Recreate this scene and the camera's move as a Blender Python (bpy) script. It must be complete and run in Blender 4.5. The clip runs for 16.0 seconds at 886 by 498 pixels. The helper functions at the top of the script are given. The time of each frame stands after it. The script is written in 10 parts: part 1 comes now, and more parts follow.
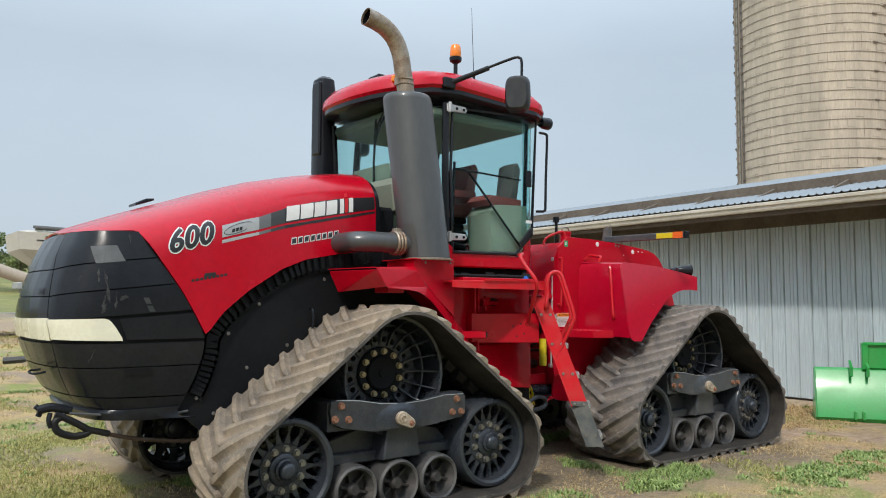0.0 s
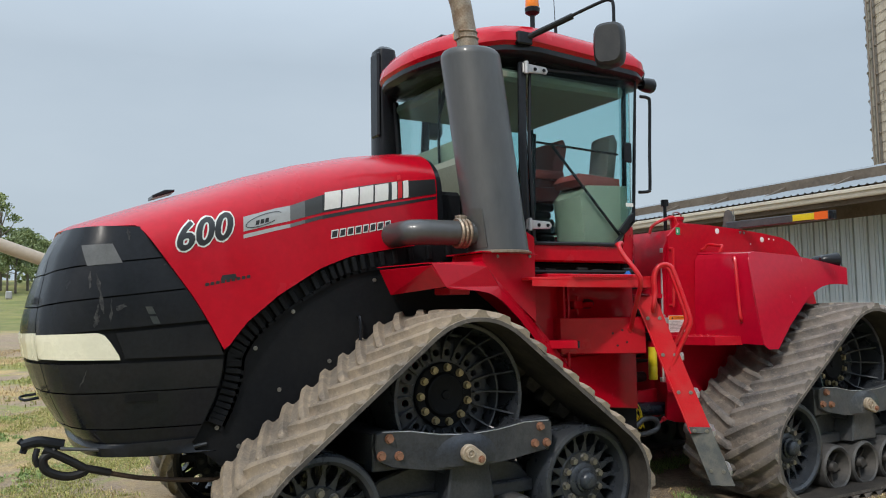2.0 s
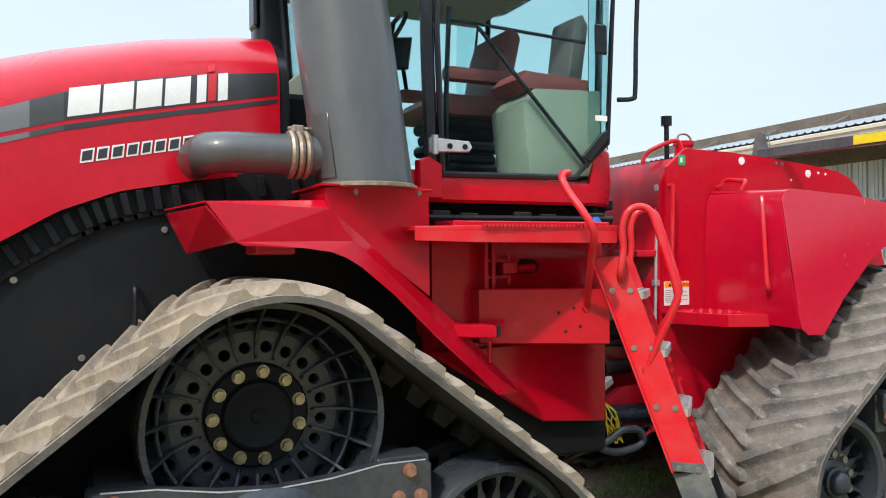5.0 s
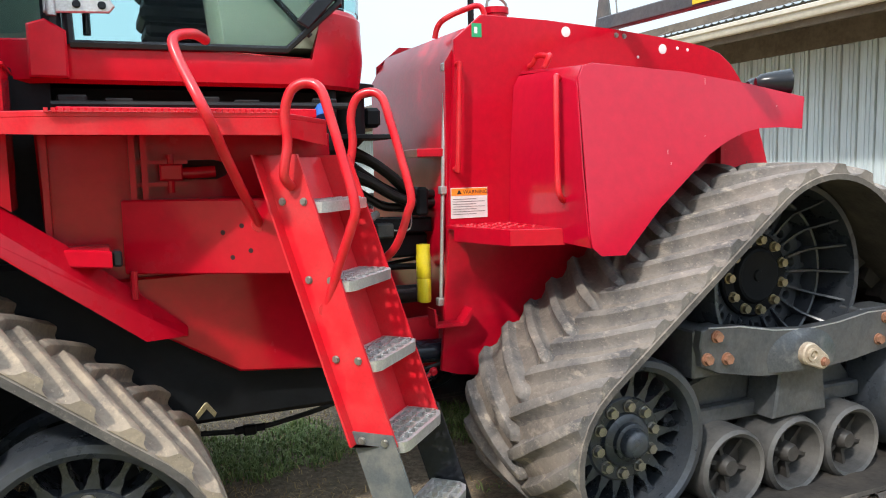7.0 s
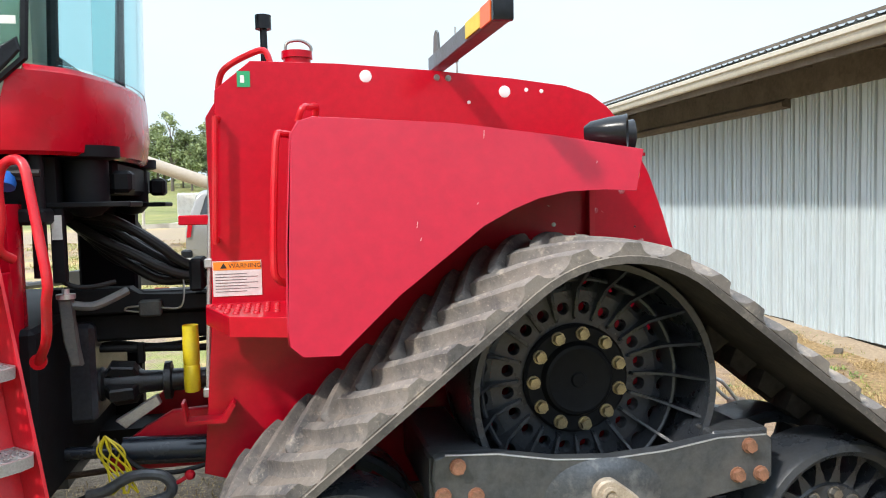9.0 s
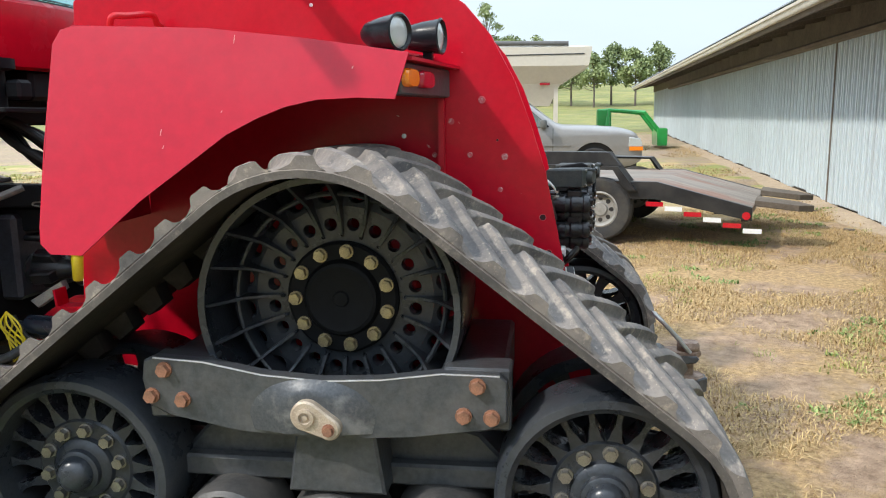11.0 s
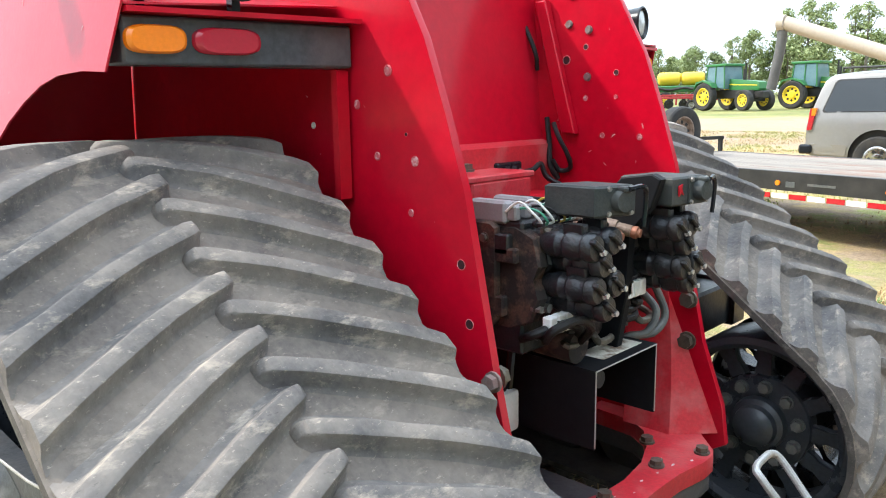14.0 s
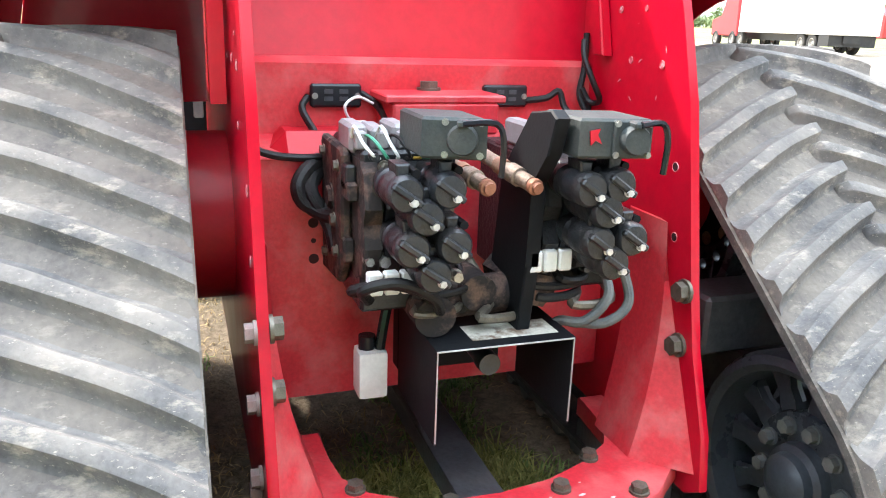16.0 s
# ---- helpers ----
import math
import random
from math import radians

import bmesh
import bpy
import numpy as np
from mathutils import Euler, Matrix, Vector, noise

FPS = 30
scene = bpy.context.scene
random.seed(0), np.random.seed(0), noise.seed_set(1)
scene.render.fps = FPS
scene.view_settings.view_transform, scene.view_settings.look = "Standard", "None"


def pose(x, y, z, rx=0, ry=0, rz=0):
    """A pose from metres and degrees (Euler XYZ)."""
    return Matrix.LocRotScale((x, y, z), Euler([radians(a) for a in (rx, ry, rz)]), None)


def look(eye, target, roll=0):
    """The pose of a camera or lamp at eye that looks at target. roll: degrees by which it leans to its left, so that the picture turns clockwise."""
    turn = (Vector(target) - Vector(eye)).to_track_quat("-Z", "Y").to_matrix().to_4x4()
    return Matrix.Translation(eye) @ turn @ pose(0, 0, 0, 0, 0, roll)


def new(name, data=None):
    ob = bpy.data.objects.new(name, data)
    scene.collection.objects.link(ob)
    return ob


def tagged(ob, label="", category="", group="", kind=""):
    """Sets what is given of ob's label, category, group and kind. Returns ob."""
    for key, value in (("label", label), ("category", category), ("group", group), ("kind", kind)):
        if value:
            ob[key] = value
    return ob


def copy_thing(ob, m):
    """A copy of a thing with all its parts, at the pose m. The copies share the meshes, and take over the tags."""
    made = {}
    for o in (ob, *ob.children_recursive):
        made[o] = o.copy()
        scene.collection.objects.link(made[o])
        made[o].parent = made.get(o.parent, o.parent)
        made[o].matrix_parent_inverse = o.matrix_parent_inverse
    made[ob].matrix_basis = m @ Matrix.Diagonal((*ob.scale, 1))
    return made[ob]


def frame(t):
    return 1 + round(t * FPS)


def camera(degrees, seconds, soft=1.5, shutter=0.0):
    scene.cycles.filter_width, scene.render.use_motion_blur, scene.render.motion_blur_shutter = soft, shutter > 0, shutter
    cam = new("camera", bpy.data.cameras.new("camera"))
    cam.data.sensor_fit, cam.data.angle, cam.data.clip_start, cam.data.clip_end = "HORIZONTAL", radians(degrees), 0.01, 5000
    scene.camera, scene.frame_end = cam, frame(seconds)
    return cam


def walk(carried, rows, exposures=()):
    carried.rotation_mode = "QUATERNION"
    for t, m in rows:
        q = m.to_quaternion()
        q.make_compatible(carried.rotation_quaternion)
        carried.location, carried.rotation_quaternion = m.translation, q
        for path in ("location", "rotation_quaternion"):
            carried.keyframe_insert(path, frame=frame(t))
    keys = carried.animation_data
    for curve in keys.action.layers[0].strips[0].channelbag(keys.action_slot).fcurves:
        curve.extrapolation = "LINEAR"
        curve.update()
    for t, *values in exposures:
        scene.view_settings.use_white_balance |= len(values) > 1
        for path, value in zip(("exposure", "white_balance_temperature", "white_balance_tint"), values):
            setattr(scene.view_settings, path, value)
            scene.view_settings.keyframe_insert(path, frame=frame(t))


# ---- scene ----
cam = camera(59.4, 16.0, soft=1.05)
PATH = [
    (0, (-3.37, -6.354, 1.614), (-2.157, -4.771, 1.752), 0.2),
    (0.5, (-3.169, -6.225, 1.583), (-2.068, -4.568, 1.79), 0.4),
    (1, (-2.94, -6.044, 1.619), (-1.941, -4.348, 1.977), 0.2),
    (1.5, (-2.73, -5.767, 1.619), (-1.726, -4.084, 2.018), -0.5),
    (2, (-2.442, -5.5, 1.611), (-1.462, -3.763, 1.761), -0.9),
    (2.5, (-2.196, -5.221, 1.614), (-1.357, -3.407, 1.541), -0.6),
    (3, (-1.975, -4.862, 1.674), (-1.269, -2.996, 1.538), 0.7),
    (3.2, (-1.875, -4.735, 1.687), (-1.193, -2.86, 1.539), 1.1),
    (5.3, (-0.448, -4.156, 1.677), (0.429, -2.358, 1.704), -0.5),
    (5.5, (-0.315, -4.095, 1.664), (0.563, -2.298, 1.662), -0.2),
    (6, (0.094, -3.992, 1.683), (0.941, -2.183, 1.594), -0.3),
    (6.5, (0.565, -3.991, 1.645), (1.426, -2.193, 1.481), -0.7),
    (7, (1.016, -3.933, 1.624), (1.829, -2.118, 1.407), -1.2),
    (7.5, (1.457, -3.917, 1.657), (2.094, -2.031, 1.461), -1.4),
    (8, (1.919, -3.91, 1.681), (2.383, -1.987, 1.392), -0.1),
    (8.5, (2.422, -3.866, 1.73), (2.893, -1.965, 1.323), 0.6),
    (9, (2.837, -3.872, 1.734), (3.248, -1.919, 1.612), -1.3),
    (9.5, (3.318, -3.867, 1.724), (3.64, -1.896, 1.632), -3.4),
    (10, (3.836, -3.881, 1.722), (4.105, -1.908, 1.538), -3.5),
    (10.2, (4.028, -3.915, 1.703), (4.201, -1.938, 1.459), -3.0),
    (12.3, (5.286, -3.181, 1.696), (4.485, -1.386, 1.33), -0.7),
    (12.5, (5.369, -3.037, 1.693), (4.509, -1.265, 1.347), -1.2),
    (13, (5.643, -2.675, 1.653), (4.614, -0.995, 1.31), -2.7),
    (13.5, (5.837, -2.317, 1.645), (4.679, -0.728, 1.279), -2.0),
    (14, (5.9, -1.982, 1.676), (4.541, -0.561, 1.309), -0.9),
    (14.5, (6.056, -1.617, 1.641), (4.597, -0.342, 1.145), -0.2),
    (15, (6.129, -1.202, 1.603), (4.632, -0.062, 0.925), 1.6),
    (15.5, (6.157, -0.88, 1.6), (4.512, 0.004, 0.885), 2.3),
    (16, (6.283, -0.712, 1.641), (4.471, -0.079, 1.078), 2.0),
]
walk(cam, [(t, look(eye, target, roll)) for t, eye, target, roll in PATH],
     [(0, -0.30), (0.5, -0.36), (1, -0.54), (1.5, -0.66), (2, -0.45), (2.5, -0.15), (3.2, 0.05), (5.5, 0.30), (6.5, 0.44), (7.5, 0.5), (8, 0.56), (8.5, 0.88), (9, 0.45), (9.5, 0.12), (10, 0.14),
      (12.5, 0.74), (13, 0.84), (14, 0.90), (14.5, 1.08), (15, 1.42), (15.5, 1.72), (16, 1.86)])

# ---------------------------------------------------------------- world, sun, exposure
world = bpy.data.worlds.new("sky")
scene.world = world
world.use_nodes = True
wn, wl = world.node_tree.nodes, world.node_tree.links
wn.clear()
w_out = wn.new("ShaderNodeOutputWorld")
w_bg = wn.new("ShaderNodeBackground")
w_sky = wn.new("ShaderNodeTexSky")
w_sky.sky_type = "NISHITA"
w_sky.sun_disc = False
SUN_DIR = Vector((-0.58, -0.42, 0.70)).normalized()
w_sky.sun_elevation = math.asin(SUN_DIR.z)
w_sky.sun_rotation = math.atan2(SUN_DIR.x, SUN_DIR.y)
w_sky.air_density, w_sky.dust_density, w_sky.ozone_density = 1.4, 3.0, 1.5
w_tc = wn.new("ShaderNodeTexCoord")
w_map = wn.new("ShaderNodeMapping")
w_map.inputs["Scale"].default_value = (1.0, 1.0, 2.6)
w_noise = wn.new("ShaderNodeTexNoise")
w_noise.inputs["Scale"].default_value = 1.7
w_noise.inputs["Detail"].default_value = 5.0
w_noise.inputs["Roughness"].default_value = 0.55
w_ramp = wn.new("ShaderNodeValToRGB")
w_ramp.color_ramp.elements[0].position, w_ramp.color_ramp.elements[0].color = 0.34, (6.0, 7.15, 8.35, 1)
w_ramp.color_ramp.elements[1].position, w_ramp.color_ramp.elements[1].color = 0.68, (6.8, 7.95, 9.1, 1)
w_mix = wn.new("ShaderNodeMix")
w_mix.data_type = "RGBA"
w_mix.inputs["Factor"].default_value = 0.86
wl.new(w_tc.outputs["Generated"], w_map.inputs["Vector"])
wl.new(w_map.outputs["Vector"], w_noise.inputs["Vector"])
wl.new(w_noise.outputs["Fac"], w_ramp.inputs["Fac"])
wl.new(w_sky.outputs["Color"], w_mix.inputs["A"])
wl.new(w_ramp.outputs["Color"], w_mix.inputs["B"])
w_sep = wn.new("ShaderNodeSeparateXYZ")
w_lift = wn.new("ShaderNodeMapRange")
w_lift.inputs["From Min"].default_value, w_lift.inputs["From Max"].default_value = 0.30, 0.95
w_lift.inputs["To Min"].default_value, w_lift.inputs["To Max"].default_value = 1.02, 2.7
w_mul = wn.new("ShaderNodeMix")
w_mul.data_type, w_mul.blend_type = "RGBA", "MULTIPLY"
w_mul.inputs["Factor"].default_value = 1.0
wl.new(w_tc.outputs["Generated"], w_sep.inputs["Vector"])
wl.new(w_sep.outputs["Z"], w_lift.inputs["Value"])
wl.new(w_mix.outputs["Result"], w_mul.inputs["A"])
wl.new(w_lift.outputs["Result"], w_mul.inputs["B"])
wl.new(w_mul.outputs["Result"], w_bg.inputs["Color"])
wl.new(w_bg.outputs["Background"], w_out.inputs["Surface"])
w_bg.inputs["Strength"].default_value = 0.110
sun = new("sun", bpy.data.lights.new("sun", "SUN"))
sun.data.energy, sun.data.angle, sun.data.color = 2.75, radians(2.5), (1.0, 0.95, 0.87)
sun.matrix_world = look(SUN_DIR * 40, (0, 0, 0))


# ---------------------------------------------------------------- materials
def mat(name, base, rough=0.5, metal=0.0, dirt=None, dirt_amount=0.0, scale=3.0, var=0.15, bump=0.0, bump_scale=60.0,
        coat=0.0, random=0.0, streak=None, spec=0.5, patch=(0.42, 0.72)):
    """A painted, rubber or metal surface: base colour with broad and fine variation, dirt patches, and fine relief."""
    m = bpy.data.materials.new(name)
    m.use_nodes = True
    n, l = m.node_tree.nodes, m.node_tree.links
    b = n["Principled BSDF"]
    b.inputs["Metallic"].default_value = metal
    b.inputs["Coat Weight"].default_value = coat
    b.inputs["Coat Roughness"].default_value = 0.12
    b.inputs["Specular IOR Level"].default_value = spec
    tc = n.new("ShaderNodeTexCoord")
    vec = tc.outputs["Object"]
    if streak:
        mp = n.new("ShaderNodeMapping")
        mp.inputs["Scale"].default_value = streak
        l.new(vec, mp.inputs["Vector"])
        vec = mp.outputs["Vector"]
    big, fine = n.new("ShaderNodeTexNoise"), n.new("ShaderNodeTexNoise")
    for node, s, d in ((big, scale, 6.0), (fine, scale * 11, 5.0)):
        node.inputs["Scale"].default_value, node.inputs["Detail"].default_value = s, d
        node.inputs["Roughness"].default_value = 0.62
        l.new(vec, node.inputs["Vector"])
    mr = n.new("ShaderNodeMapRange")
    mr.inputs["From Min"].default_value, mr.inputs["From Max"].default_value = 0.3, 0.7
    mr.inputs["To Min"].default_value, mr.inputs["To Max"].default_value = 1 - var, 1 + var
    l.new(fine.outputs["Fac"], mr.inputs["Value"])
    col = n.new("ShaderNodeMix")
    col.data_type, col.blend_type = "RGBA", "MULTIPLY"
    col.inputs["Factor"].default_value = 1.0
    col.inputs["A"].default_value = (*base, 1)
    if random:
        oi = n.new("ShaderNodeObjectInfo")
        rr = n.new("ShaderNodeMapRange")
        rr.inputs["To Min"].default_value, rr.inputs["To Max"].default_value = 1 - random, 1 + random
        l.new(oi.outputs["Random"], rr.inputs["Value"])
        mul = n.new("ShaderNodeMath")
        mul.operation = "MULTIPLY"
        l.new(rr.outputs["Result"], mul.inputs[0])
        l.new(mr.outputs["Result"], mul.inputs[1])
        l.new(mul.outputs["Value"], col.inputs["B"])
    else:
        l.new(mr.outputs["Result"], col.inputs["B"])
    out = col.outputs["Result"]
    rough_out = None
    if dirt:
        dm = n.new("ShaderNodeMapRange")
        dm.inputs["From Min"].default_value, dm.inputs["From Max"].default_value = patch
        dm.inputs["To Max"].default_value = dirt_amount
        l.new(big.outputs["Fac"], dm.inputs["Value"])
        dmix = n.new("ShaderNodeMix")
        dmix.data_type = "RGBA"
        dmix.inputs["B"].default_value = (*dirt, 1)
        l.new(dm.outputs["Result"], dmix.inputs["Factor"])
        l.new(out, dmix.inputs["A"])
        out = dmix.outputs["Result"]
        rm = n.new("ShaderNodeMapRange")
        rm.inputs["To Min"].default_value, rm.inputs["To Max"].default_value = rough, min(1.0, rough + 0.45)
        l.new(dm.outputs["Result"], rm.inputs["Value"])
        rough_out = rm.outputs["Result"]
    l.new(out, b.inputs["Base Color"])
    if rough_out:
        l.new(rough_out, b.inputs["Roughness"])
    else:
        b.inputs["Roughness"].default_value = rough
    if bump:
        bn = n.new("ShaderNodeTexNoise")
        bn.inputs["Scale"].default_value, bn.inputs["Detail"].default_value = bump_scale, 6.0
        l.new(tc.outputs["Object"], bn.inputs["Vector"])
        bp = n.new("ShaderNodeBump")
        bp.inputs["Strength"].default_value, bp.inputs["Distance"].default_value = bump, 0.01
        l.new(bn.outputs["Fac"], bp.inputs["Height"])
        l.new(bp.outputs["Normal"], b.inputs["Normal"])
    return m


def glass(name, tint, rough=0.0):
    m = bpy.data.materials.new(name)
    m.use_nodes = True
    b = m.node_tree.nodes["Principled BSDF"]
    b.inputs["Base Color"].default_value = (*tint, 1)
    b.inputs["Roughness"].default_value = rough
    b.inputs["Transmission Weight"].default_value = 1.0
    b.inputs["IOR"].default_value = 1.12
    return m


def rubber(name, base, dust, worn):
    """Weathered rubber: smeared dust, pale scuffs along the ridges, small cracks and a lumpy skin."""
    m = mat(name, base, 0.78, 0, dust, 0.75, 5.0, 0.22, 0.30, 55, random=0.10, spec=0.3, patch=(0.36, 0.70))
    n, l = m.node_tree.nodes, m.node_tree.links
    b = n["Principled BSDF"]
    tc = n.new("ShaderNodeTexCoord")
    src = b.inputs["Base Color"].links[0].from_socket
    for scale, lo, hi, amount, colour in ((17.0, 0.55, 0.68, 0.5, worn), (120.0, 0.60, 0.72, 0.55, tuple(c * 1.25 for c in worn)), (75.0, 0.62, 0.72, 0.55, (0.035, 0.032, 0.03))):
        mp = n.new("ShaderNodeMapping")
        mp.inputs["Scale"].default_value = (1.0, 0.45, 1.0)
        mp.inputs["Location"].default_value = (scale, 2.0, 5.0)
        t = n.new("ShaderNodeTexNoise")
        t.inputs["Scale"].default_value, t.inputs["Detail"].default_value, t.inputs["Roughness"].default_value = scale, 7.0, 0.7
        r = n.new("ShaderNodeMapRange")
        r.inputs["From Min"].default_value, r.inputs["From Max"].default_value, r.inputs["To Max"].default_value = lo, hi, amount
        x = n.new("ShaderNodeMix")
        x.data_type = "RGBA"
        x.inputs["B"].default_value = (*colour, 1)
        l.new(tc.outputs["Object"], mp.inputs["Vector"])
        l.new(mp.outputs["Vector"], t.inputs["Vector"])
        l.new(t.outputs["Fac"], r.inputs["Value"])
        l.new(r.outputs["Result"], x.inputs["Factor"])
        l.new(src, x.inputs["A"])
        src = x.outputs["Result"]
    l.new(src, b.inputs["Base Color"])
    return m


M_RED = mat("red_paint", (0.475, 0.002, 0.015), 0.22, 0, (0.45, 0.012, 0.028), 0.20, 1.6, 0.09, 0.02, 90, 0.35, spec=0.2)
M_RED_WORN = mat("weathered_red_paint", (0.45, 0.002, 0.016), 0.28, 0, (0.42, 0.022, 0.036), 0.26, 2.4, 0.10, 0.03, 70, 0.25, spec=0.2, patch=(0.45, 0.75))
M_RED_FENDER = mat("waxed_red_fender_paint", (0.44, 0.002, 0.022), 0.28, 0, (0.42, 0.020, 0.040), 0.24, 1.8, 0.09, 0.02, 70, 0.65, spec=0.2, patch=(0.45, 0.75))
# dusty red of the rear parts, its colour also lightened for skylight
M_RED_SKYLIT = mat("dusty_chipped_red_paint", (0.52, 0.024, 0.036), 0.42, 0, (0.56, 0.22, 0.20), 0.50, 7.0, 0.14, 0.08, 70, 0.1, spec=0.4, patch=(0.46, 0.74))
M_RED_IN = mat("red_paint_satin", (0.48, 0.003, 0.016), 0.40, 0, (0.30, 0.05, 0.045), 0.25, 3.0, 0.08, 0.03, 90, 0.1, spec=0.3)
M_RED_BRIGHT = mat("red_rail_paint", (0.56, 0.008, 0.018), 0.3, 0, (0.45, 0.09, 0.08), 0.3, 9.0, 0.08, 0.04, 120, 0.2, spec=0.35)
M_BLACK = mat("black_plastic", (0.011, 0.0125, 0.016), 0.20, 0, (0.032, 0.031, 0.032), 0.18, 3.5, 0.2, 0.05, 140, spec=0.28)
M_PANEL = mat("black_panel", (0.007, 0.008, 0.010), 0.55, 0, (0.034, 0.031, 0.028), 0.20, 2.5, 0.2, 0.05, 90, spec=0.14)
M_IRON = mat("black_iron", (0.034, 0.039, 0.050), 0.32, 0.2, (0.135, 0.13, 0.125), 0.32, 5.0, 0.28, 0.15, 80)
M_STEELBLK = mat("dusty_black_steel", (0.060, 0.066, 0.075), 0.33, 0.2, (0.17, 0.158, 0.145), 0.42, 4.0, 0.28, 0.12, 60)
M_ROLLER = mat("dusty_roller_rubber", (0.024, 0.023, 0.023), 0.5, 0, (0.10, 0.084, 0.07), 0.5, 5.0, 0.3, 0.2, 60, patch=(0.38, 0.66))
M_RUBBER = rubber("dusty_rubber", (0.115, 0.098, 0.087), (0.265, 0.222, 0.183), (0.37, 0.31, 0.25))
M_LUG = rubber("worn_rubber_lug", (0.098, 0.091, 0.089), (0.285, 0.245, 0.21), (0.49, 0.41, 0.325))
# front tracks: some more dust, and warm sunlight put into the colour
M_RUBBER_SUNLIT = rubber("tan_dusted_rubber", (0.14, 0.12, 0.10), (0.32, 0.265, 0.205), (0.42, 0.35, 0.27))
M_LUG_SUNLIT = rubber("tan_dusted_lug", (0.165, 0.138, 0.112), (0.38, 0.302, 0.215), (0.46, 0.365, 0.26))
M_BOSS = mat("scuffed_black_steel", (0.065, 0.071, 0.080), 0.33, 0.2, (0.26, 0.255, 0.25), 0.6, 9.0, 0.25, 0.12, 60, patch=(0.50, 0.66))
M_BELTSIDE = rubber("cut_belt_edge", (0.050, 0.046, 0.044), (0.15, 0.132, 0.115), (0.24, 0.205, 0.175))
M_ROLLTYRE = mat("dusty_roller_tyre", (0.046, 0.046, 0.047), 0.45, 0, (0.18, 0.162, 0.145), 0.5, 4.0, 0.25, 0.2, 60, patch=(0.38, 0.66))
M_WHEEL = mat("blue_black_wheel_paint", (0.032, 0.038, 0.048), 0.27, 0.1, (0.095, 0.093, 0.092), 0.32, 6.0, 0.28, 0.12, 80)
M_TYRE = mat("tyre_rubber", (0.02, 0.02, 0.021), 0.8, 0, (0.10, 0.085, 0.065), 0.5, 4.0, 0.2, 0.2, 60)
M_INBELT = mat("inner_belt_rubber", (0.030, 0.027, 0.025), 0.85, 0, (0.11, 0.092, 0.075), 0.5, 3.0, 0.25, 0.2, 60, spec=0.2)
M_MUFF = mat("graphite_muffler_paint", (0.056, 0.059, 0.063), 0.42, 0.2, (0.13, 0.12, 0.11), 0.3, 2.0, 0.12, 0.08, 120, 0.45, streak=(1, 1, 0.3))
M_PIPE = mat("weathered_exhaust_steel", (0.36, 0.31, 0.25), 0.45, 0.75, (0.17, 0.085, 0.04), 0.9, 7.0, 0.25, 0.15, 60)
M_ZINC = mat("yellow_zinc_bolt", (0.42, 0.36, 0.22), 0.38, 0.85, (0.16, 0.13, 0.10), 0.6, 30.0, 0.25, 0.1, 90)
M_BOLT = mat("steel_bolt", (0.34, 0.33, 0.31), 0.35, 0.9, (0.16, 0.14, 0.12), 0.5, 30.0, 0.2)
M_RUST = mat("rusty_bolt", (0.33, 0.16, 0.10), 0.6, 0.4, (0.16, 0.10, 0.07), 0.6, 30.0, 0.25, 0.2, 90)
M_TAN = mat("bare_casting", (0.50, 0.42, 0.33), 0.5, 0.3, (0.25, 0.18, 0.12), 0.6, 18.0, 0.2, 0.2, 80)
M_ALU = mat("cast_aluminium", (0.60, 0.60, 0.60), 0.38, 0.8, (0.30, 0.28, 0.26), 0.4, 14.0, 0.15, 0.15, 120)
M_HYD = mat("black_hydraulic_casting", (0.020, 0.022, 0.026), 0.28, 0.3, (0.085, 0.065, 0.05), 0.28, 16.0, 0.35, 0.25, 90)
M_HYDBR = mat("rust_brown_casting", (0.105, 0.060, 0.044), 0.5, 0.3, (0.018, 0.017, 0.018), 0.9, 15.0, 0.35, 0.25, 90, patch=(0.40, 0.54))
M_HOSE = mat("hydraulic_hose", (0.010, 0.010, 0.011), 0.45, 0, (0.04, 0.036, 0.03), 0.3, 12.0, 0.2, 0.2, 150, spec=0.25)
M_GREYBOX = mat("grey_connector", (0.075, 0.082, 0.084), 0.5, 0, (0.28, 0.25, 0.2), 0.4, 12.0, 0.15, 0.1, 120)
M_COVER = mat("dark_connector_cover", (0.034, 0.040, 0.040), 0.55, 0, (0.13, 0.12, 0.10), 0.35, 14.0, 0.2, 0.15, 120, spec=0.3)
M_GRIMYLABEL = mat("worn_brown_label", (0.58, 0.54, 0.46), 0.7, 0, (0.13, 0.07, 0.04), 0.9, 11.0, 0.15, 0.05, 90, patch=(0.50, 0.62))
M_COPPER = mat("copper_fitting", (0.34, 0.14, 0.085), 0.55, 0.4, (0.22, 0.12, 0.08), 0.5, 30.0, 0.2)
M_WHITE = mat("white_plastic", (0.72, 0.72, 0.70), 0.5, 0, (0.36, 0.34, 0.31), 0.4, 9.0, 0.06)
M_DECAL = mat("white_decal", (0.75, 0.75, 0.74), 0.4, 0, (0.5, 0.48, 0.45), 0.3, 6.0, 0.04)
M_SILVER = mat("silver_decal", (0.50, 0.51, 0.52), 0.35, 0.4, (0.35, 0.34, 0.33), 0.3, 6.0, 0.05)
M_CHARCOAL = mat("charcoal_decal", (0.018, 0.019, 0.021), 0.3, 0, None, 0, 4.0, 0.1, coat=0.3)
M_YELLOW = mat("yellow_plastic", (0.70, 0.55, 0.015), 0.4, 0, (0.4, 0.33, 0.1), 0.3, 12.0, 0.08)
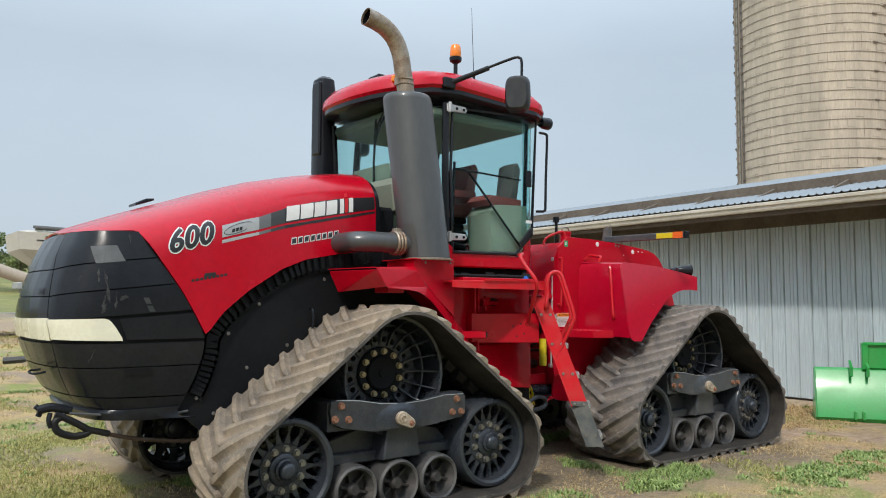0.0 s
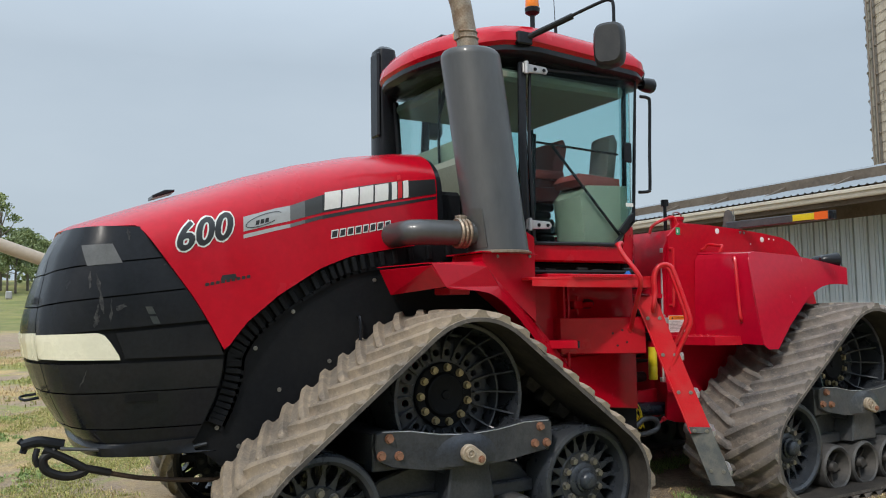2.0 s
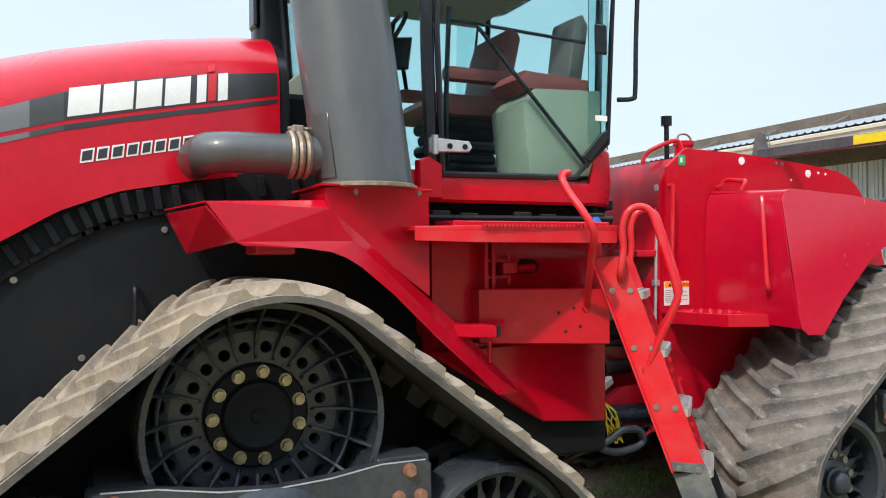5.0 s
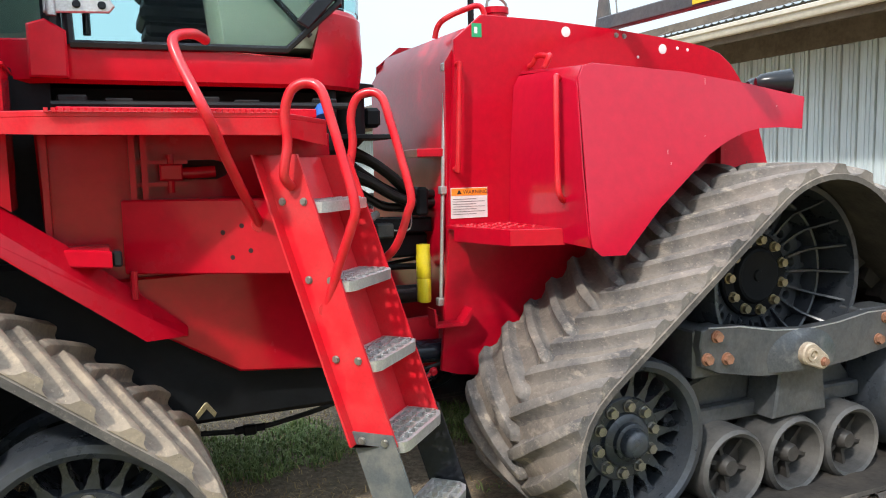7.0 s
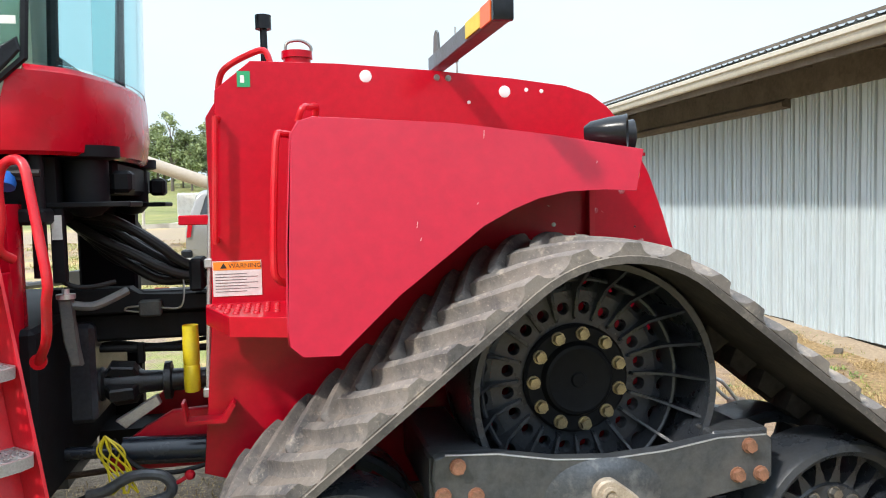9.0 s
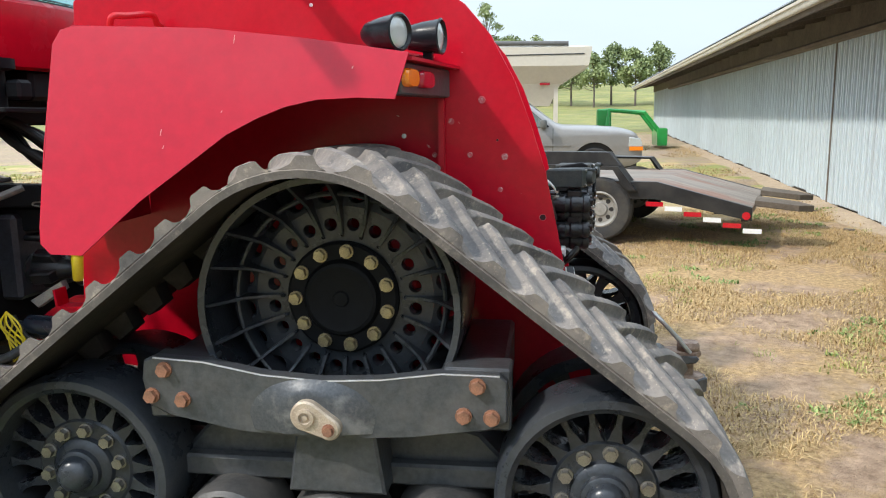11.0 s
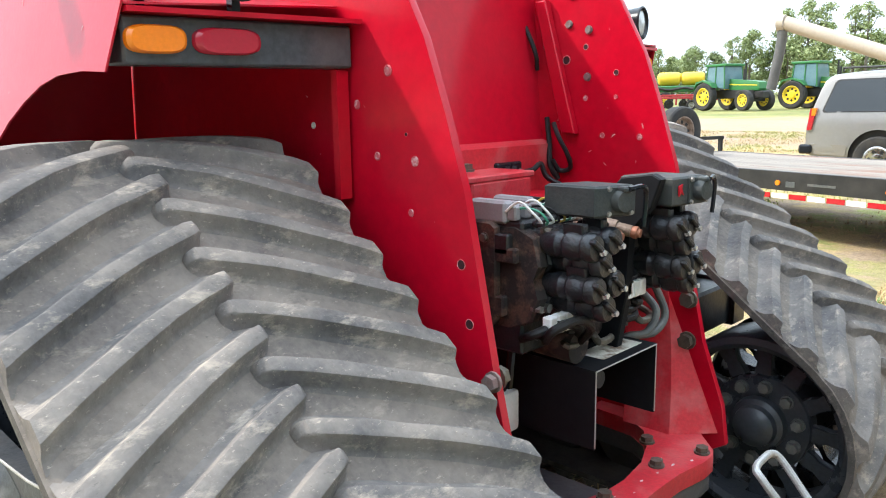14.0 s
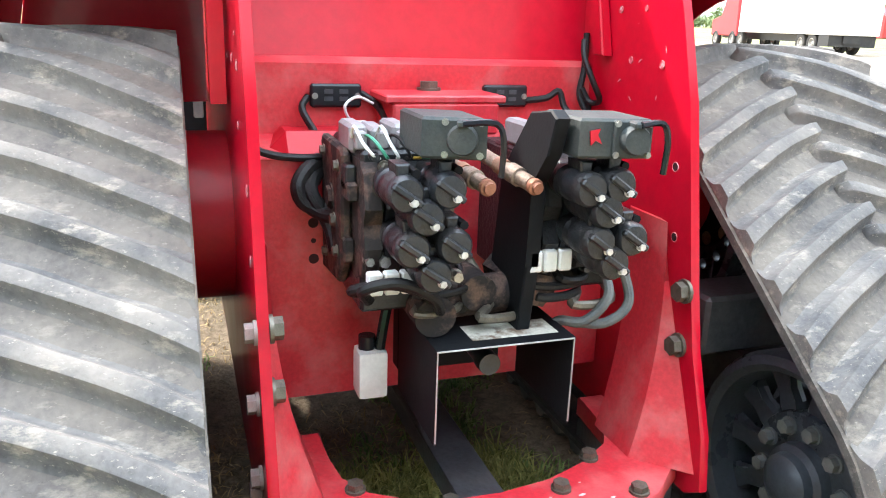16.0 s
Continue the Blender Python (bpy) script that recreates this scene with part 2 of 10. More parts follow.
M_ORANGE = mat("orange_warning_band", (0.85, 0.26, 0.02), 0.5, 0, None, 0, 9.0, 0.04)
M_REDORANGE = mat("red_orange_reflector", (0.75, 0.13, 0.02), 0.4, 0, None, 0, 9.0, 0.06)
M_GREENTAG = mat("green_fuel_tag", (0.02, 0.32, 0.13), 0.5, 0, None, 0, 9.0, 0.05)
M_BLUE = mat("blue_cap_plastic", (0.015, 0.11, 0.42), 0.5, spec=0.2)
M_AMBER = mat("amber_lens", (0.85, 0.22, 0.01), 0.18, 0, None, 0, 9.0, 0.06, coat=0.6)
M_REDLENS = mat("red_lens", (0.40, 0.012, 0.03), 0.2, 0, None, 0, 9.0, 0.06, coat=0.6)
M_LAMP = mat("clear_lamp_lens", (0.78, 0.75, 0.60), 0.22, 0, (0.62, 0.58, 0.42), 0.4, 3.0, 0.05, coat=0.8)
M_LAMPG = mat("work_lamp_lens", (0.55, 0.57, 0.56), 0.2, 0.3, None, 0, 40.0, 0.2, coat=0.8)
M_SEAT = mat("maroon_leather_seat", (0.20, 0.04, 0.035), 0.5, 0, (0.12, 0.03, 0.03), 0.4, 6.0, 0.1, 0.1, 60)
M_MIRRORBK = mat("scuffed_black_plastic", (0.014, 0.014, 0.015), 0.35, 0, (0.05, 0.05, 0.05), 0.3, 8.0, 0.2)
M_SEATBACK = mat("grey_seat_shell", (0.085, 0.078, 0.076), 0.55, 0, (0.05, 0.045, 0.045), 0.3, 5.0, 0.1)
M_TRIMG = mat("olive_grey_trim", (0.20, 0.22, 0.17), 0.6, 0, (0.28, 0.27, 0.22), 0.3, 4.0, 0.08, 0.05, 100)
M_GLASS = glass("tinted_cab_glass", (0.66, 0.84, 0.84))
M_CARGLASS = mat("dark_car_glass", (0.012, 0.015, 0.017), 0.06, 0, None, 0, 3, 0.1, coat=0.8)


# ---------------------------------------------------------------- mesh helpers
def part(name, bm, material, parent=None, label="", loc=None, smooth=True):
    """Links a bmesh as one mesh object under a thing or a part."""
    bmesh.ops.remove_doubles(bm, verts=bm.verts, dist=1e-5)
    bmesh.ops.recalc_face_normals(bm, faces=bm.faces)
    if smooth:
        for f in bm.faces:
            f.smooth = True
        for e in bm.edges:
            e.smooth = len(e.link_faces) == 2 and e.calc_face_angle(0) < 0.61
    me = bpy.data.meshes.new(name)
    bm.to_mesh(me)
    bm.free()
    me.materials.append(material)
    ob = new(name, me)
    if loc:
        ob.location = loc
    if parent:
        ob.parent = parent
    if label:
        tagged(ob, label)
    return ob


def again(ob, parent, loc=(0, 0, 0), rot=(0, 0, 0), name=None):
    """One more object on the same mesh, under another parent."""
    o = new(name or ob.name.split(".")[0], ob.data)
    o.parent = parent
    o.location, o.rotation_euler = loc, [radians(a) for a in rot]
    if "label" in ob:
        o["label"] = ob["label"]
    return o


def thing(name, loc, label, category, group="", kind="", turn=0.0):
    e = new(name)
    e.empty_display_size = 0.1
    e.location = loc
    e.rotation_euler = (0, 0, radians(turn))
    return tagged(e, label, category, group, kind)


def xf(bm, verts, m):
    for v in verts:
        v.co = m @ v.co


def box(bm, lo, hi, m=None, bev=0.0, seg=1):
    """A cuboid between two corners."""
    lo, hi = [min(a, b) for a, b in zip(lo, hi)], [max(a, b) for a, b in zip(lo, hi)]
    vs = [bm.verts.new((x, y, z)) for x in (lo[0], hi[0]) for y in (lo[1], hi[1]) for z in (lo[2], hi[2])]
    fs = [bm.faces.new([vs[i] for i in f]) for f in ((0, 1, 3, 2), (4, 6, 7, 5), (0, 4, 5, 1), (2, 3, 7, 6), (0, 2, 6, 4), (1, 5, 7, 3))]
    if bev:
        es = list({e for f in fs for e in f.edges})
        r = bmesh.ops.bevel(bm, geom=es, offset=bev, segments=seg, affect="EDGES", profile=0.6)
        vs = list({v for f in r["faces"] for v in f.verts} | {v for v in vs if v.is_valid})
    if m is not None:
        xf(bm, vs, m)
    return vs


def prism(bm, pts, axis, a, b, bev=0.0, seg=1, m=None):
    """A flat outline, pushed through along an axis. For x: (y, z); for y: (x, z); for z: (x, y)."""
    def at(p, h):
        return {"x": (h, p[0], p[1]), "y": (p[0], h, p[1]), "z": (p[0], p[1], h)}[axis]
    lo, hi = [bm.verts.new(at(p, a)) for p in pts], [bm.verts.new(at(p, b)) for p in pts]
    fs = [bm.faces.new(lo), bm.faces.new(list(reversed(hi)))]
    n = len(pts)
    for i in range(n):
        fs.append(bm.faces.new((lo[i], lo[(i + 1) % n], hi[(i + 1) % n], hi[i])))
    vs = lo + hi
    if bev:
        es = [e for e in {e for f in fs[:2] for e in f.edges}]
        r = bmesh.ops.bevel(bm, geom=es, offset=bev, segments=seg, affect="EDGES", profile=0.6)
        vs = list({v for f in r["faces"] for v in f.verts} | {v for v in vs if v.is_valid})
    if m is not None:
        xf(bm, vs, m)
    return vs


def curve(pts, k=6):
    """Catmull-Rom through points."""
    p = [Vector(q) for q in pts]
    p = [p[0] * 2 - p[1]] + p + [p[-1] * 2 - p[-2]]
    out = []
    for i in range(1, len(p) - 2):
        for j in range(k):
            t = j / k
            out.append(0.5 * (2 * p[i] + (p[i + 1] - p[i - 1]) * t + (2 * p[i - 1] - 5 * p[i] + 4 * p[i + 1] - p[i + 2]) * t * t
                              + (3 * p[i] - p[i - 1] - 3 * p[i + 1] + p[i + 2]) * t ** 3))
    out.append(p[-2])
    return out


def tube(bm, pts, r, n=10, cap=True, radii=None):
    """A round bar or hose along points."""
    pts = [Vector(p) for p in pts]
    rings, up = [], None
    for i, p in enumerate(pts):
        d = (pts[min(i + 1, len(pts) - 1)] - pts[max(i - 1, 0)]).normalized()
        if up is None:
            up = d.orthogonal().normalized()
        up = (up - d * up.dot(d)).normalized()
        side = d.cross(up)
        rr = radii[i] if radii else r
        rings.append([bm.verts.new(p + (up * math.cos(a) + side * math.sin(a)) * rr) for a in (2 * math.pi * j / n for j in range(n))])
    for a, b in zip(rings, rings[1:]):
        for j in range(n):
            bm.faces.new((a[j], a[(j + 1) % n], b[(j + 1) % n], b[j]))
    if cap:
        bm.faces.new(list(reversed(rings[0])))
        bm.faces.new(rings[-1])


def lathe(bm, prof, n=32, m=None, close=False):
    """Turns (radius, height) about the y axis."""
    rings = []
    for r, h in prof:
        if r < 1e-5:
            rings.append([bm.verts.new((0, h, 0))])
        else:
            rings.append([bm.verts.new((r * math.cos(2 * math.pi * j / n), h, r * math.sin(2 * math.pi * j / n))) for j in range(n)])
    pairs = list(zip(rings, rings[1:]))
    if close:
        pairs.append((rings[-1], rings[0]))
    for a, b in pairs:
        for j in range(n):
            k = (j + 1) % n
            if len(a) == 1 and len(b) == 1:
                continue
            if len(a) == 1:
                bm.faces.new((a[0], b[j], b[k]))
            elif len(b) == 1:
                bm.faces.new((a[j], b[0], a[k]))
            else:
                bm.faces.new((a[j], b[j], b[k], a[k]))
    vs = [v for r in rings for v in r]
    if m is not None:
        xf(bm, vs, m)
    return vs


def cyl(bm, p, q, r, n=16, r2=None):
    """A solid round bar from p to q."""
    tube(bm, [p, q], r, n, True, [r, r2 if r2 is not None else r])


def hexbolt(bm, p, d, r=0.02, h=0.018):
    """A hexagon head with its washer, facing d."""
    p, d = Vector(p), Vector(d).normalized()
    cyl(bm, p, p + d * h * 0.3, r * 1.25, 12)
    cyl(bm, p + d * h * 0.3, p + d * h, r, 6)


def shell(bm, top, low):
    """Faces between two rows of points."""
    a, b = [bm.verts.new(p) for p in top], [bm.verts.new(p) for p in low]
    for i in range(len(a) - 1):
        bm.faces.new((a[i], a[i + 1], b[i + 1], b[i]))


def loft(bm, rows, closed=False):
    """A skin over rows of points."""
    vs = [[bm.verts.new(p) for p in r] for r in rows]
    for a, b in zip(vs, vs[1:]):
        k = len(a)
        for j in range(k if closed else k - 1):
            bm.faces.new((a[j], a[(j + 1) % k], b[(j + 1) % k], b[j]))
    return vs


def solid(ob, t, offset=-1.0):
    """Gives a sheet its thickness."""
    s = ob.modifiers.new("thickness", "SOLIDIFY")
    s.thickness, s.offset = t, offset
    return ob


def lerp(table, x):
    """A value from (x, value) pairs."""
    return float(np.interp(x, [a for a, _ in table], [b for _, b in table]))


def bolts(name, material, parent, label, places, d, r, h):
    """Hexagon bolts at places, each a part of its own."""
    first = None
    for p in places:
        if first is None:
            bm = bmesh.new()
            hexbolt(bm, (0, 0, 0), d, r, h)
            first = part(name, bm, material, parent, label, p)
        else:
            again(first, parent, p)


def ground_z(x, y):
    """The yard's height: level round the tractor, rising slowly behind it."""
    rise = 0.02 * max(0.0, y - 1.0)
    k = min(1.0, max(0.0, (x + 24.0) / 14.0))
    rise += 0.06 * k * k * (3 - 2 * k) * max(0.0, min(y, 120.0) - 54.0)
    return 0.03 + rise + 0.012 * noise.noise((x * 0.5, y * 0.5, 0.0)) + 0.006 * noise.noise((x * 2.1, y * 2.1, 3.0))


# ---------------------------------------------------------------- ground
def ground_material():
    m = bpy.data.materials.new("yard_ground")
    m.use_nodes = True
    n, l = m.node_tree.nodes, m.node_tree.links
    b = n["Principled BSDF"]
    b.inputs["Roughness"].default_value = 0.95
    tc = n.new("ShaderNodeTexCoord")

    def tex(scale, detail=8.0, rough=0.6):
        t = n.new("ShaderNodeTexNoise")
        t.inputs["Scale"].default_value, t.inputs["Detail"].default_value, t.inputs["Roughness"].default_value = scale, detail, rough
        l.new(tc.outputs["Object"], t.inputs["Vector"])
        return t.outputs["Fac"]

    def ramp(fac, a, b_, ca, cb):
        r = n.new("ShaderNodeValToRGB")
        r.color_ramp.elements[0].position, r.color_ramp.elements[0].color = a, (*ca, 1)
        r.color_ramp.elements[1].position, r.color_ramp.elements[1].color = b_, (*cb, 1)
        l.new(fac, r.inputs["Fac"])
        return r.outputs["Color"]

    def mix(f, a, b_):
        x = n.new("ShaderNodeMix")
        x.data_type = "RGBA"
        l.new(f, x.inputs["Factor"])
        l.new(a, x.inputs["A"])
        l.new(b_, x.inputs["B"])
        return x.outputs["Result"]
    dirt = ramp(tex(34.0, 12.0, 0.75), 0.36, 0.66, (0.19, 0.135, 0.092), (0.50, 0.38, 0.275))
    straw = ramp(tex(60.0, 12.0, 0.75), 0.36, 0.66, (0.30, 0.205, 0.085), (0.74, 0.55, 0.27))
    grass = ramp(tex(48.0, 12.0, 0.75), 0.36, 0.66, (0.13, 0.16, 0.04), (0.46, 0.46, 0.15))
    f1 = n.new("ShaderNodeMapRange")
    f1.inputs["From Min"].default_value, f1.inputs["From Max"].default_value = 0.46, 0.55
    l.new(tex(0.55, 10.0, 0.66), f1.inputs["Value"])
    f2 = n.new("ShaderNodeMapRange")
    f2.inputs["From Min"].default_value, f2.inputs["From Max"].default_value = 0.49, 0.57
    l.new(tex(0.8, 10.0, 0.7), f2.inputs["Value"])
    # bare drive across the yard, mown field beyond
    sep = n.new("ShaderNodeSeparateXYZ")
    l.new(tc.outputs["Object"], sep.inputs["Vector"])
    wob = n.new("ShaderNodeMath")
    wob.operation = "MULTIPLY_ADD"
    wob.inputs[1].default_value = 5.0
    l.new(tex(0.12, 4.0), wob.inputs[0])
    l.new(sep.outputs["Y"], wob.inputs[2])
    drive = n.new("ShaderNodeValToRGB")
    el = drive.color_ramp.elements
    el[0].position, el[0].color = 0.0, (0, 0, 0, 1)
    el[1].position, el[1].color = 1.0, (0, 0, 0, 1)
    for p, v in ((0.170, 0.0), (0.190, 0.8), (0.300, 0.8), (0.325, 0.0)):
        e = el.new(p)
        e.color = (v, v, v, 1)
    dn = n.new("ShaderNodeMath")
    dn.operation = "DIVIDE"
    dn.inputs[1].default_value = 120.0
    l.new(wob.outputs["Value"], dn.inputs[0])
    l.new(dn.outputs["Value"], drive.inputs["Fac"])
    field = n.new("ShaderNodeMapRange")
    field.inputs["From Min"].default_value, field.inputs["From Max"].default_value = 38.0, 43.0
    field.inputs["To Max"].default_value = 0.8
    l.new(wob.outputs["Value"], field.inputs["Value"])
    # straw litter and bare dirt beside the barn
    side = n.new("ShaderNodeMapRange")
    side.inputs["From Min"].default_value, side.inputs["From Max"].default_value, side.inputs["To Max"].default_value = 3.4, 4.8, 0.95
    l.new(sep.outputs["X"], side.inputs["Value"])
    near = n.new("ShaderNodeMapRange")
    near.inputs["From Min"].default_value, near.inputs["From Max"].default_value = 16.0, 9.0
    l.new(wob.outputs["Value"], near.inputs["Value"])
    yard = n.new("ShaderNodeMath")
    yard.operation = "MULTIPLY"
    l.new(side.outputs["Result"], yard.inputs[0])
    l.new(near.outputs["Result"], yard.inputs[1])
    gold = ramp(tex(24.0, 12.0, 0.75), 0.36, 0.66, (0.24, 0.145, 0.065), (0.68, 0.46, 0.23))
    bare = ramp(tex(9.0, 12.0, 0.75), 0.34, 0.66, (0.20, 0.125, 0.08), (0.54, 0.375, 0.255))
    f3 = n.new("ShaderNodeMapRange")
    f3.inputs["From Min"].default_value, f3.inputs["From Max"].default_value = 0.46, 0.54
    l.new(tex(0.9, 10.0, 0.66), f3.inputs["Value"])
    litter = mix(f3.outputs["Result"], gold, bare)
    lawn = ramp(tex(0.35, 6.0), 0.35, 0.68, (0.105, 0.14, 0.032), (0.26, 0.255, 0.075))
    # brown earth under and round the tractor, darkened in colour for its shade
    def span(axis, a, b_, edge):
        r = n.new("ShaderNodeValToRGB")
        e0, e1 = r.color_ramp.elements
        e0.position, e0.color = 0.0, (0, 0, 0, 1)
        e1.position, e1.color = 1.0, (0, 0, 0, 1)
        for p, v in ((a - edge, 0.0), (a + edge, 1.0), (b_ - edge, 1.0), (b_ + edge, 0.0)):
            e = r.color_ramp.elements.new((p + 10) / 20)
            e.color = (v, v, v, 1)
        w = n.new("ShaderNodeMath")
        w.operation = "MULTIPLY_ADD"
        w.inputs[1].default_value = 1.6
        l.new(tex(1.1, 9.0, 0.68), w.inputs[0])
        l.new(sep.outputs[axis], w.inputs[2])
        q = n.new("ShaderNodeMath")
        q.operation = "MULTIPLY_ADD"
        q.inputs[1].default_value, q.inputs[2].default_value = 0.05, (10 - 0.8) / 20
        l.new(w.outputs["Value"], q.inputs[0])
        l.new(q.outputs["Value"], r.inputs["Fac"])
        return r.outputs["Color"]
    shade_zone = n.new("ShaderNodeMath")
    shade_zone.operation = "MULTIPLY"
    l.new(span("X", -1.35, 5.2, 0.35), shade_zone.inputs[0])
    l.new(span("Y", -2.25, 2.3, 0.35), shade_zone.inputs[1])
    shade_part = n.new("ShaderNodeMath")
    shade_part.operation = "MULTIPLY"
    shade_part.inputs[1].default_value = 0.92
    l.new(shade_zone.outputs["Value"], shade_part.inputs[0])
    shaded_earth = ramp(tex(26.0, 12.0, 0.75), 0.34, 0.68, (0.105, 0.078, 0.055), (0.36, 0.275, 0.195))
    c = mix(f1.outputs["Result"], dirt, straw)
    c = mix(f2.outputs["Result"], c, grass)
    c = mix(yard.outputs["Value"], c, litter)
    c = mix(shade_part.outputs["Value"], c, shaded_earth)
    c = mix(drive.outputs["Color"], c, dirt)
    c = mix(field.outputs["Result"], c, lawn)
    l.new(c, b.inputs["Base Color"])
    bp = n.new("ShaderNodeBump")
    bp.inputs["Strength"].default_value, bp.inputs["Distance"].default_value = 1.0, 0.04
    l.new(tex(22.0, 10.0, 0.7), bp.inputs["Height"])
    l.new(bp.outputs["Normal"], b.inputs["Normal"])
    return m


def steps_of(stops):
    out = []
    for (a, n), (b, _) in zip(stops, stops[1:]):
        out += [a + (b - a) * i / n for i in range(n)]
    return out + [stops[-1][0]]


gx = steps_of([(-1500, 6), (-300, 10), (-60, 30), (-12, 60), (14, 14), (60, 10), (300, 6), (1500, 1)])
gy = steps_of([(-1500, 6), (-300, 10), (-60, 14), (-9, 60), (14, 44), (120, 12), (300, 6), (1500, 1)])
bm = bmesh.new()
loft(bm, [[(x, y, ground_z(x, min(y, 140.0))) for x in gx] for y in gy])
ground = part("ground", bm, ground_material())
tagged(ground, "dry farmyard ground with straw, bare dirt and patchy grass", "ground", kind="structure")

# ---------------------------------------------------------------- the tractor
tractor = thing("tractor", (0, 0, 0), "large red articulated tractor on four black rubber tracks, dusty", "tractor")
HUB_Z, IDL_Z, IDL_X = 1.06, 0.462, 0.925
R_DRIVE, R_IDL = 0.465, 0.365          # inner radius of the belt
BELT, LUG_H, PITCH = 0.034, 0.042, 0.157
Y_IN, Y_OUT = 0.69, 1.60


def belt_path():
    """The closed run of the belt's inner face: (x, z, nx, nz) by arc length, from the front idler over the top to the rear."""
    cs = [(-IDL_X, IDL_Z, R_IDL), (0.0, HUB_Z, R_DRIVE), (IDL_X, IDL_Z, R_IDL)]
    tang = []
    for i in range(3):
        (x0, z0, r0), (x1, z1, r1) = cs[i], cs[(i + 1) % 3]
        d = Vector((x1 - x0, z1 - z0))
        n = Vector((-d.y, d.x)).normalized()
        a = math.asin((r0 - r1) / d.length)
        nn = n * math.cos(a) + d.normalized() * math.sin(a)
        tang.append(nn)
    run = []
    for i in range(3):
        x0, z0, r0 = cs[i]
        n_in, n_out = tang[i - 1], tang[i]
        a0, a1 = math.atan2(n_in.y, n_in.x), math.atan2(n_out.y, n_out.x)
        while a1 > a0:
            a1 -= 2 * math.pi
        k = 12
        for j in range(k + 1):
            a = a0 + (a1 - a0) * j / k
            run.append((x0 + r0 * math.cos(a), z0 + r0 * math.sin(a), math.cos(a), math.sin(a)))
        x1, z1, r1 = cs[(i + 1) % 3]
        p, q = Vector((x0, z0)) + n_out * r0, Vector((x1, z1)) + n_out * r1
        for j in range(1, 8):
            s = p.lerp(q, j / 8)
            run.append((s.x, s.y, n_out.x, n_out.y))
    return run


RUN = belt_path()
_len = [0.0]
for _a, _b in zip(RUN, RUN[1:] + RUN[:1]):
    _len.append(_len[-1] + math.hypot(_b[0] - _a[0], _b[1] - _a[1]))
RUN_LEN = _len[-1]
N_LUG = round(RUN_LEN / PITCH)
PITCH = RUN_LEN / N_LUG


def on_belt(s, h=0.0):
    """The point at arc length s, h outside the belt's inner face."""
    s %= RUN_LEN
    i = max(k for k in range(len(RUN)) if _len[k] <= s)
    t = (s - _len[i]) / max(1e-9, _len[i + 1] - _len[i])
    a, b = RUN[i], RUN[(i + 1) % len(RUN)]
    return tuple(a[k] + (b[k] - a[k]) * t + h * (a[k + 2] + (b[k + 2] - a[k + 2]) * t) for k in (0, 1))


def lug_mesh(s0, side):
    """One tread lug: a curved ridge from the belt's middle to its edge, over the bend of the belt. side: 1 outer, -1 inner."""
    bm = bmesh.new()
    mid = (Y_IN + Y_OUT) / 2
    rows = []
    stops = (0.0, 0.012, 0.04, 0.09, 0.20, 0.35, 0.50, 0.65, 0.80, 0.93, 1.0)
    tall = (0.10, 0.62, 0.93, 1.0, 1.0, 1.0, 1.0, 0.99, 0.97, 0.92, 0.80)
    full = (0.30, 0.58, 0.86, 1.0, 1.0, 1.0, 1.0, 1.02, 1.06, 1.12, 1.16)
    for t, hh, wf in zip(stops, tall, full):
        y = mid + side * (-0.035 + t * (0.455 + 0.035 - 0.005))
        s = s0 + 0.245 * (t - 0.07 * math.sin(math.pi * t)) + 0.002 * math.sin(9 * t + 5 * s0)
        wear = 1 + 0.05 * math.sin(13 * t + 7 * s0)
        pts = []
        for ds, h in ((-0.072, -0.004), (-0.056, 0.05), (-0.042, 0.28), (-0.030, 0.78), (-0.026, 0.96), (-0.021, 1.0), (0.010, 1.0), (0.0145, 0.97), (0.018, 0.82), (0.025, 0.28), (0.034, 0.05), (0.048, -0.004)):
            x, z = on_belt(s + ds * wf * wear, BELT + (h if h < 0 else h * hh * LUG_H))
            pts.append((x, y, z))
        rows.append(pts)
    vs = loft(bm, rows)
    bm.faces.new(list(reversed(vs[0])))
    bm.faces.new(vs[-1])
    return bm


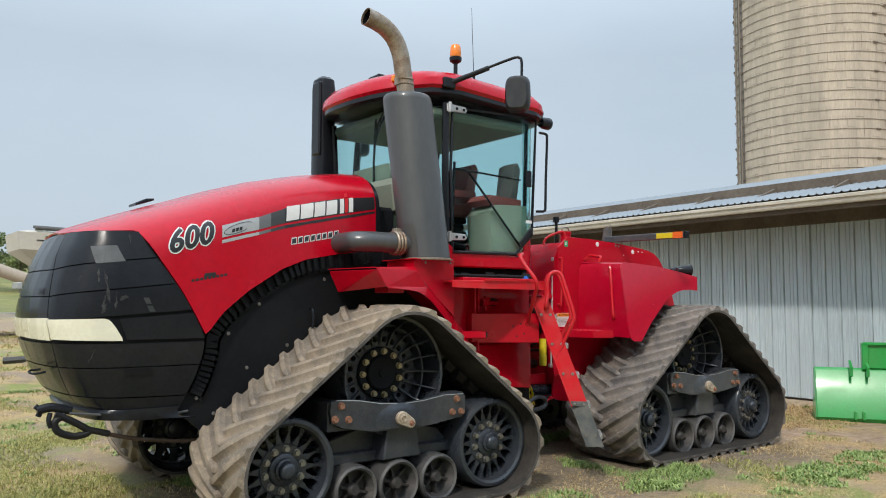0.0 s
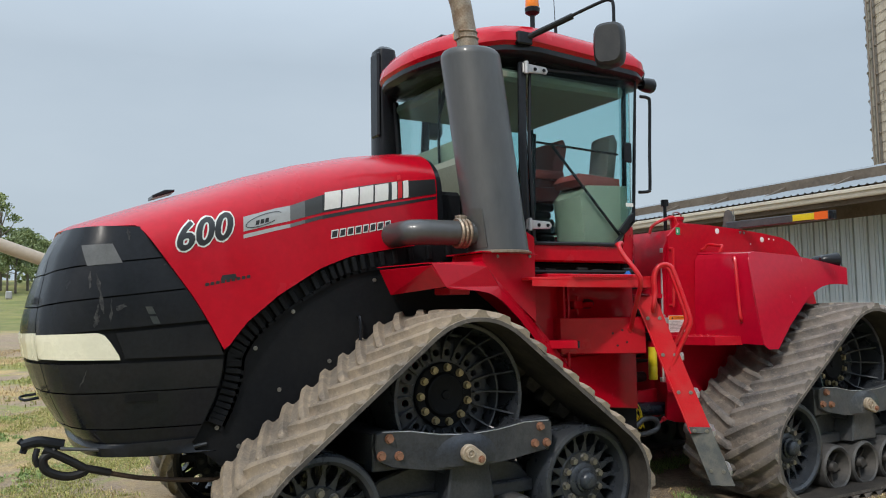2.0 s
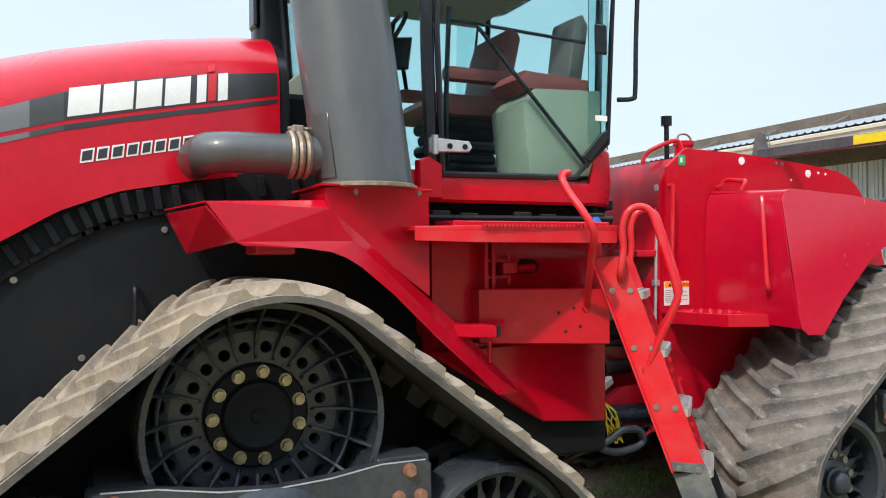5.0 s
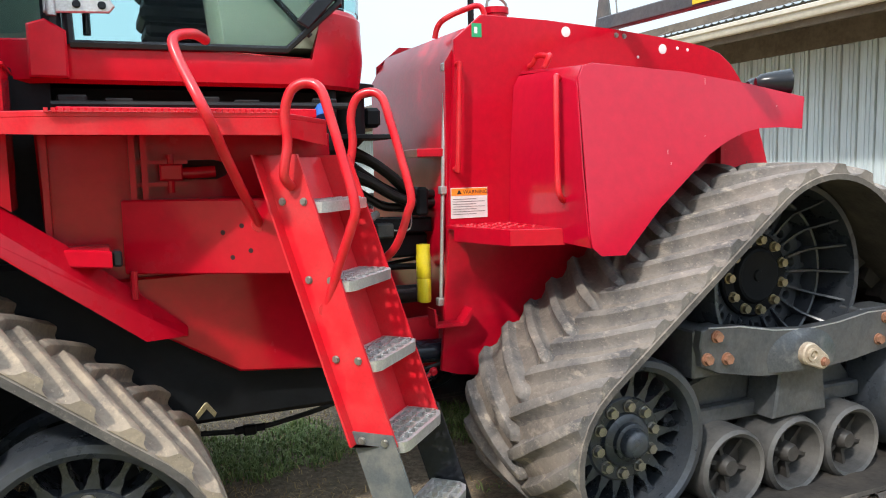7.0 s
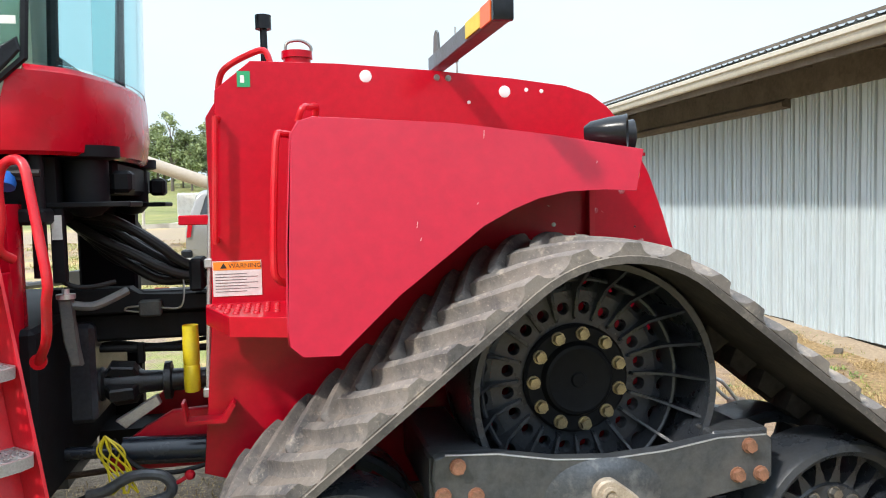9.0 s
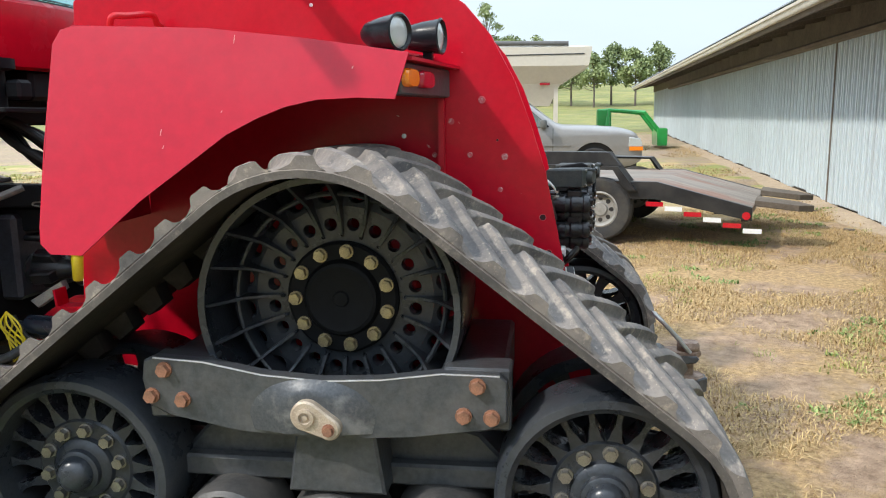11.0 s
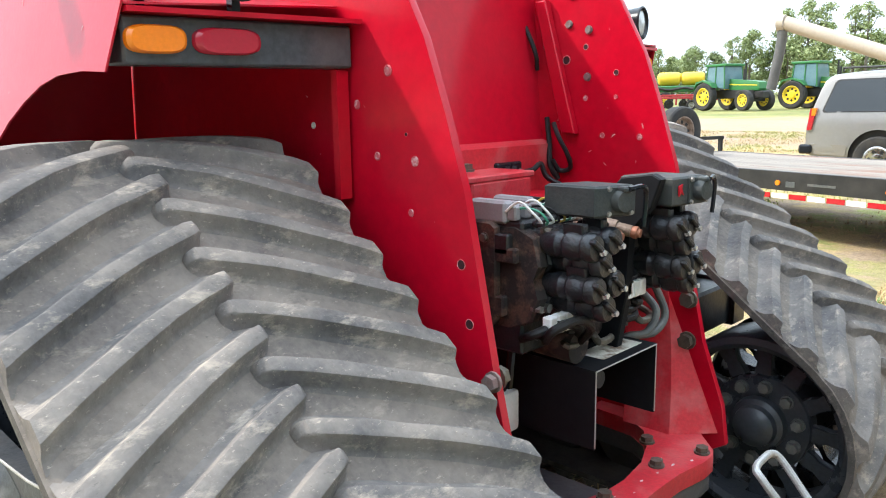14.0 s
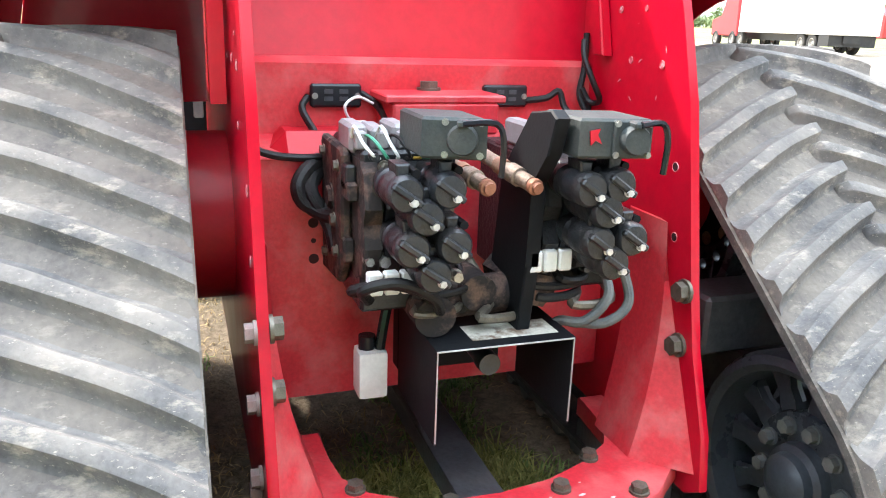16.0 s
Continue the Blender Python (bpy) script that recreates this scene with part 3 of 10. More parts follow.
def build_track():
    """Meshes of one track unit, hub above the local origin, outwards along +y."""
    me = {}

    def keep(name, bm, mt, label=""):
        o = part(name, bm, mt, None, label)
        me[name] = o
        return o
    bm = bmesh.new()
    n = len(RUN)
    ring = [(Y_IN, 0.0), (Y_IN, BELT * 0.7), (Y_IN + 0.02, BELT), (Y_OUT - 0.02, BELT), (Y_OUT, BELT * 0.7), (Y_OUT, 0.0)]
    rows = [[(x + nx * h, y, z + nz * h) for y, h in ring] for x, z, nx, nz in RUN]
    rows.append(rows[0])
    loft(bm, rows, closed=True)
    bm.faces.ensure_lookup_table()
    for i, f in enumerate(bm.faces):
        f.material_index = {5: 1, 0: 2, 4: 2}.get(i % len(ring), 0)
    belt = keep("track", bm, M_RUBBER, "dusty black rubber track belt")
    belt.data.materials.append(M_INBELT)
    belt.data.materials.append(M_BELTSIDE)
    for i in range(N_LUG):
        keep(f"lug_o{i}", lug_mesh(_len[32] + 0.10 + i * PITCH, 1), M_LUG)
        keep(f"lug_i{i}", lug_mesh(_len[32] + 0.10 + (i + 0.5) * PITCH, -1), M_LUG)

    for i in range(N_LUG):             # blocks on the inner face that the drive wheel grips
        s0 = _len[32] + 0.05 + i * PITCH
        if _len[19] - 0.06 < s0 % RUN_LEN < _len[33] + 0.06:
            continue
        bm = bmesh.new()
        rows = []
        for y, k in ((1.075, 0.55), (1.085, 1.0), (1.170, 1.0), (1.180, 0.55)):
            rows.append([(p[0], y, p[1]) for p in (on_belt(s0 - 0.055, 0.002), on_belt(s0 - 0.038 * k, -0.07 * k), on_belt(s0 + 0.038 * k, -0.07 * k), on_belt(s0 + 0.055, 0.002))])
        vs = loft(bm, rows)
        bm.faces.new(list(reversed(vs[0])))
        bm.faces.new(vs[-1])
        keep(f"drive_lug{i}", bm, M_INBELT)

    # drive wheel: drum, dished disc with round holes, ribs
    bm = bmesh.new()
    lathe(bm, [(0.43, 1.36), (0.452, 1.365), (0.46, 1.35), (0.46, 0.93), (0.44, 0.92), (0.438, 1.34)], 48, close=True)
    nh = 20
    wd = 2 * math.pi / nh
    for k in range(2 * nh):            # small holes round the hub, large ones between the ribs
        ra, rb, rm, rh = (0.20, 0.330, 0.266, 0.0195) if k < nh else (0.330, 0.442, 0.376, 0.028)
        am = (k + 0.5) * wd
        cells = []
        phis = [2 * math.pi * j / 12 for j in range(12)]
        for rr, sg in ((ra, -1), (ra, 1), (rb, -1), (rb, 1)):
            phis.append(math.atan2(rr * math.sin(sg * wd / 2), rr * math.cos(wd / 2) - rm) % (2 * math.pi))
        for phi in sorted(phis):
            lo, hi = rh, 0.2
            for _ in range(22):
                t = (lo + hi) / 2
                px, pz = rm + t * math.cos(phi), t * math.sin(phi)
                if ra <= math.hypot(px, pz) <= rb and abs(math.atan2(pz, px)) <= wd / 2:
                    lo = t
                else:
                    hi = t
            cells.append((phi, lo))
        rows = []
        for f, y in ((None, 0.0), (1.25, 0.0), (1.0, -0.008), (1.0, -0.05)):
            row = []
            for phi, t in cells:
                q = t if f is None else rh * f
                px, pz = rm + q * math.cos(phi), q * math.sin(phi)
                row.append((px * math.cos(am) - pz * math.sin(am), y + 1.13 - 0.3 * max(0.0, math.hypot(px, pz) - 0.33), px * math.sin(am) + pz * math.cos(am)))
            rows.append(row)
        loft(bm, rows, closed=True)
    keep("drive_wheel", bm, M_WHEEL, "black cast drive wheel with ribs and round holes")
    bm = bmesh.new()
    lathe(bm, [(0.372, 1.195), (0.380, 1.200), (0.388, 1.195), (0.388, 1.10), (0.372, 1.10)], 48, close=True)
    keep("wheel_ring", bm, M_WHEEL)
    bm = bmesh.new()
    prism(bm, [(0.215, 1.125), (0.232, 1.150), (0.300, 1.165), (0.350, 1.190), (0.405, 1.275), (0.442, 1.330), (0.442, 0.95), (0.38, 0.98), (0.345, 1.06), (0.24, 1.11)], "z", -0.0058, 0.0058, 0.002)
    keep("wheel_fin", bm, M_WHEEL)
    bm = bmesh.new()
    lathe(bm, [(0.205, 1.12), (0.205, 1.15), (0.195, 1.158), (0.142, 1.158), (0.138, 1.17), (0.13, 1.182), (0.118, 1.186), (0.10, 1.180), (0.03, 1.176), (0.025, 1.184), (0, 1.186)], 40)
    keep("hub_cap", bm, M_PANEL, "round black hub cap")
    bm = bmesh.new()
    hexbolt(bm, (0, 0, 0), (0, 1, 0), 0.021, 0.032)
    keep("wheel_bolt", bm, M_ZINC, "yellow zinc hub bolt")

    # idler wheel: rim, hub disc and tapered spokes
    bm = bmesh.new()
    lathe(bm, [(0.305, 1.43), (0.325, 1.445), (0.350, 1.44), (0.362, 1.42), (0.362, 1.22), (0.345, 1.20), (0.318, 1.21), (0.30, 1.36)], 48, close=True)
    lathe(bm, [(0.0, 1.36), (0.172, 1.36), (0.18, 1.352), (0.18, 1.25), (0, 1.25)], 40)
    keep("idler_wheel", bm, M_WHEEL, "black spoked idler wheel")
    bm = bmesh.new()
    lathe(bm, [(0.118, 1.355), (0.112, 1.378), (0.100, 1.388), (0.082, 1.392), (0.080, 1.412), (0.074, 1.416), (0.066, 1.418), (0.062, 1.440), (0.050, 1.456), (0.03, 1.465), (0, 1.468)], 32)
    keep("idler_hub", bm, M_WHEEL)
    bm = bmesh.new()
    half = [(0.170, 0.0295), (0.182, 0.026), (0.194, 0.019), (0.210, 0.0125), (0.235, 0.0095), (0.270, 0.0095), (0.290, 0.0125), (0.304, 0.020), (0.318, 0.038)]
    prism(bm, half + [(a, -b) for a, b in reversed(half)], "y", 1.235, 1.352, 0.005, 2)
    keep("idler_spoke", bm, M_WHEEL)
    bm = bmesh.new()
    lathe(bm, [(0.305, 0.80), (0.325, 0.785), (0.350, 0.79), (0.362, 0.81), (0.362, 1.01), (0.345, 1.03), (0.318, 1.02), (0.30, 0.87)], 48, close=True)
    lathe(bm, [(0.0, 0.865), (0.185, 0.865), (0.19, 0.875), (0.19, 0.93), (0, 0.93)], 40)
    lathe(bm, [(0.105, 0.866), (0.10, 0.835), (0.082, 0.825), (0.076, 0.80), (0.058, 0.785), (0.03, 0.776), (0, 0.774)], 28)
    cyl(bm, (0, 0.9, 0), (0, 1.33, 0), 0.07, 20)
    keep("inner_idler", bm, M_WHEEL, "inner idler wheel with a domed hub")
    bm = bmesh.new()
    prism(bm, [(0.175, 0.040), (0.205, 0.022), (0.245, 0.015), (0.285, 0.024), (0.315, 0.058), (0.315, -0.058), (0.285, -0.024), (0.245, -0.015), (0.205, -0.022), (0.175, -0.040)], "y", 0.875, 0.915, 0.008)
    keep("inner_spoke", bm, M_WHEEL)
    bm = bmesh.new()
    hexbolt(bm, (0, 0, 0), (0, -1, 0), 0.021, 0.03)
    keep("idler_bolt", bm, M_GREYBOX, "dusty idler bolt")
    bm = bmesh.new()
    hexbolt(bm, (0, 0, 0), (0, 1, 0), 0.021, 0.032)
    keep("outer_bolt", bm, M_BOLT, "grey steel idler bolt")

    # mid roller
    bm = bmesh.new()
    lathe(bm, [(0.135, 1.30), (0.15, 1.43), (0.165, 1.44), (0.18, 1.425), (0.186, 1.39), (0.186, 1.20), (0.17, 1.185), (0.10, 1.19), (0.10, 1.28)], 36, close=True)
    keep("roller", bm, M_ROLLTYRE, "dusty rubber-coated mid roller")
    bm = bmesh.new()
    lathe(bm, [(0, 1.41), (0.035, 1.41), (0.045, 1.395), (0.05, 1.33), (0.05, 1.28), (0, 1.28)], 20)
    lathe(bm, [(0.0, 1.31), (0.145, 1.31), (0.145, 1.30), (0, 1.30)], 24)
    keep("roller_hub", bm, M_ROLLER, "dark roller hub")
    bm = bmesh.new()
    box(bm, (0.04, 1.31, -0.009), (0.148, 1.36, 0.009))
    keep("roller_rib", bm, M_ROLLER)
    bm = bmesh.new()
    lathe(bm, [(0.06, 0.86), (0.17, 0.86), (0.186, 0.88), (0.186, 1.06), (0.17, 1.075), (0.06, 1.075)], 28, close=True)
    cyl(bm, (0, 0.9, 0), (0, 1.32, 0), 0.05, 14)
    keep("inner_roller", bm, M_ROLLER)

    # equaliser beam with its boss and cross arms
    bm = bmesh.new()
    prism(bm, [(-0.62, 0.84), (-0.61, 0.905), (-0.575, 0.918), (-0.40, 0.907), (-0.2, 0.87), (0, 0.855), (0.2, 0.865), (0.4, 0.892), (0.585, 0.89), (0.61, 0.87),
               (0.61, 0.735), (0.55, 0.705), (0.30, 0.675), (0.0, 0.655), (-0.28, 0.672), (-0.52, 0.712), (-0.6, 0.75)], "y", 1.41, 1.465, 0.006)
    for sx in (-1, 1):
        box(bm, (sx * 0.42, 0.74, 0.70), (sx * 0.60, 1.41, 0.885), bev=0.012)
        box(bm, (sx * 0.40, 1.30, 0.69), (sx * 0.62, 1.425, 0.90), bev=0.008)
    keep("beam", bm, M_STEELBLK, "dusty black steel equaliser beam")
    bm = bmesh.new()
    tube(bm, [(x, 1.4635, z - 0.002) for x, z in ((-0.575, 0.918), (-0.40, 0.907), (-0.2, 0.87), (0, 0.855), (0.2, 0.865), (0.4, 0.892), (0.585, 0.89))], 0.0035, 6)
    keep("beam_edge", bm, M_ALU, "beam edge worn to pale metal")
    bm = bmesh.new()
    rows = []
    for w, up, y in ((0.20, 0.125, 1.466), (0.165, 0.112, 1.474), (0.115, 0.10, 1.486), (0.095, 0.085, 1.493), (0.075, 0.07, 1.495)):
        ring = []
        for k in range(20):
            a = math.pi * k / 19
            ring.append((-0.03 + w * math.cos(a) * (1.0 if math.sin(a) > 0.5 else 1 + 0.15 * (0.5 - math.sin(a))), y, 0.735 + up * math.sin(a) ** 0.8))
        ring += [(-0.03 - w, y, 0.68), (-0.03 + w, y, 0.68)]
        rows.append(ring)
    vs = loft(bm, rows, closed=True)
    bm.faces.new(vs[-1])
    keep("boss", bm, M_BOSS)
    bm = bmesh.new()
    rows = []
    for grow, y in ((0.0, 1.49), (0.0, 1.519), (0.006, 1.526)):
        ring = []
        for (cx, cz, r), a0 in (((-0.035, 0.752, 0.052), 55), ((0.040, 0.712, 0.038), 235)):
            for k in range(13):
                a = radians(a0 + 180 * k / 12)
                ring.append((cx + (r - grow) * math.cos(a), y, cz + (r - grow) * math.sin(a)))
        rows.append(ring)
    vs = loft(bm, rows, closed=True)
    bm.faces.new(vs[-1])
    keep("pivot_plate", bm, M_TAN, "bare cast pivot plate")
    bm = bmesh.new()
    lathe(bm, [(0.030, 1.525), (0.030, 1.536), (0.020, 1.538), (0.018, 1.528), (0.010, 1.528), (0.009, 1.534), (0, 1.535)], 18, Matrix.Translation((-0.035, 0, 0.752)))
    keep("pivot_cap", bm, M_TAN)
    bm = bmesh.new()
    hexbolt(bm, (0.040, 1.526, 0.712), (0, 1, 0), 0.017, 0.018)
    keep("pivot_bolt", bm, M_RUST, "rusty pivot bolt")
    bm = bmesh.new()
    hexbolt(bm, (0, 0, 0), (0, 1, 0), 0.022, 0.026)
    keep("beam_bolt", bm, M_RUST, "rusty beam bolt")
    # undercarriage frame between the rollers
    bm = bmesh.new()
    prism(bm, [(-0.62, 0.47), (-0.5, 0.60), (-0.2, 0.68), (0.2, 0.68), (0.5, 0.60), (0.62, 0.47), (0.5, 0.40), (-0.5, 0.40)], "y", 1.03, 1.24, 0.012)
    prism(bm, [(-0.14, 0.44), (-0.10, 0.70), (0.16, 0.70), (0.20, 0.44)], "y", 1.24, 1.42, 0.01)
    box(bm, (-0.66, 1.24, 0.42), (0.66, 1.30, 0.50), bev=0.01)
    for sx in (-1, 1):
        cyl(bm, (sx * 0.55, 1.1, 0.46), (sx * 0.93, 1.1, 0.46), 0.06, 14)
    keep("undercarriage", bm, M_STEELBLK, "dusty steel undercarriage frame")
    bm = bmesh.new()
    lathe(bm, [(0.16, 0.535), (0.19, 0.56), (0.25, 0.565), (0.25, 0.70), (0.20, 0.74), (0.18, 1.0), (0.16, 1.05)], 32)
    keep("axle_housing", bm, M_RED_IN, "red axle housing")
    return me


TR = build_track()


def place_track(x, side):
    """One track unit under the tractor. side: -1 near the camera's walk, 1 far."""
    hold = again(TR["track"], tractor, (x, 0, 0))
    hold.scale = (1, side, 1)
    hold.name = "track"
    for i in range(N_LUG):
        for c in "oi":
            lug = again(TR[f"lug_{c}{i}"], hold, name="lug")
            # the front tracks wear the sunlight-toned rubber
            if x < 1:
                lug.material_slots[0].link = "OBJECT"
                lug.material_slots[0].material = M_LUG_SUNLIT
    if x < 1:
        hold.material_slots[0].link = "OBJECT"
        hold.material_slots[0].material = M_RUBBER_SUNLIT
    for i in range(N_LUG):
        if f"drive_lug{i}" in TR:
            again(TR[f"drive_lug{i}"], hold, name="drive_lug")
    for k in range(20):
        again(TR["wheel_fin"], hold, (0, 0, HUB_Z), (0, 18 * k, 0))
    for nm in ("drive_wheel", "wheel_ring", "hub_cap", "axle_housing"):
        again(TR[nm], hold, (0, 0, HUB_Z))
    for k in range(11):
        a = 2 * math.pi * k / 11 + 0.3
        again(TR["wheel_bolt"], hold, (0.172 * math.cos(a), 1.156, HUB_Z + 0.172 * math.sin(a)), (0, 30 * k, 0))
    for sx in (-1, 1):
        for nm in ("idler_wheel", "idler_hub", "inner_idler"):
            again(TR[nm], hold, (sx * IDL_X, 0, IDL_Z))
        for k in range(18):
            again(TR["idler_spoke"], hold, (sx * IDL_X, 0, IDL_Z), (0, 20 * k, 0))
        for k in range(12):
            again(TR["inner_spoke"], hold, (sx * IDL_X, 0, IDL_Z), (0, 30 * k, 0))
        for k in range(10):
            a = 2 * math.pi * k / 10 + 0.2
            again(TR["idler_bolt"], hold, (sx * IDL_X + 0.146 * math.cos(a), 0.866, IDL_Z + 0.146 * math.sin(a)), (0, 25 * k, 0))
            again(TR["outer_bolt"], hold, (sx * IDL_X + 0.142 * math.cos(a), 1.358, IDL_Z + 0.142 * math.sin(a)), (0, 25 * k, 0))
    for rx in (-0.375, 0.0, 0.375):
        again(TR["roller"], hold, (rx, 0, 0.25))
        again(TR["roller_hub"], hold, (rx, 0, 0.25))
        again(TR["inner_roller"], hold, (rx, 0, 0.25))
        for k in range(6):
            again(TR["roller_rib"], hold, (rx, 0, 0.25), (0, 60 * k + 17, 0))
    for nm in ("beam", "beam_edge", "boss", "pivot_plate", "pivot_cap", "pivot_bolt", "undercarriage"):
        o = again(TR[nm], hold)
        # shade on the front unit is put into this darker iron colour
        if x < 1 and nm in ("beam", "boss", "undercarriage"):
            o.material_slots[0].link = "OBJECT"
            o.material_slots[0].material = M_IRON
    for bx, bz in ((-0.535, 0.877), (-0.585, 0.785), (-0.475, 0.775), (0.515, 0.855), (0.47, 0.755), (0.56, 0.752)):
        again(TR["beam_bolt"], hold, (bx, 1.465, bz), (0, 40 * bx, 0))
    return hold


for _x in (0.0, 3.91):
    for _s in (-1, 1):
        place_track(_x, _s)
for _o in list(TR.values()):
    bpy.data.objects.remove(_o)


# ---------------------------------------------------------------- hood and nose
HOOD_TOP = [(-2.30, 2.03), (-2.16, 2.11), (-2.10, 2.145), (-1.74, 2.28), (-1.42, 2.39), (-1.08, 2.51), (-0.72, 2.62), (-0.33, 2.71), (0.05, 2.765), (0.20, 2.775), (0.36, 2.76)]
HOOD_LOW = [(-2.16, 2.10), (-1.80, 2.11), (-1.76, 2.07), (-1.65, 1.91), (-1.49, 1.69), (-1.40, 1.54), (-1.31, 1.37), (-1.27, 1.43), (-1.18, 1.54), (-0.98, 1.70), (-0.70, 1.87),
            (-0.48, 1.955), (-0.18, 2.01), (0.10, 2.05), (0.38, 2.09)]
HOOD_W = [(-2.30, 0.66), (-2.16, 0.78), (-1.9, 0.87), (-1.6, 0.885), (-1.3, 0.865), (-0.6, 0.80), (0.0, 0.755), (0.4, 0.73)]


def hood_y(x, z):
    """Half-width of the hood at a height."""
    zt, w = lerp(HOOD_TOP, x), lerp(HOOD_W, x)
    drop = 0.38
    u = min(1.0, max(0.0, (z - (zt - drop)) / drop))
    return 0.20 + (w - 0.20) * (1 - u ** 2.6) ** 0.5 + 0.03 * max(0, (zt - drop - z))


def hood_rows(x0, x1, n):
    rows = []
    for i in range(n + 1):
        x = x0 + (x1 - x0) * i / n
        zl, zt = lerp(HOOD_LOW, x), lerp(HOOD_TOP, x)
        half = []
        for j in range(15):
            t = j / 14
            z = zl + (zt - zl) * (1 - (1 - t) ** 2.0)
            half.append((x, hood_y(x, z), z))
        half += [(x, 0.1, zt + 0.012)]
        rows.append([(a, -b, c) for a, b, c in half] + [(x, 0, zt + 0.015)] + list(reversed(half)))
    return rows


bm = bmesh.new()
loft(bm, hood_rows(-2.17, 0.20, 64))
hood = solid(part("hood", bm, M_RED, tractor, "glossy red sloping engine hood"), 0.012)

# thin shut line and step at the hood's rear
bm = bmesh.new()
x = 0.13
rows = []
for dx in (0.0, 0.05):
    rows.append([(x + dx + 0.066, y * 0.985, z - 0.012) for _, y, z in hood_rows(x, x + 0.01, 1)[0]])
loft(bm, rows)
part("hood_seal", bm, M_BLACK, tractor, "black rubber seal behind the hood")
bm = bmesh.new()
box(bm, (0.16, -0.60, 1.9), (0.50, 0.60, 2.46), bev=0.03)
part("firewall", bm, M_PANEL, tractor, "black panel between hood and cab")

NOSE = [(-2.36, 0.0), (-2.355, 0.22), (-2.33, 0.45), (-2.275, 0.64), (-2.185, 0.77), (-2.06, 0.838), (-1.90, 0.875), (-1.6, 0.885), (-1.3, 0.868)]
NOSE_F = [(0.84, 0.33), (0.96, 0.205), (1.08, 0.13), (1.19, 0.075), (1.35, 0.02), (1.46, 0.0), (1.56, 0.005), (1.70, 0.035), (1.95, 0.11), (2.12, 0.20)]
NOSE_R = [(0.84, -1.47), (0.98, -1.41), (1.10, -1.36), (1.25, -1.32), (1.37, -1.31), (1.54, -1.40), (1.69, -1.49), (1.91, -1.65), (2.07, -1.76), (2.12, -1.80)]


def nose_point(s, z, inset=0.0):
    """A point of the nose's skin, s from 0 at the middle to 1 at the rear edge."""
    xr = lerp(NOSE_R, z)
    xs = [p[0] for p in NOSE]
    f = lerp(NOSE_F, z)
    run = [0.0]
    pts = []
    for px, py in NOSE:
        fade = min(1.0, max(0.0, (-1.75 - px) / 0.6))
        pts.append((px + f * fade, py * (1 - 0.10 * max(0, (1.3 - z) / 0.45) ** 1.5 - 0.07 * max(0, (z - 1.6) / 0.5) ** 2)))
    cut = [p for p in pts if p[0] < xr]
    tail = pts[len(cut)] if len(cut) < len(pts) else pts[-1]
    a = cut[-1]
    t = (xr - a[0]) / max(1e-6, tail[0] - a[0])
    cut.append((xr, a[1] + (tail[1] - a[1]) * t))
    for p, q in zip(cut, cut[1:]):
        run.append(run[-1] + math.hypot(q[0] - p[0], q[1] - p[1]))
    d = s * run[-1]
    x, y = float(np.interp(d, run, [p[0] for p in cut])), float(np.interp(d, run, [p[1] for p in cut]))
    k = 1 - inset / max(0.3, math.hypot(x + 1.4, y))
    return ((x + 1.4) * k - 1.4, y * k, z)


def nose_skin(z0, z1, s0, s1, inset=0.0, nz=6, ns=22, side=-1, t0=0.0, t1=0.0):
    """A piece of the nose's skin; t0 and t1 tilt its lower and upper edge towards the rear."""
    bm = bmesh.new()
    rows = []
    for i in range(nz + 1):
        u = i / nz
        row = []
        for j in range(ns + 1):
            q = s0 + (s1 - s0) * j / ns
            row.append(nose_point(q, min(2.105, z0 + (z1 - z0) * u + (t0 + (t1 - t0) * u) * (max(q, 0.36) - 0.62)), inset))
        rows.append([(p[0], side * p[1], p[2]) for p in row])
    loft(bm, rows)
    return bm


M_RUSTCABLE = mat("rusty_cable", (0.07, 0.045, 0.03), 0.7, 0.3, (0.03, 0.02, 0.015), 0.6, 30, 0.3, 0.4, 120)
SEAM = 0.36
bm = bmesh.new()
for side in (-1, 1):
    loft(bm, [[(p[0], side * p[1], p[2]) for p in (nose_point(j / 30, 0.85 + 1.25 * i / 20, 0.02) for j in range(31))] for i in range(21)])
nose = part("nose", bm, M_PANEL, tractor, "black nose housing behind the louvres")
BANDS = [0.85, 0.965, 1.17, 1.335, 1.352, 1.495, 1.51, 1.685, 1.868, 2.10]
TILT = {1.495: 0.12, 1.51: 0.12, 1.685: 0.15, 1.868: 0.14, 0.965: -0.03}
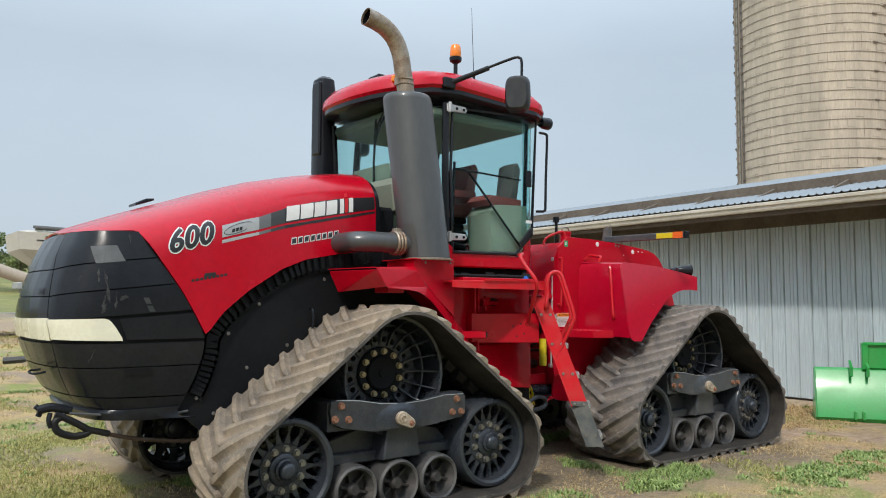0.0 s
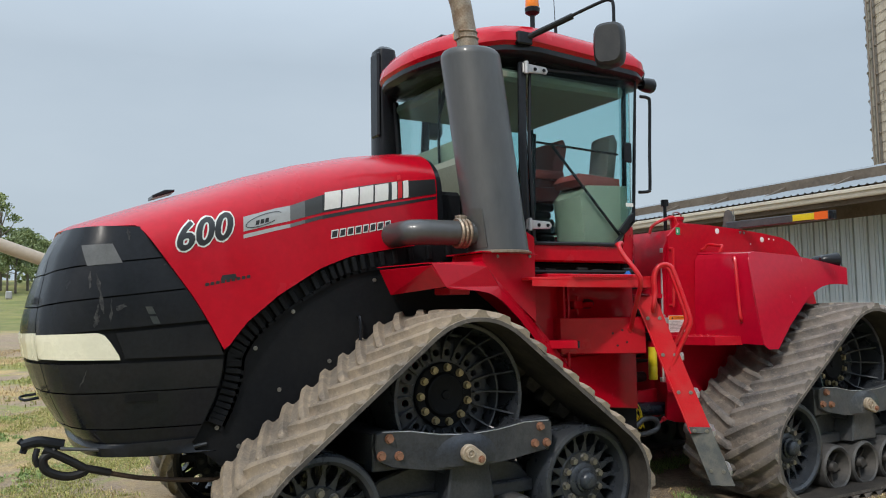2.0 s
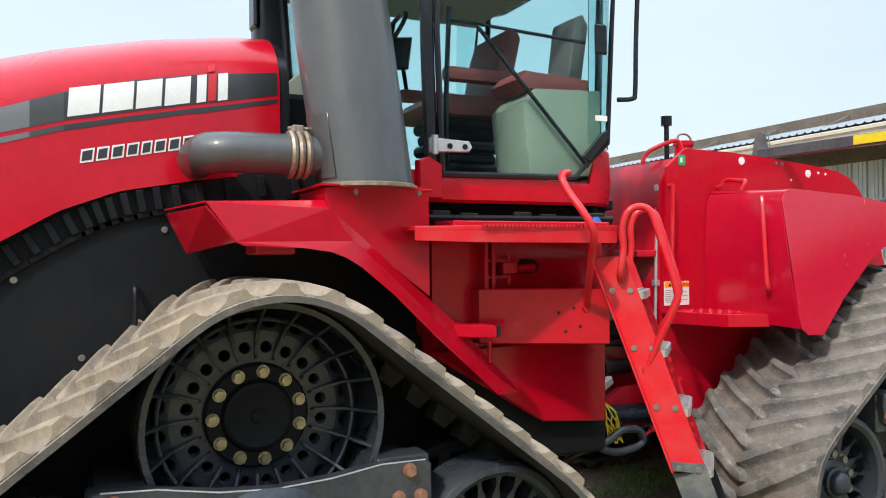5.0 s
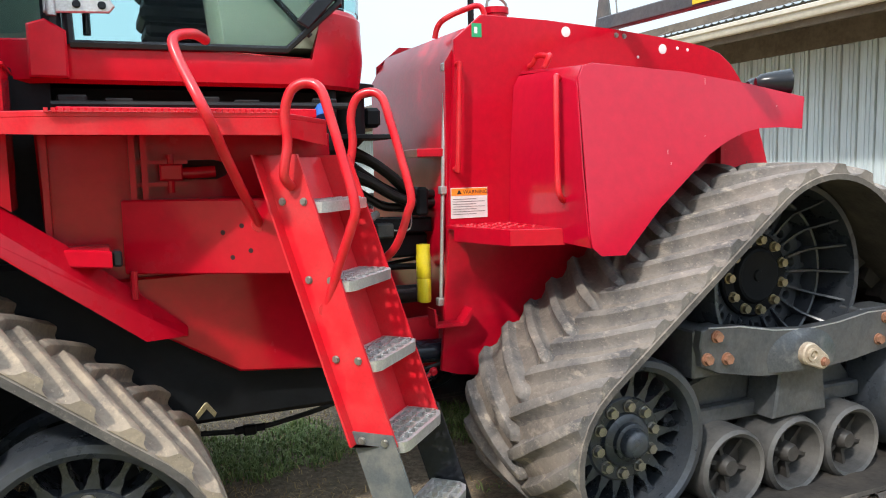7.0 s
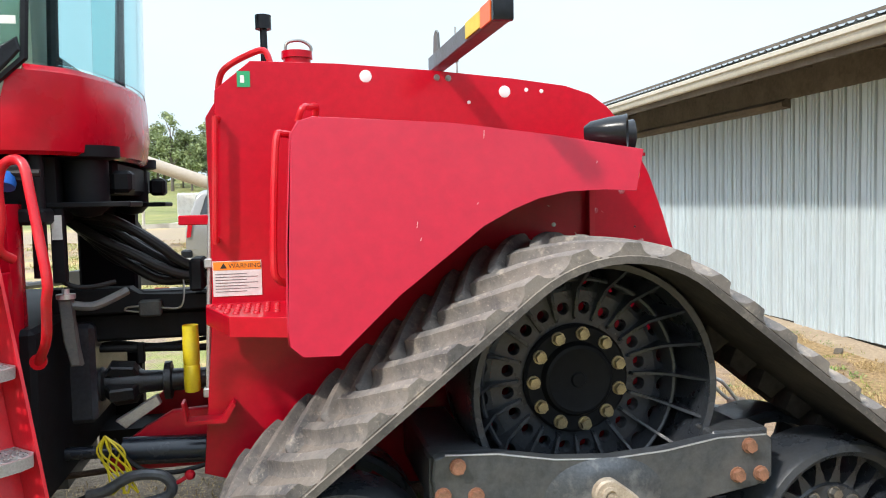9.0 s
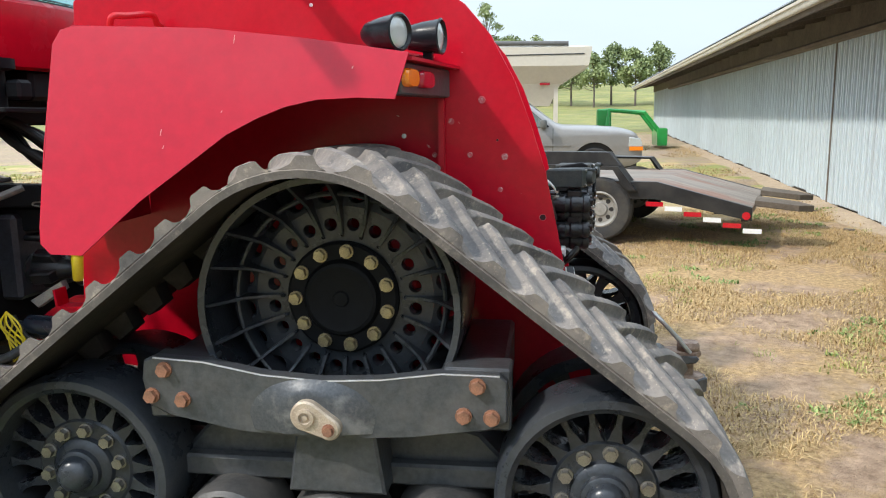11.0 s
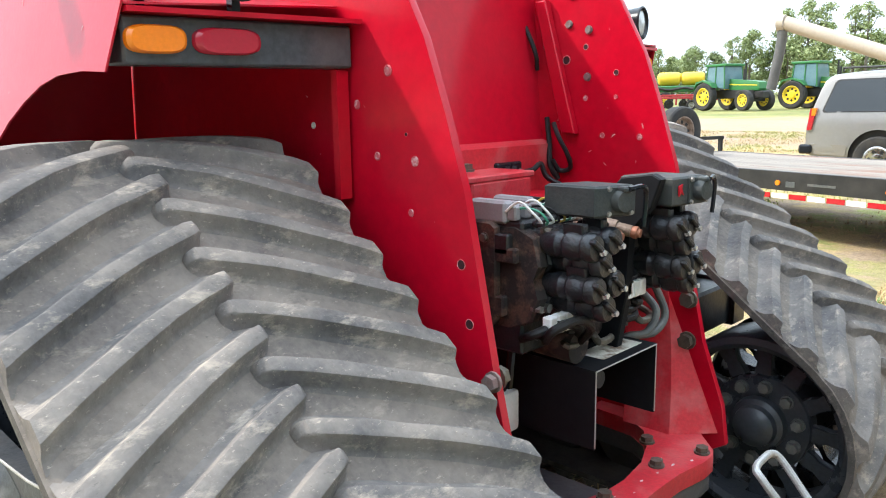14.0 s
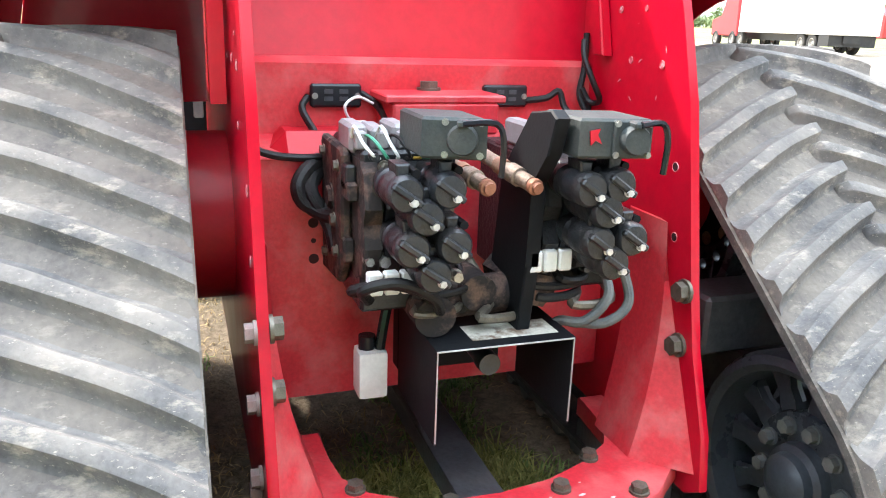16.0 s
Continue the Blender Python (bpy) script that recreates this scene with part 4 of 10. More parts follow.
for side in (-1, 1):
    for z0, z1 in zip(BANDS, BANDS[1:]):
        if z1 - z0 < 0.03:
            continue
        for s0, s1 in ((0.0, SEAM), (SEAM, 1.0)):
            if (z0, z1) == (1.352, 1.495):
                if s0 > 0:
                    s0 = 0.672
                else:
                    continue
            g = 0.004
            bm = nose_skin(z0 + g, z1 - g, s0 + 0.004, s1 - 0.003, 0.0, 3, 20, side, TILT.get(z0, 0.0), TILT.get(z1, 0.0))
            solid(part("grille_panel", bm, M_BLACK, nose), 0.018)
    for s0, s1 in ((0.0, SEAM), (SEAM, 0.667)):
        bm = bmesh.new()
        cols = []
        for j in range(25):          # the outer lamp ends in a rounded upper corner
            u = j / 24
            f = min(1.0, max(0.0, (u - 0.84) / 0.16)) if s0 > 0 else 0.0
            lo, hi = 1.350 + 0.010 * (1 - u), 1.502 - 0.010 * (1 - u) - 0.055 * (1 - (1 - f * f) ** 0.5)
            cols.append([nose_point(s0 + 0.004 + (s1 - s0 - 0.008) * u - 0.012 * f * k / 4, lo + (hi - lo) * k / 4, -0.006) for k in range(5)])
        loft(bm, [[(p[0], side * p[1], p[2]) for p in c] for c in cols])
        solid(part("headlamp", bm, M_LAMP, nose, "yellowed clear headlamp strip"), 0.014)
bm = bmesh.new()
loft(bm, [[(p[0] + o[0], -p[1], p[2] + o[1]) for p in (nose_point(j / 24, 0.86, -0.02) for j in range(25))] for o in ((0, 0.02), (-0.02, 0), (0, -0.05), (0.12, -0.06))])
loft(bm, [[(p[0] + o[0], p[1], p[2] + o[1]) for p in (nose_point(j / 24, 0.86, -0.02) for j in range(25))] for o in ((0, 0.02), (-0.02, 0), (0, -0.05), (0.12, -0.06))])
solid(part("lower_lip", bm, M_BLACK, tractor, "black lower lip under the nose"), 0.015)
bm = bmesh.new()
prism(bm, [(-1.85, -0.5), (-1.35, -0.74), (-1.0, -0.74), (-1.0, 0.74), (-1.35, 0.74), (-1.85, 0.5)], "z", 0.80, 0.86, 0.01)
part("belly_pan", bm, M_PANEL, tractor)
# mesh patch, small vent and dried dirt on the nose
M_MESH = mat("grey_perforated_mesh", (0.11, 0.114, 0.118), 0.4, 0.3, (0.075, 0.077, 0.08), 0.6, 9.0, 0.1, 0.5, 220)
M_STREAK = mat("dried_dirt_streak", (0.036, 0.036, 0.036), 0.5, 0, (0.013, 0.014, 0.017), 0.9, 40.0, 0.2, patch=(0.40, 0.56))
part("nose_screen", nose_skin(1.865, 1.985, 0.665, 0.815, -0.003, 4, 10, -1, 0.12, 0.06), M_MESH, nose, "grey perforated mesh patch")
part("nose_vent", nose_skin(1.108, 1.168, 0.675, 0.80, -0.0025, 2, 8), M_BLACK, nose, "small black vent frame")
part("nose_vent", nose_skin(1.118, 1.158, 0.685, 0.79, -0.005, 2, 8), M_PANEL, nose)
for z0 in (1.545, 1.60):
    part("nose_tab", nose_skin(z0, z0 + 0.042, 0.808, 0.832, -0.003, 2, 3), M_COVER, nose, "small dark square tab")
rngn = random.Random(5)
for s0, z0, z1, w in ((0.672, 1.74, 1.845, 0.007), (0.690, 1.60, 1.83, 0.010), (0.655, 1.56, 1.66, 0.009), (0.705, 1.56, 1.69, 0.006), (0.645, 1.53, 1.60, 0.012), (0.930, 2.015, 2.09, 0.010), (0.56, 1.20, 1.30, 0.004), (0.74, 1.62, 1.66, 0.02)):
    bm = bmesh.new()
    rows = []
    for i in range(9):
        u = i / 8
        h = w * (0.25 + 0.75 * rngn.random()) * (1 - abs(2 * u - 1) ** 3)
        d = 0.004 * (rngn.random() - 0.5) - 0.03 * (1 - u)
        rows.append([tuple(c * (-1 if k == 1 else 1) for k, c in enumerate(nose_point(s0 + d + e, z0 + (z1 - z0) * u, -0.002))) for e in (-h, 0, h)])
    loft(bm, rows)
    part("dirt_streak", bm, M_STREAK, nose, "dried pale dirt streak")
bm = bmesh.new()
tube(bm, curve([(-2.27, -0.30, 1.14), (-2.33, -0.30, 1.135), (-2.355, -0.36, 1.13), (-2.33, -0.42, 1.12), (-2.26, -0.42, 1.13)], 5), 0.008, 8)
part("nose_handle", bm, M_BLACK, tractor, "black wire handle")
bm = bmesh.new()
box(bm, (-2.44, -0.30, 1.70), (-2.405, -0.10, 1.745), bev=0.004)
part("nose_badge", bm, M_SILVER, tractor, "small silver badge", smooth=False)
bm = bmesh.new()
prism(bm, [(-1.60, 2.37), (-1.46, 2.42), (-1.46, 2.435), (-1.52, 2.43), (-1.60, 2.39)], "y", -0.08, 0.12, 0.006)
part("hood_scoop", bm, M_BLACK, tractor)


def on_hood(x, z, out=0.003):
    """A point on the near side of the hood."""
    return (x, -hood_y(x, z) - out, z)


def hood_patch(quad, out, nx=14, nz=5):
    """A thin decal that follows the hood's side: corners (x, z) low-front, low-rear, high-rear, high-front."""
    bm = bmesh.new()
    rows = []
    for i in range(nz + 1):
        v = i / nz
        r = []
        for j in range(nx + 1):
            u = j / nx
            x = (quad[0][0] * (1 - u) + quad[1][0] * u) * (1 - v) + (quad[3][0] * (1 - u) + quad[2][0] * u) * v
            z = (quad[0][1] * (1 - u) + quad[1][1] * u) * (1 - v) + (quad[3][1] * (1 - u) + quad[2][1] * u) * v
            r.append(on_hood(x, z, out))
        rows.append(r)
    loft(bm, rows)
    return bm


def text_mesh(txt, size):
    """Lettering in the built-in font as a flat mesh, in its own x and y."""
    c = bpy.data.curves.new("lettering", "FONT")
    c.body, c.size, c.resolution_u = txt, size, 3
    o = new("lettering", c)
    me = bpy.data.meshes.new_from_object(o.evaluated_get(bpy.context.evaluated_depsgraph_get()))
    bpy.data.objects.remove(o)
    bm = bmesh.new()
    bm.from_mesh(me)
    bpy.data.meshes.remove(me)
    return bm


def hood_text(txt, x, z, size, slope, out, stretch=1.0, bold=0.0):
    bm = text_mesh(txt, size)
    if bold:
        bmesh.ops.solidify(bm, geom=bm.faces[:], thickness=0.0)
    bmesh.ops.triangulate(bm, faces=bm.faces[:])
    for v in bm.verts:
        a, b = v.co.x * stretch, v.co.y
        v.co = on_hood(x + a + 0.12 * b, z + b + slope * a, out)
    return bm


M_GREYDECAL = mat("mid_grey_decal", (0.17, 0.175, 0.18), 0.35, 0.3, None, 0, 6.0, 0.05)
M_DARKDECAL = mat("dark_grey_decal", (0.06, 0.063, 0.066), 0.35, 0.2, None, 0, 6.0, 0.05)
BAND = [(-1.20, 2.085, 2.175), (-1.0, 2.140, 2.238), (-0.90, 2.165, 2.262), (-0.80, 2.195, 2.300), (-0.68, 2.230, 2.345), (-0.42, 2.288, 2.420), (-0.18, 2.338, 2.468), (0.19, 2.412, 2.518)]
for k, (a, b) in enumerate(zip(BAND, BAND[1:])):
    mt, tx = ((M_SILVER, "silver swoosh decal"), (M_SILVER, "silver swoosh decal"), (M_GREYDECAL, "grey fading decal"), (M_DARKDECAL, "dark grey fading decal"), (M_CHARCOAL, "charcoal stripe decal"))[min(k, 4)]
    part("hood_stripe", hood_patch([(a[0], a[1]), (b[0], b[1]), (b[0], b[2]), (a[0], a[2])], 0.0025, 8), mt, hood, tx)
    part("hood_stripe", hood_patch([(a[0], a[1] - 0.042), (b[0], b[1] - 0.042 + 0.001 * k), (b[0], b[1] - 0.018), (a[0], a[1] - 0.018)], 0.0025, 8, 2), mt, hood, tx)
bm = bmesh.new()
tube(bm, [on_hood(-1.07 + 0.115 * math.cos(a), 2.165 + 0.033 * math.sin(a) + 0.043 * math.cos(a), 0.004) for a in (2 * math.pi * k / 40 for k in range(2, 35))], 0.0022, 6)
part("oval_mark", bm, M_CHARCOAL, hood, "thin dark oval line")
for k in range(3):
    px = -1.125 + 0.03 * k
    part("series_mark", hood_patch([(px, 2.127 + 0.009 * k), (px + 0.023, 2.133 + 0.009 * k), (px + 0.027, 2.161 + 0.009 * k), (px + 0.004, 2.155 + 0.009 * k)], 0.004, 2, 2), M_CHARCOAL, hood)
for dx, dz, o, mt in [(0.016 * math.cos(k), 0.016 * math.sin(k), 0.004 + 0.0002 * k, M_DECAL) for k in range(6)] + [(0.007 * math.cos(k * 1.57), 0.006 * math.sin(k * 1.57), 0.0062 + 0.0002 * k, M_CHARCOAL) for k in range(4)]:
    part("number_decal", hood_text("600", -1.60 + dx, 1.95 + dz, 0.235, 0.30, o, 0.93), mt, hood, "black model number 600 outlined in white")
# maker's mark as plain light blocks
for xa, xb, z in ((-0.668, -0.552, 2.245), (-0.540, -0.424, 2.272), (-0.413, -0.312, 2.298), (-0.300, -0.196, 2.320)):
    w = xb - xa
    part("maker_mark", hood_patch([(xa, z), (xb, z + w * 0.22), (xb + 0.008, z + w * 0.22 + 0.118), (xa + 0.008, z + 0.118)], 0.005, 4, 4), M_DECAL, hood, "white block of the maker's mark")
for xa, xb, z, h, mt in ((-0.168, -0.128, 2.345, 0.122, M_DECAL), (-0.120, -0.086, 2.356, 0.118, M_RED_BRIGHT), (-0.118, -0.088, 2.486, 0.034, M_RED_BRIGHT), (-0.078, -0.036, 2.362, 0.122, M_DECAL)):
    part("maker_mark", hood_patch([(xa, z), (xb, z + 0.009), (xb + 0.006, z + 0.009 + h), (xa + 0.006, z + h)], 0.005, 4, 4), mt, hood)
px = -0.624
for w in (0.050, 0.046, 0.048, 0.047, 0.042, 0.047, 0.048, 0.044):
    z = 2.062 + (px + 0.624) * 0.20
    part("series_mark", hood_patch([(px, z), (px + w, z + w * 0.2), (px + w + 0.006, z + w * 0.2 + 0.056), (px + 0.006, z + 0.056)], 0.004, 3, 3), M_DECAL, hood, "white block of the series name")
    part("series_mark", hood_patch([(px + 0.006, z + 0.008), (px + w - 0.006, z + w * 0.2 + 0.007), (px + w - 0.001, z + w * 0.2 + 0.048), (px + 0.011, z + 0.048)], 0.0055, 3, 3), M_CHARCOAL, hood)
    px += w + 0.0095
for k in range(9):
    px = -1.43 + k * 0.031
    part("dealer_mark", hood_patch([(px, 1.755 + 0.006 * k), (px + 0.022, 1.757 + 0.006 * k), (px + 0.024, 1.776 + 0.006 * k), (px + 0.002, 1.774 + 0.006 * k)], 0.003, 2, 2), M_CHARCOAL, hood, "dark dealer mark")
part("dealer_mark", hood_patch([(-1.34, 1.79), (-1.24, 1.805), (-1.25, 1.83), (-1.33, 1.82)], 0.003, 3, 2), M_CHARCOAL, hood)

# black arch panel under the hood with its louvres
ARCH = [(-1.47, 0.84), (-1.41, 0.98), (-1.355, 1.10), (-1.31, 1.25), (-1.29, 1.38), (-1.18, 1.545), (-0.98, 1.705), (-0.70, 1.875), (-0.48, 1.965), (-0.18, 2.02), (0.38, 2.10)]
for side in (-1, 1):
    bm = bmesh.new()
    prism(bm, ARCH + [(0.42, 2.12), (0.90, 1.95), (0.90, 0.80), (0.45, 0.66), (-1.30, 0.69)], "y", side * 0.72, side * 0.765)
    pan = part("arch_panel", bm, M_PANEL, tractor, "flat black side panel behind the track")
    ap = curve([(x, 0, z) for x, z in ARCH[1:]], 4)
    for i, p in enumerate(ap[:-1]):
        bm = bmesh.new()
        d = (ap[i + 1] - p).normalized()
        nrm = Vector((d.z, 0, -d.x))
        m = Matrix(((d.x, 0, nrm.x, 0), (d.y, 1, nrm.y, 0), (d.z, 0, nrm.z, 0), (0, 0, 0, 1)))
        m.translation = p
        box(bm, (-0.004, side * 0.76, 0.02), (0.028, side * 0.80, 0.115), m, 0.004)
        box(bm, (-0.03, side * 0.76, 0.115), (0.045, side * 0.785, 0.135), m)
        part("arch_louvre", bm, M_PANEL, pan)
    bolts("panel_bolt", M_BOLT, pan, "small panel bolt", [(bx, side * 0.765, bz) for bx, bz in ((-1.33, 0.92), (-1.10, 1.38), (-0.86, 1.60), (-0.30, 1.80), (-1.2, 0.80), (-0.62, 1.28), (-0.95, 1.12))], (0, side, 0), 0.011, 0.01)
    bm = bmesh.new()
    tube(bm, curve([(-0.42, side * 0.76, 1.56), (-0.42, side * 0.80, 1.55), (-0.42, side * 0.81, 1.46), (-0.425, side * 0.80, 1.38), (-0.425, side * 0.76, 1.37)], 4), 0.012, 8)
    part("panel_handle", bm, M_BLACK, pan)
bm = bmesh.new()
box(bm, (-1.75, -0.36, 0.82), (2.05, 0.36, 1.25), bev=0.02)
box(bm, (-0.9, -0.70, 0.95), (0.8, 0.70, 1.9))
prism(bm, [(-1.2, 0.70), (-0.8, 0.54), (1.9, 0.52), (1.9, 0.83), (-1.2, 0.83)], "y", -0.28, 0.28)
part("front_chassis", bm, M_IRON, tractor, "dark steel front frame")

# tow cable hung from the front
bm = bmesh.new()
tube(bm, curve([(-2.18, -0.67, 0.86), (-2.24, -0.675, 0.82), (-2.22, -0.68, 0.755), (-2.12, -0.68, 0.715), (-2.03, -0.68, 0.735), (-2.08, -0.68, 0.78), (-2.17, -0.675, 0.835), (-2.24, -0.67, 0.87)], 6), 0.024, 10)
cable = part("tow_cable", bm, M_HOSE, tractor, "black tow cable looped under the nose")
bm = bmesh.new()
tube(bm, curve([(-2.06, -0.68, 0.755), (-1.95, -0.68, 0.725), (-1.86, -0.68, 0.695), (-1.67, -0.68, 0.65), (-1.31, -0.68, 0.605), (-0.8, -0.6, 0.60), (-0.2, -0.5, 0.58), (1.2, -0.42, 0.58), (1.9, -0.36, 0.60), (2.3, -0.4, 0.64)], 6), 0.014, 8)
part("cable_run", bm, M_RUSTCABLE, cable, "rusty wire cable")
bm = bmesh.new()
tube(bm, curve([(-2.06, -0.68, 0.757), (-1.98, -0.68, 0.735), (-1.90, -0.68, 0.71)], 4), 0.022, 10)
part("ferrule", bm, M_HOSE, cable)
bm = bmesh.new()
tube(bm, curve([(-2.14, -0.66, 0.885), (-2.20, -0.66, 0.90), (-2.27, -0.66, 0.915), (-2.35, -0.66, 0.90)], 4), 0.03, 10, True, None)
tube(bm, curve([(-2.36, -0.66, 0.93), (-2.33, -0.66, 0.90), (-2.34, -0.66, 0.86)], 4), 0.018, 8)
tube(bm, curve([(-2.27, -0.67, 0.88), (-2.28, -0.68, 0.83), (-2.265, -0.68, 0.785)], 4), 0.016, 8)
part("hook", bm, M_BLACK, cable, "black tow hook")
bm = bmesh.new()
tube(bm, curve([(-2.16, -0.70, 0.872), (-1.91, -0.73, 0.845), (-1.57, -0.76, 0.82), (-1.39, -0.77, 0.835)], 5), 0.010, 8)
part("front_strap", bm, M_MUFF, tractor, "thin steel rod under the nose")


# ---------------------------------------------------------------- front fender, muffler and platform
def fend(x, inward=0.0):
    """The front fender's outer face in plan: it closes in towards the rear."""
    return -1.44 + 0.31 * (x + 0.23) + inward


FOLD_IN = [(-0.23, 1.882), (0.25, 1.905), (0.37, 1.803), (0.56, 1.660), (0.73, 1.527), (0.916, 1.384), (1.119, 1.207), (1.31, 1.04)]
FOLD_OUT = [(-0.23, 1.876), (0.255, 1.868), (0.37, 1.742), (0.56, 1.590), (0.774, 1.412), (1.014, 1.216), (1.14, 1.12), (1.305, 1.012)]
F_LOW = [(1.158, 1.019), (1.013, 1.138), (0.773, 1.332), (0.56, 1.518), (0.40, 1.636), (0.335, 1.672), (0.26, 1.698), (0.144, 1.713), (0.009, 1.717), (-0.10, 1.722), (-0.127, 1.735)]
bm = bmesh.new()
bm.faces.new([bm.verts.new((x, fend(x), z)) for x, z in FOLD_OUT] + [bm.verts.new((x, fend(x, -0.02), z)) for x, z in F_LOW])
shell(bm, [(x, fend(x), z) for x, z in FOLD_OUT], [(x, fend(x, 0.045), z) for x, z in FOLD_IN])
shell(bm, [(x, fend(x, 0.045), z) for x, z in FOLD_IN], [(max(x, -0.31) - (0.08 if x < 0 else 0), -0.84, z - (0.0 if x < 0.3 else 0.02)) for x, z in FOLD_IN])
shell(bm, [(-0.23, fend(-0.23), 1.862), (-0.30, -0.86, 1.862)], [(-0.127, fend(-0.127, -0.02), 1.735), (-0.22, -0.86, 1.70)])
shell(bm, [(x, fend(x, -0.02), z) for x, z in F_LOW], [(x + 0.01, fend(x, 0.02), z + 0.004) for x, z in F_LOW])
front_fender = solid(part("front_fender", bm, M_RED, tractor, "folded red steel fender over the front track", smooth=False), 0.006)
bm = bmesh.new()
box(bm, (-0.03, -1.30, 1.69), (0.12, -1.10, 1.735), bev=0.006)
part("fender_stay", bm, M_RED_IN, front_fender, "red stay under the fender")
bm = bmesh.new()
plan = [(0.26, fend(0.26, 0.055)), (0.775, fend(0.775, 0.03)), (0.775, -0.84), (0.26, -0.84)]
lo_ = (1.86, 1.50, 1.50, 1.86)
rows = [[(x, y, z) for (x, y), z in zip(plan, lo_)], [(x, y, 1.958 + 0.03 * (x - 0.26) / 0.515) for x, y in plan]]
vs = loft(bm, rows, closed=True)
bm.faces.new(vs[0])
bm.faces.new(vs[1])
bracket_box = part("muffler_bracket", bm, M_RED, tractor, "red bracket box under the muffler")
bm = bmesh.new()
prism(bm, [(0.235, fend(0.235, 0.03)), (0.785, fend(0.785, 0.005)), (0.785, -0.80), (0.235, -0.80)], "z", 1.962, 1.972, 0.002)
part("base_plate", bm, M_RED, bracket_box, "red base plate under the muffler")
bolts("plate_bolt", M_BOLT, bracket_box, "small bracket bolt", [(0.40, fend(0.40, 0.05), 1.945), (0.72, fend(0.72, 0.03), 1.955)], (0, -1, 0), 0.010, 0.008)
MX, MY = 0.481, -1.09
bm = bmesh.new()
lean = Matrix(((1, 0, -0.132, 0.132 * 1.97), (0, 1, 0.025, -0.025 * 1.97), (0, 0, 1, 0), (0, 0, 0, 1)))   # the muffler leans forward
mz = Matrix.Translation((MX, MY, 0)) @ lean @ Matrix.Rotation(math.pi / 2, 4, "X")
lathe(bm, [(0, 1.965), (0.209, 1.965), (0.211, 1.98), (0.207, 2.0), (0.207, 3.29), (0.202, 3.325), (0.188, 3.342), (0.16, 3.35), (0.07, 3.352), (0, 3.352)], 48, mz)
muffler = part("muffler", bm, M_MUFF, tractor, "tall graphite grey exhaust muffler")
bm = bmesh.new()
lathe(bm, [(0.209, 1.962), (0.223, 1.966), (0.223, 1.978), (0.211, 1.984)], 48, mz)
part("weld_ring", bm, M_PIPE, muffler, "rusty weld ring")
bm = bmesh.new()
arc = [(0.213 * math.cos(a), 0.213 * math.sin(a)) for a in (3.05 + 0.75 * i / 8 for i in range(9))]
loft(bm, [[Matrix.Translation((MX, MY, 0)) @ lean @ Vector((x, y, z)) for x, y in arc] for z in (2.0, 2.26)])
solid(part("heat_plate", bm, M_MUFF, muffler), 0.005)
bm = bmesh.new()
tube(bm, curve([(0.293, -1.06, 3.33), (0.278, -1.06, 3.44), (0.255, -1.06, 3.56), (0.225, -1.06, 3.70), (0.162, -1.06, 3.816), (0.065, -1.06, 3.891), (-0.035, -1.06, 3.925), (-0.115, -1.06, 3.940)], 6), 0.073, 24, False)
stack = solid(part("exhaust_stack", bm, M_PIPE, tractor, "curved weathered steel exhaust stack"), 0.005)
bm = bmesh.new()
tube(bm, curve([(0.225, -1.06, 3.70), (0.162, -1.06, 3.816), (0.065, -1.06, 3.891), (-0.10, -1.06, 3.938)], 5), 0.066, 20, False)
part("soot_lining", bm, M_PANEL, stack, "black inside of the stack")
bm = bmesh.new()
for z0 in (3.44, 3.48):
    tube(bm, [(0.278 - 0.19 * (z0 - 3.44) + 0.073 * math.cos(a), -1.06 + 0.073 * math.sin(a), z0) for a in (2 * math.pi * i / 24 for i in range(25))], 0.008, 6, False)
box(bm, (0.19, -1.09, 3.43), (0.22, -1.03, 3.49))
part("clamp", bm, M_PIPE, stack, "band clamp")
bm = bmesh.new()
tube(bm, curve([(0.30, -1.09, 2.10), (0.10, -1.09, 2.10), (-0.06, -1.08, 2.10), (-0.135, -1.045, 2.10), (-0.165, -0.98, 2.10), (-0.17, -0.70, 2.10)], 7), 0.083, 24)
part("exhaust_inlet", bm, M_MUFF, tractor, "thick dark grey exhaust inlet elbow")
bm = bmesh.new()
for x0 in (0.155, 0.185, 0.215):
    tube(bm, [(x0, -1.09 + 0.089 * math.cos(a), 2.10 + 0.089 * math.sin(a)) for a in (2 * math.pi * i / 24 for i in range(25))], 0.013, 6, False)
box(bm, (0.16, -1.12, 2.185), (0.21, -1.06, 2.22), bev=0.006)
cyl(bm, (0.15, -1.08, 2.21), (0.235, -1.08, 2.21), 0.008, 8)
part("inlet_clamp", bm, M_PIPE, tractor, "heat-tinted band clamp")

# platform, step box, door sill deck
bm = bmesh.new()
EDGE = [(0.64, -1.25), (0.88, -1.355), (1.59, -1.375), (1.856, -0.98)]
prism(bm, [(0.62, -0.84)] + EDGE + [(1.87, -0.84)], "z", 1.785, 1.805, 0.003)
for (xa, ya), (xb, yb), za, zb in zip(EDGE, EDGE[1:], (1.745, 1.735, 1.73), (1.735, 1.73, 1.705)):
    d2 = Vector((yb - ya, xa - xb)).normalized() * -0.008
    rows = [[(xa, ya, za), (xb, yb, zb)], [(xa, ya, 1.786), (xb, yb, 1.786)], [(xa + d2.x, ya + d2.y, 1.786), (xb + d2.x, yb + d2.y, 1.786)], [(xa + d2.x, ya + d2.y, za), (xb + d2.x, yb + d2.y, zb)]]
    loft(bm, rows + rows[:1])
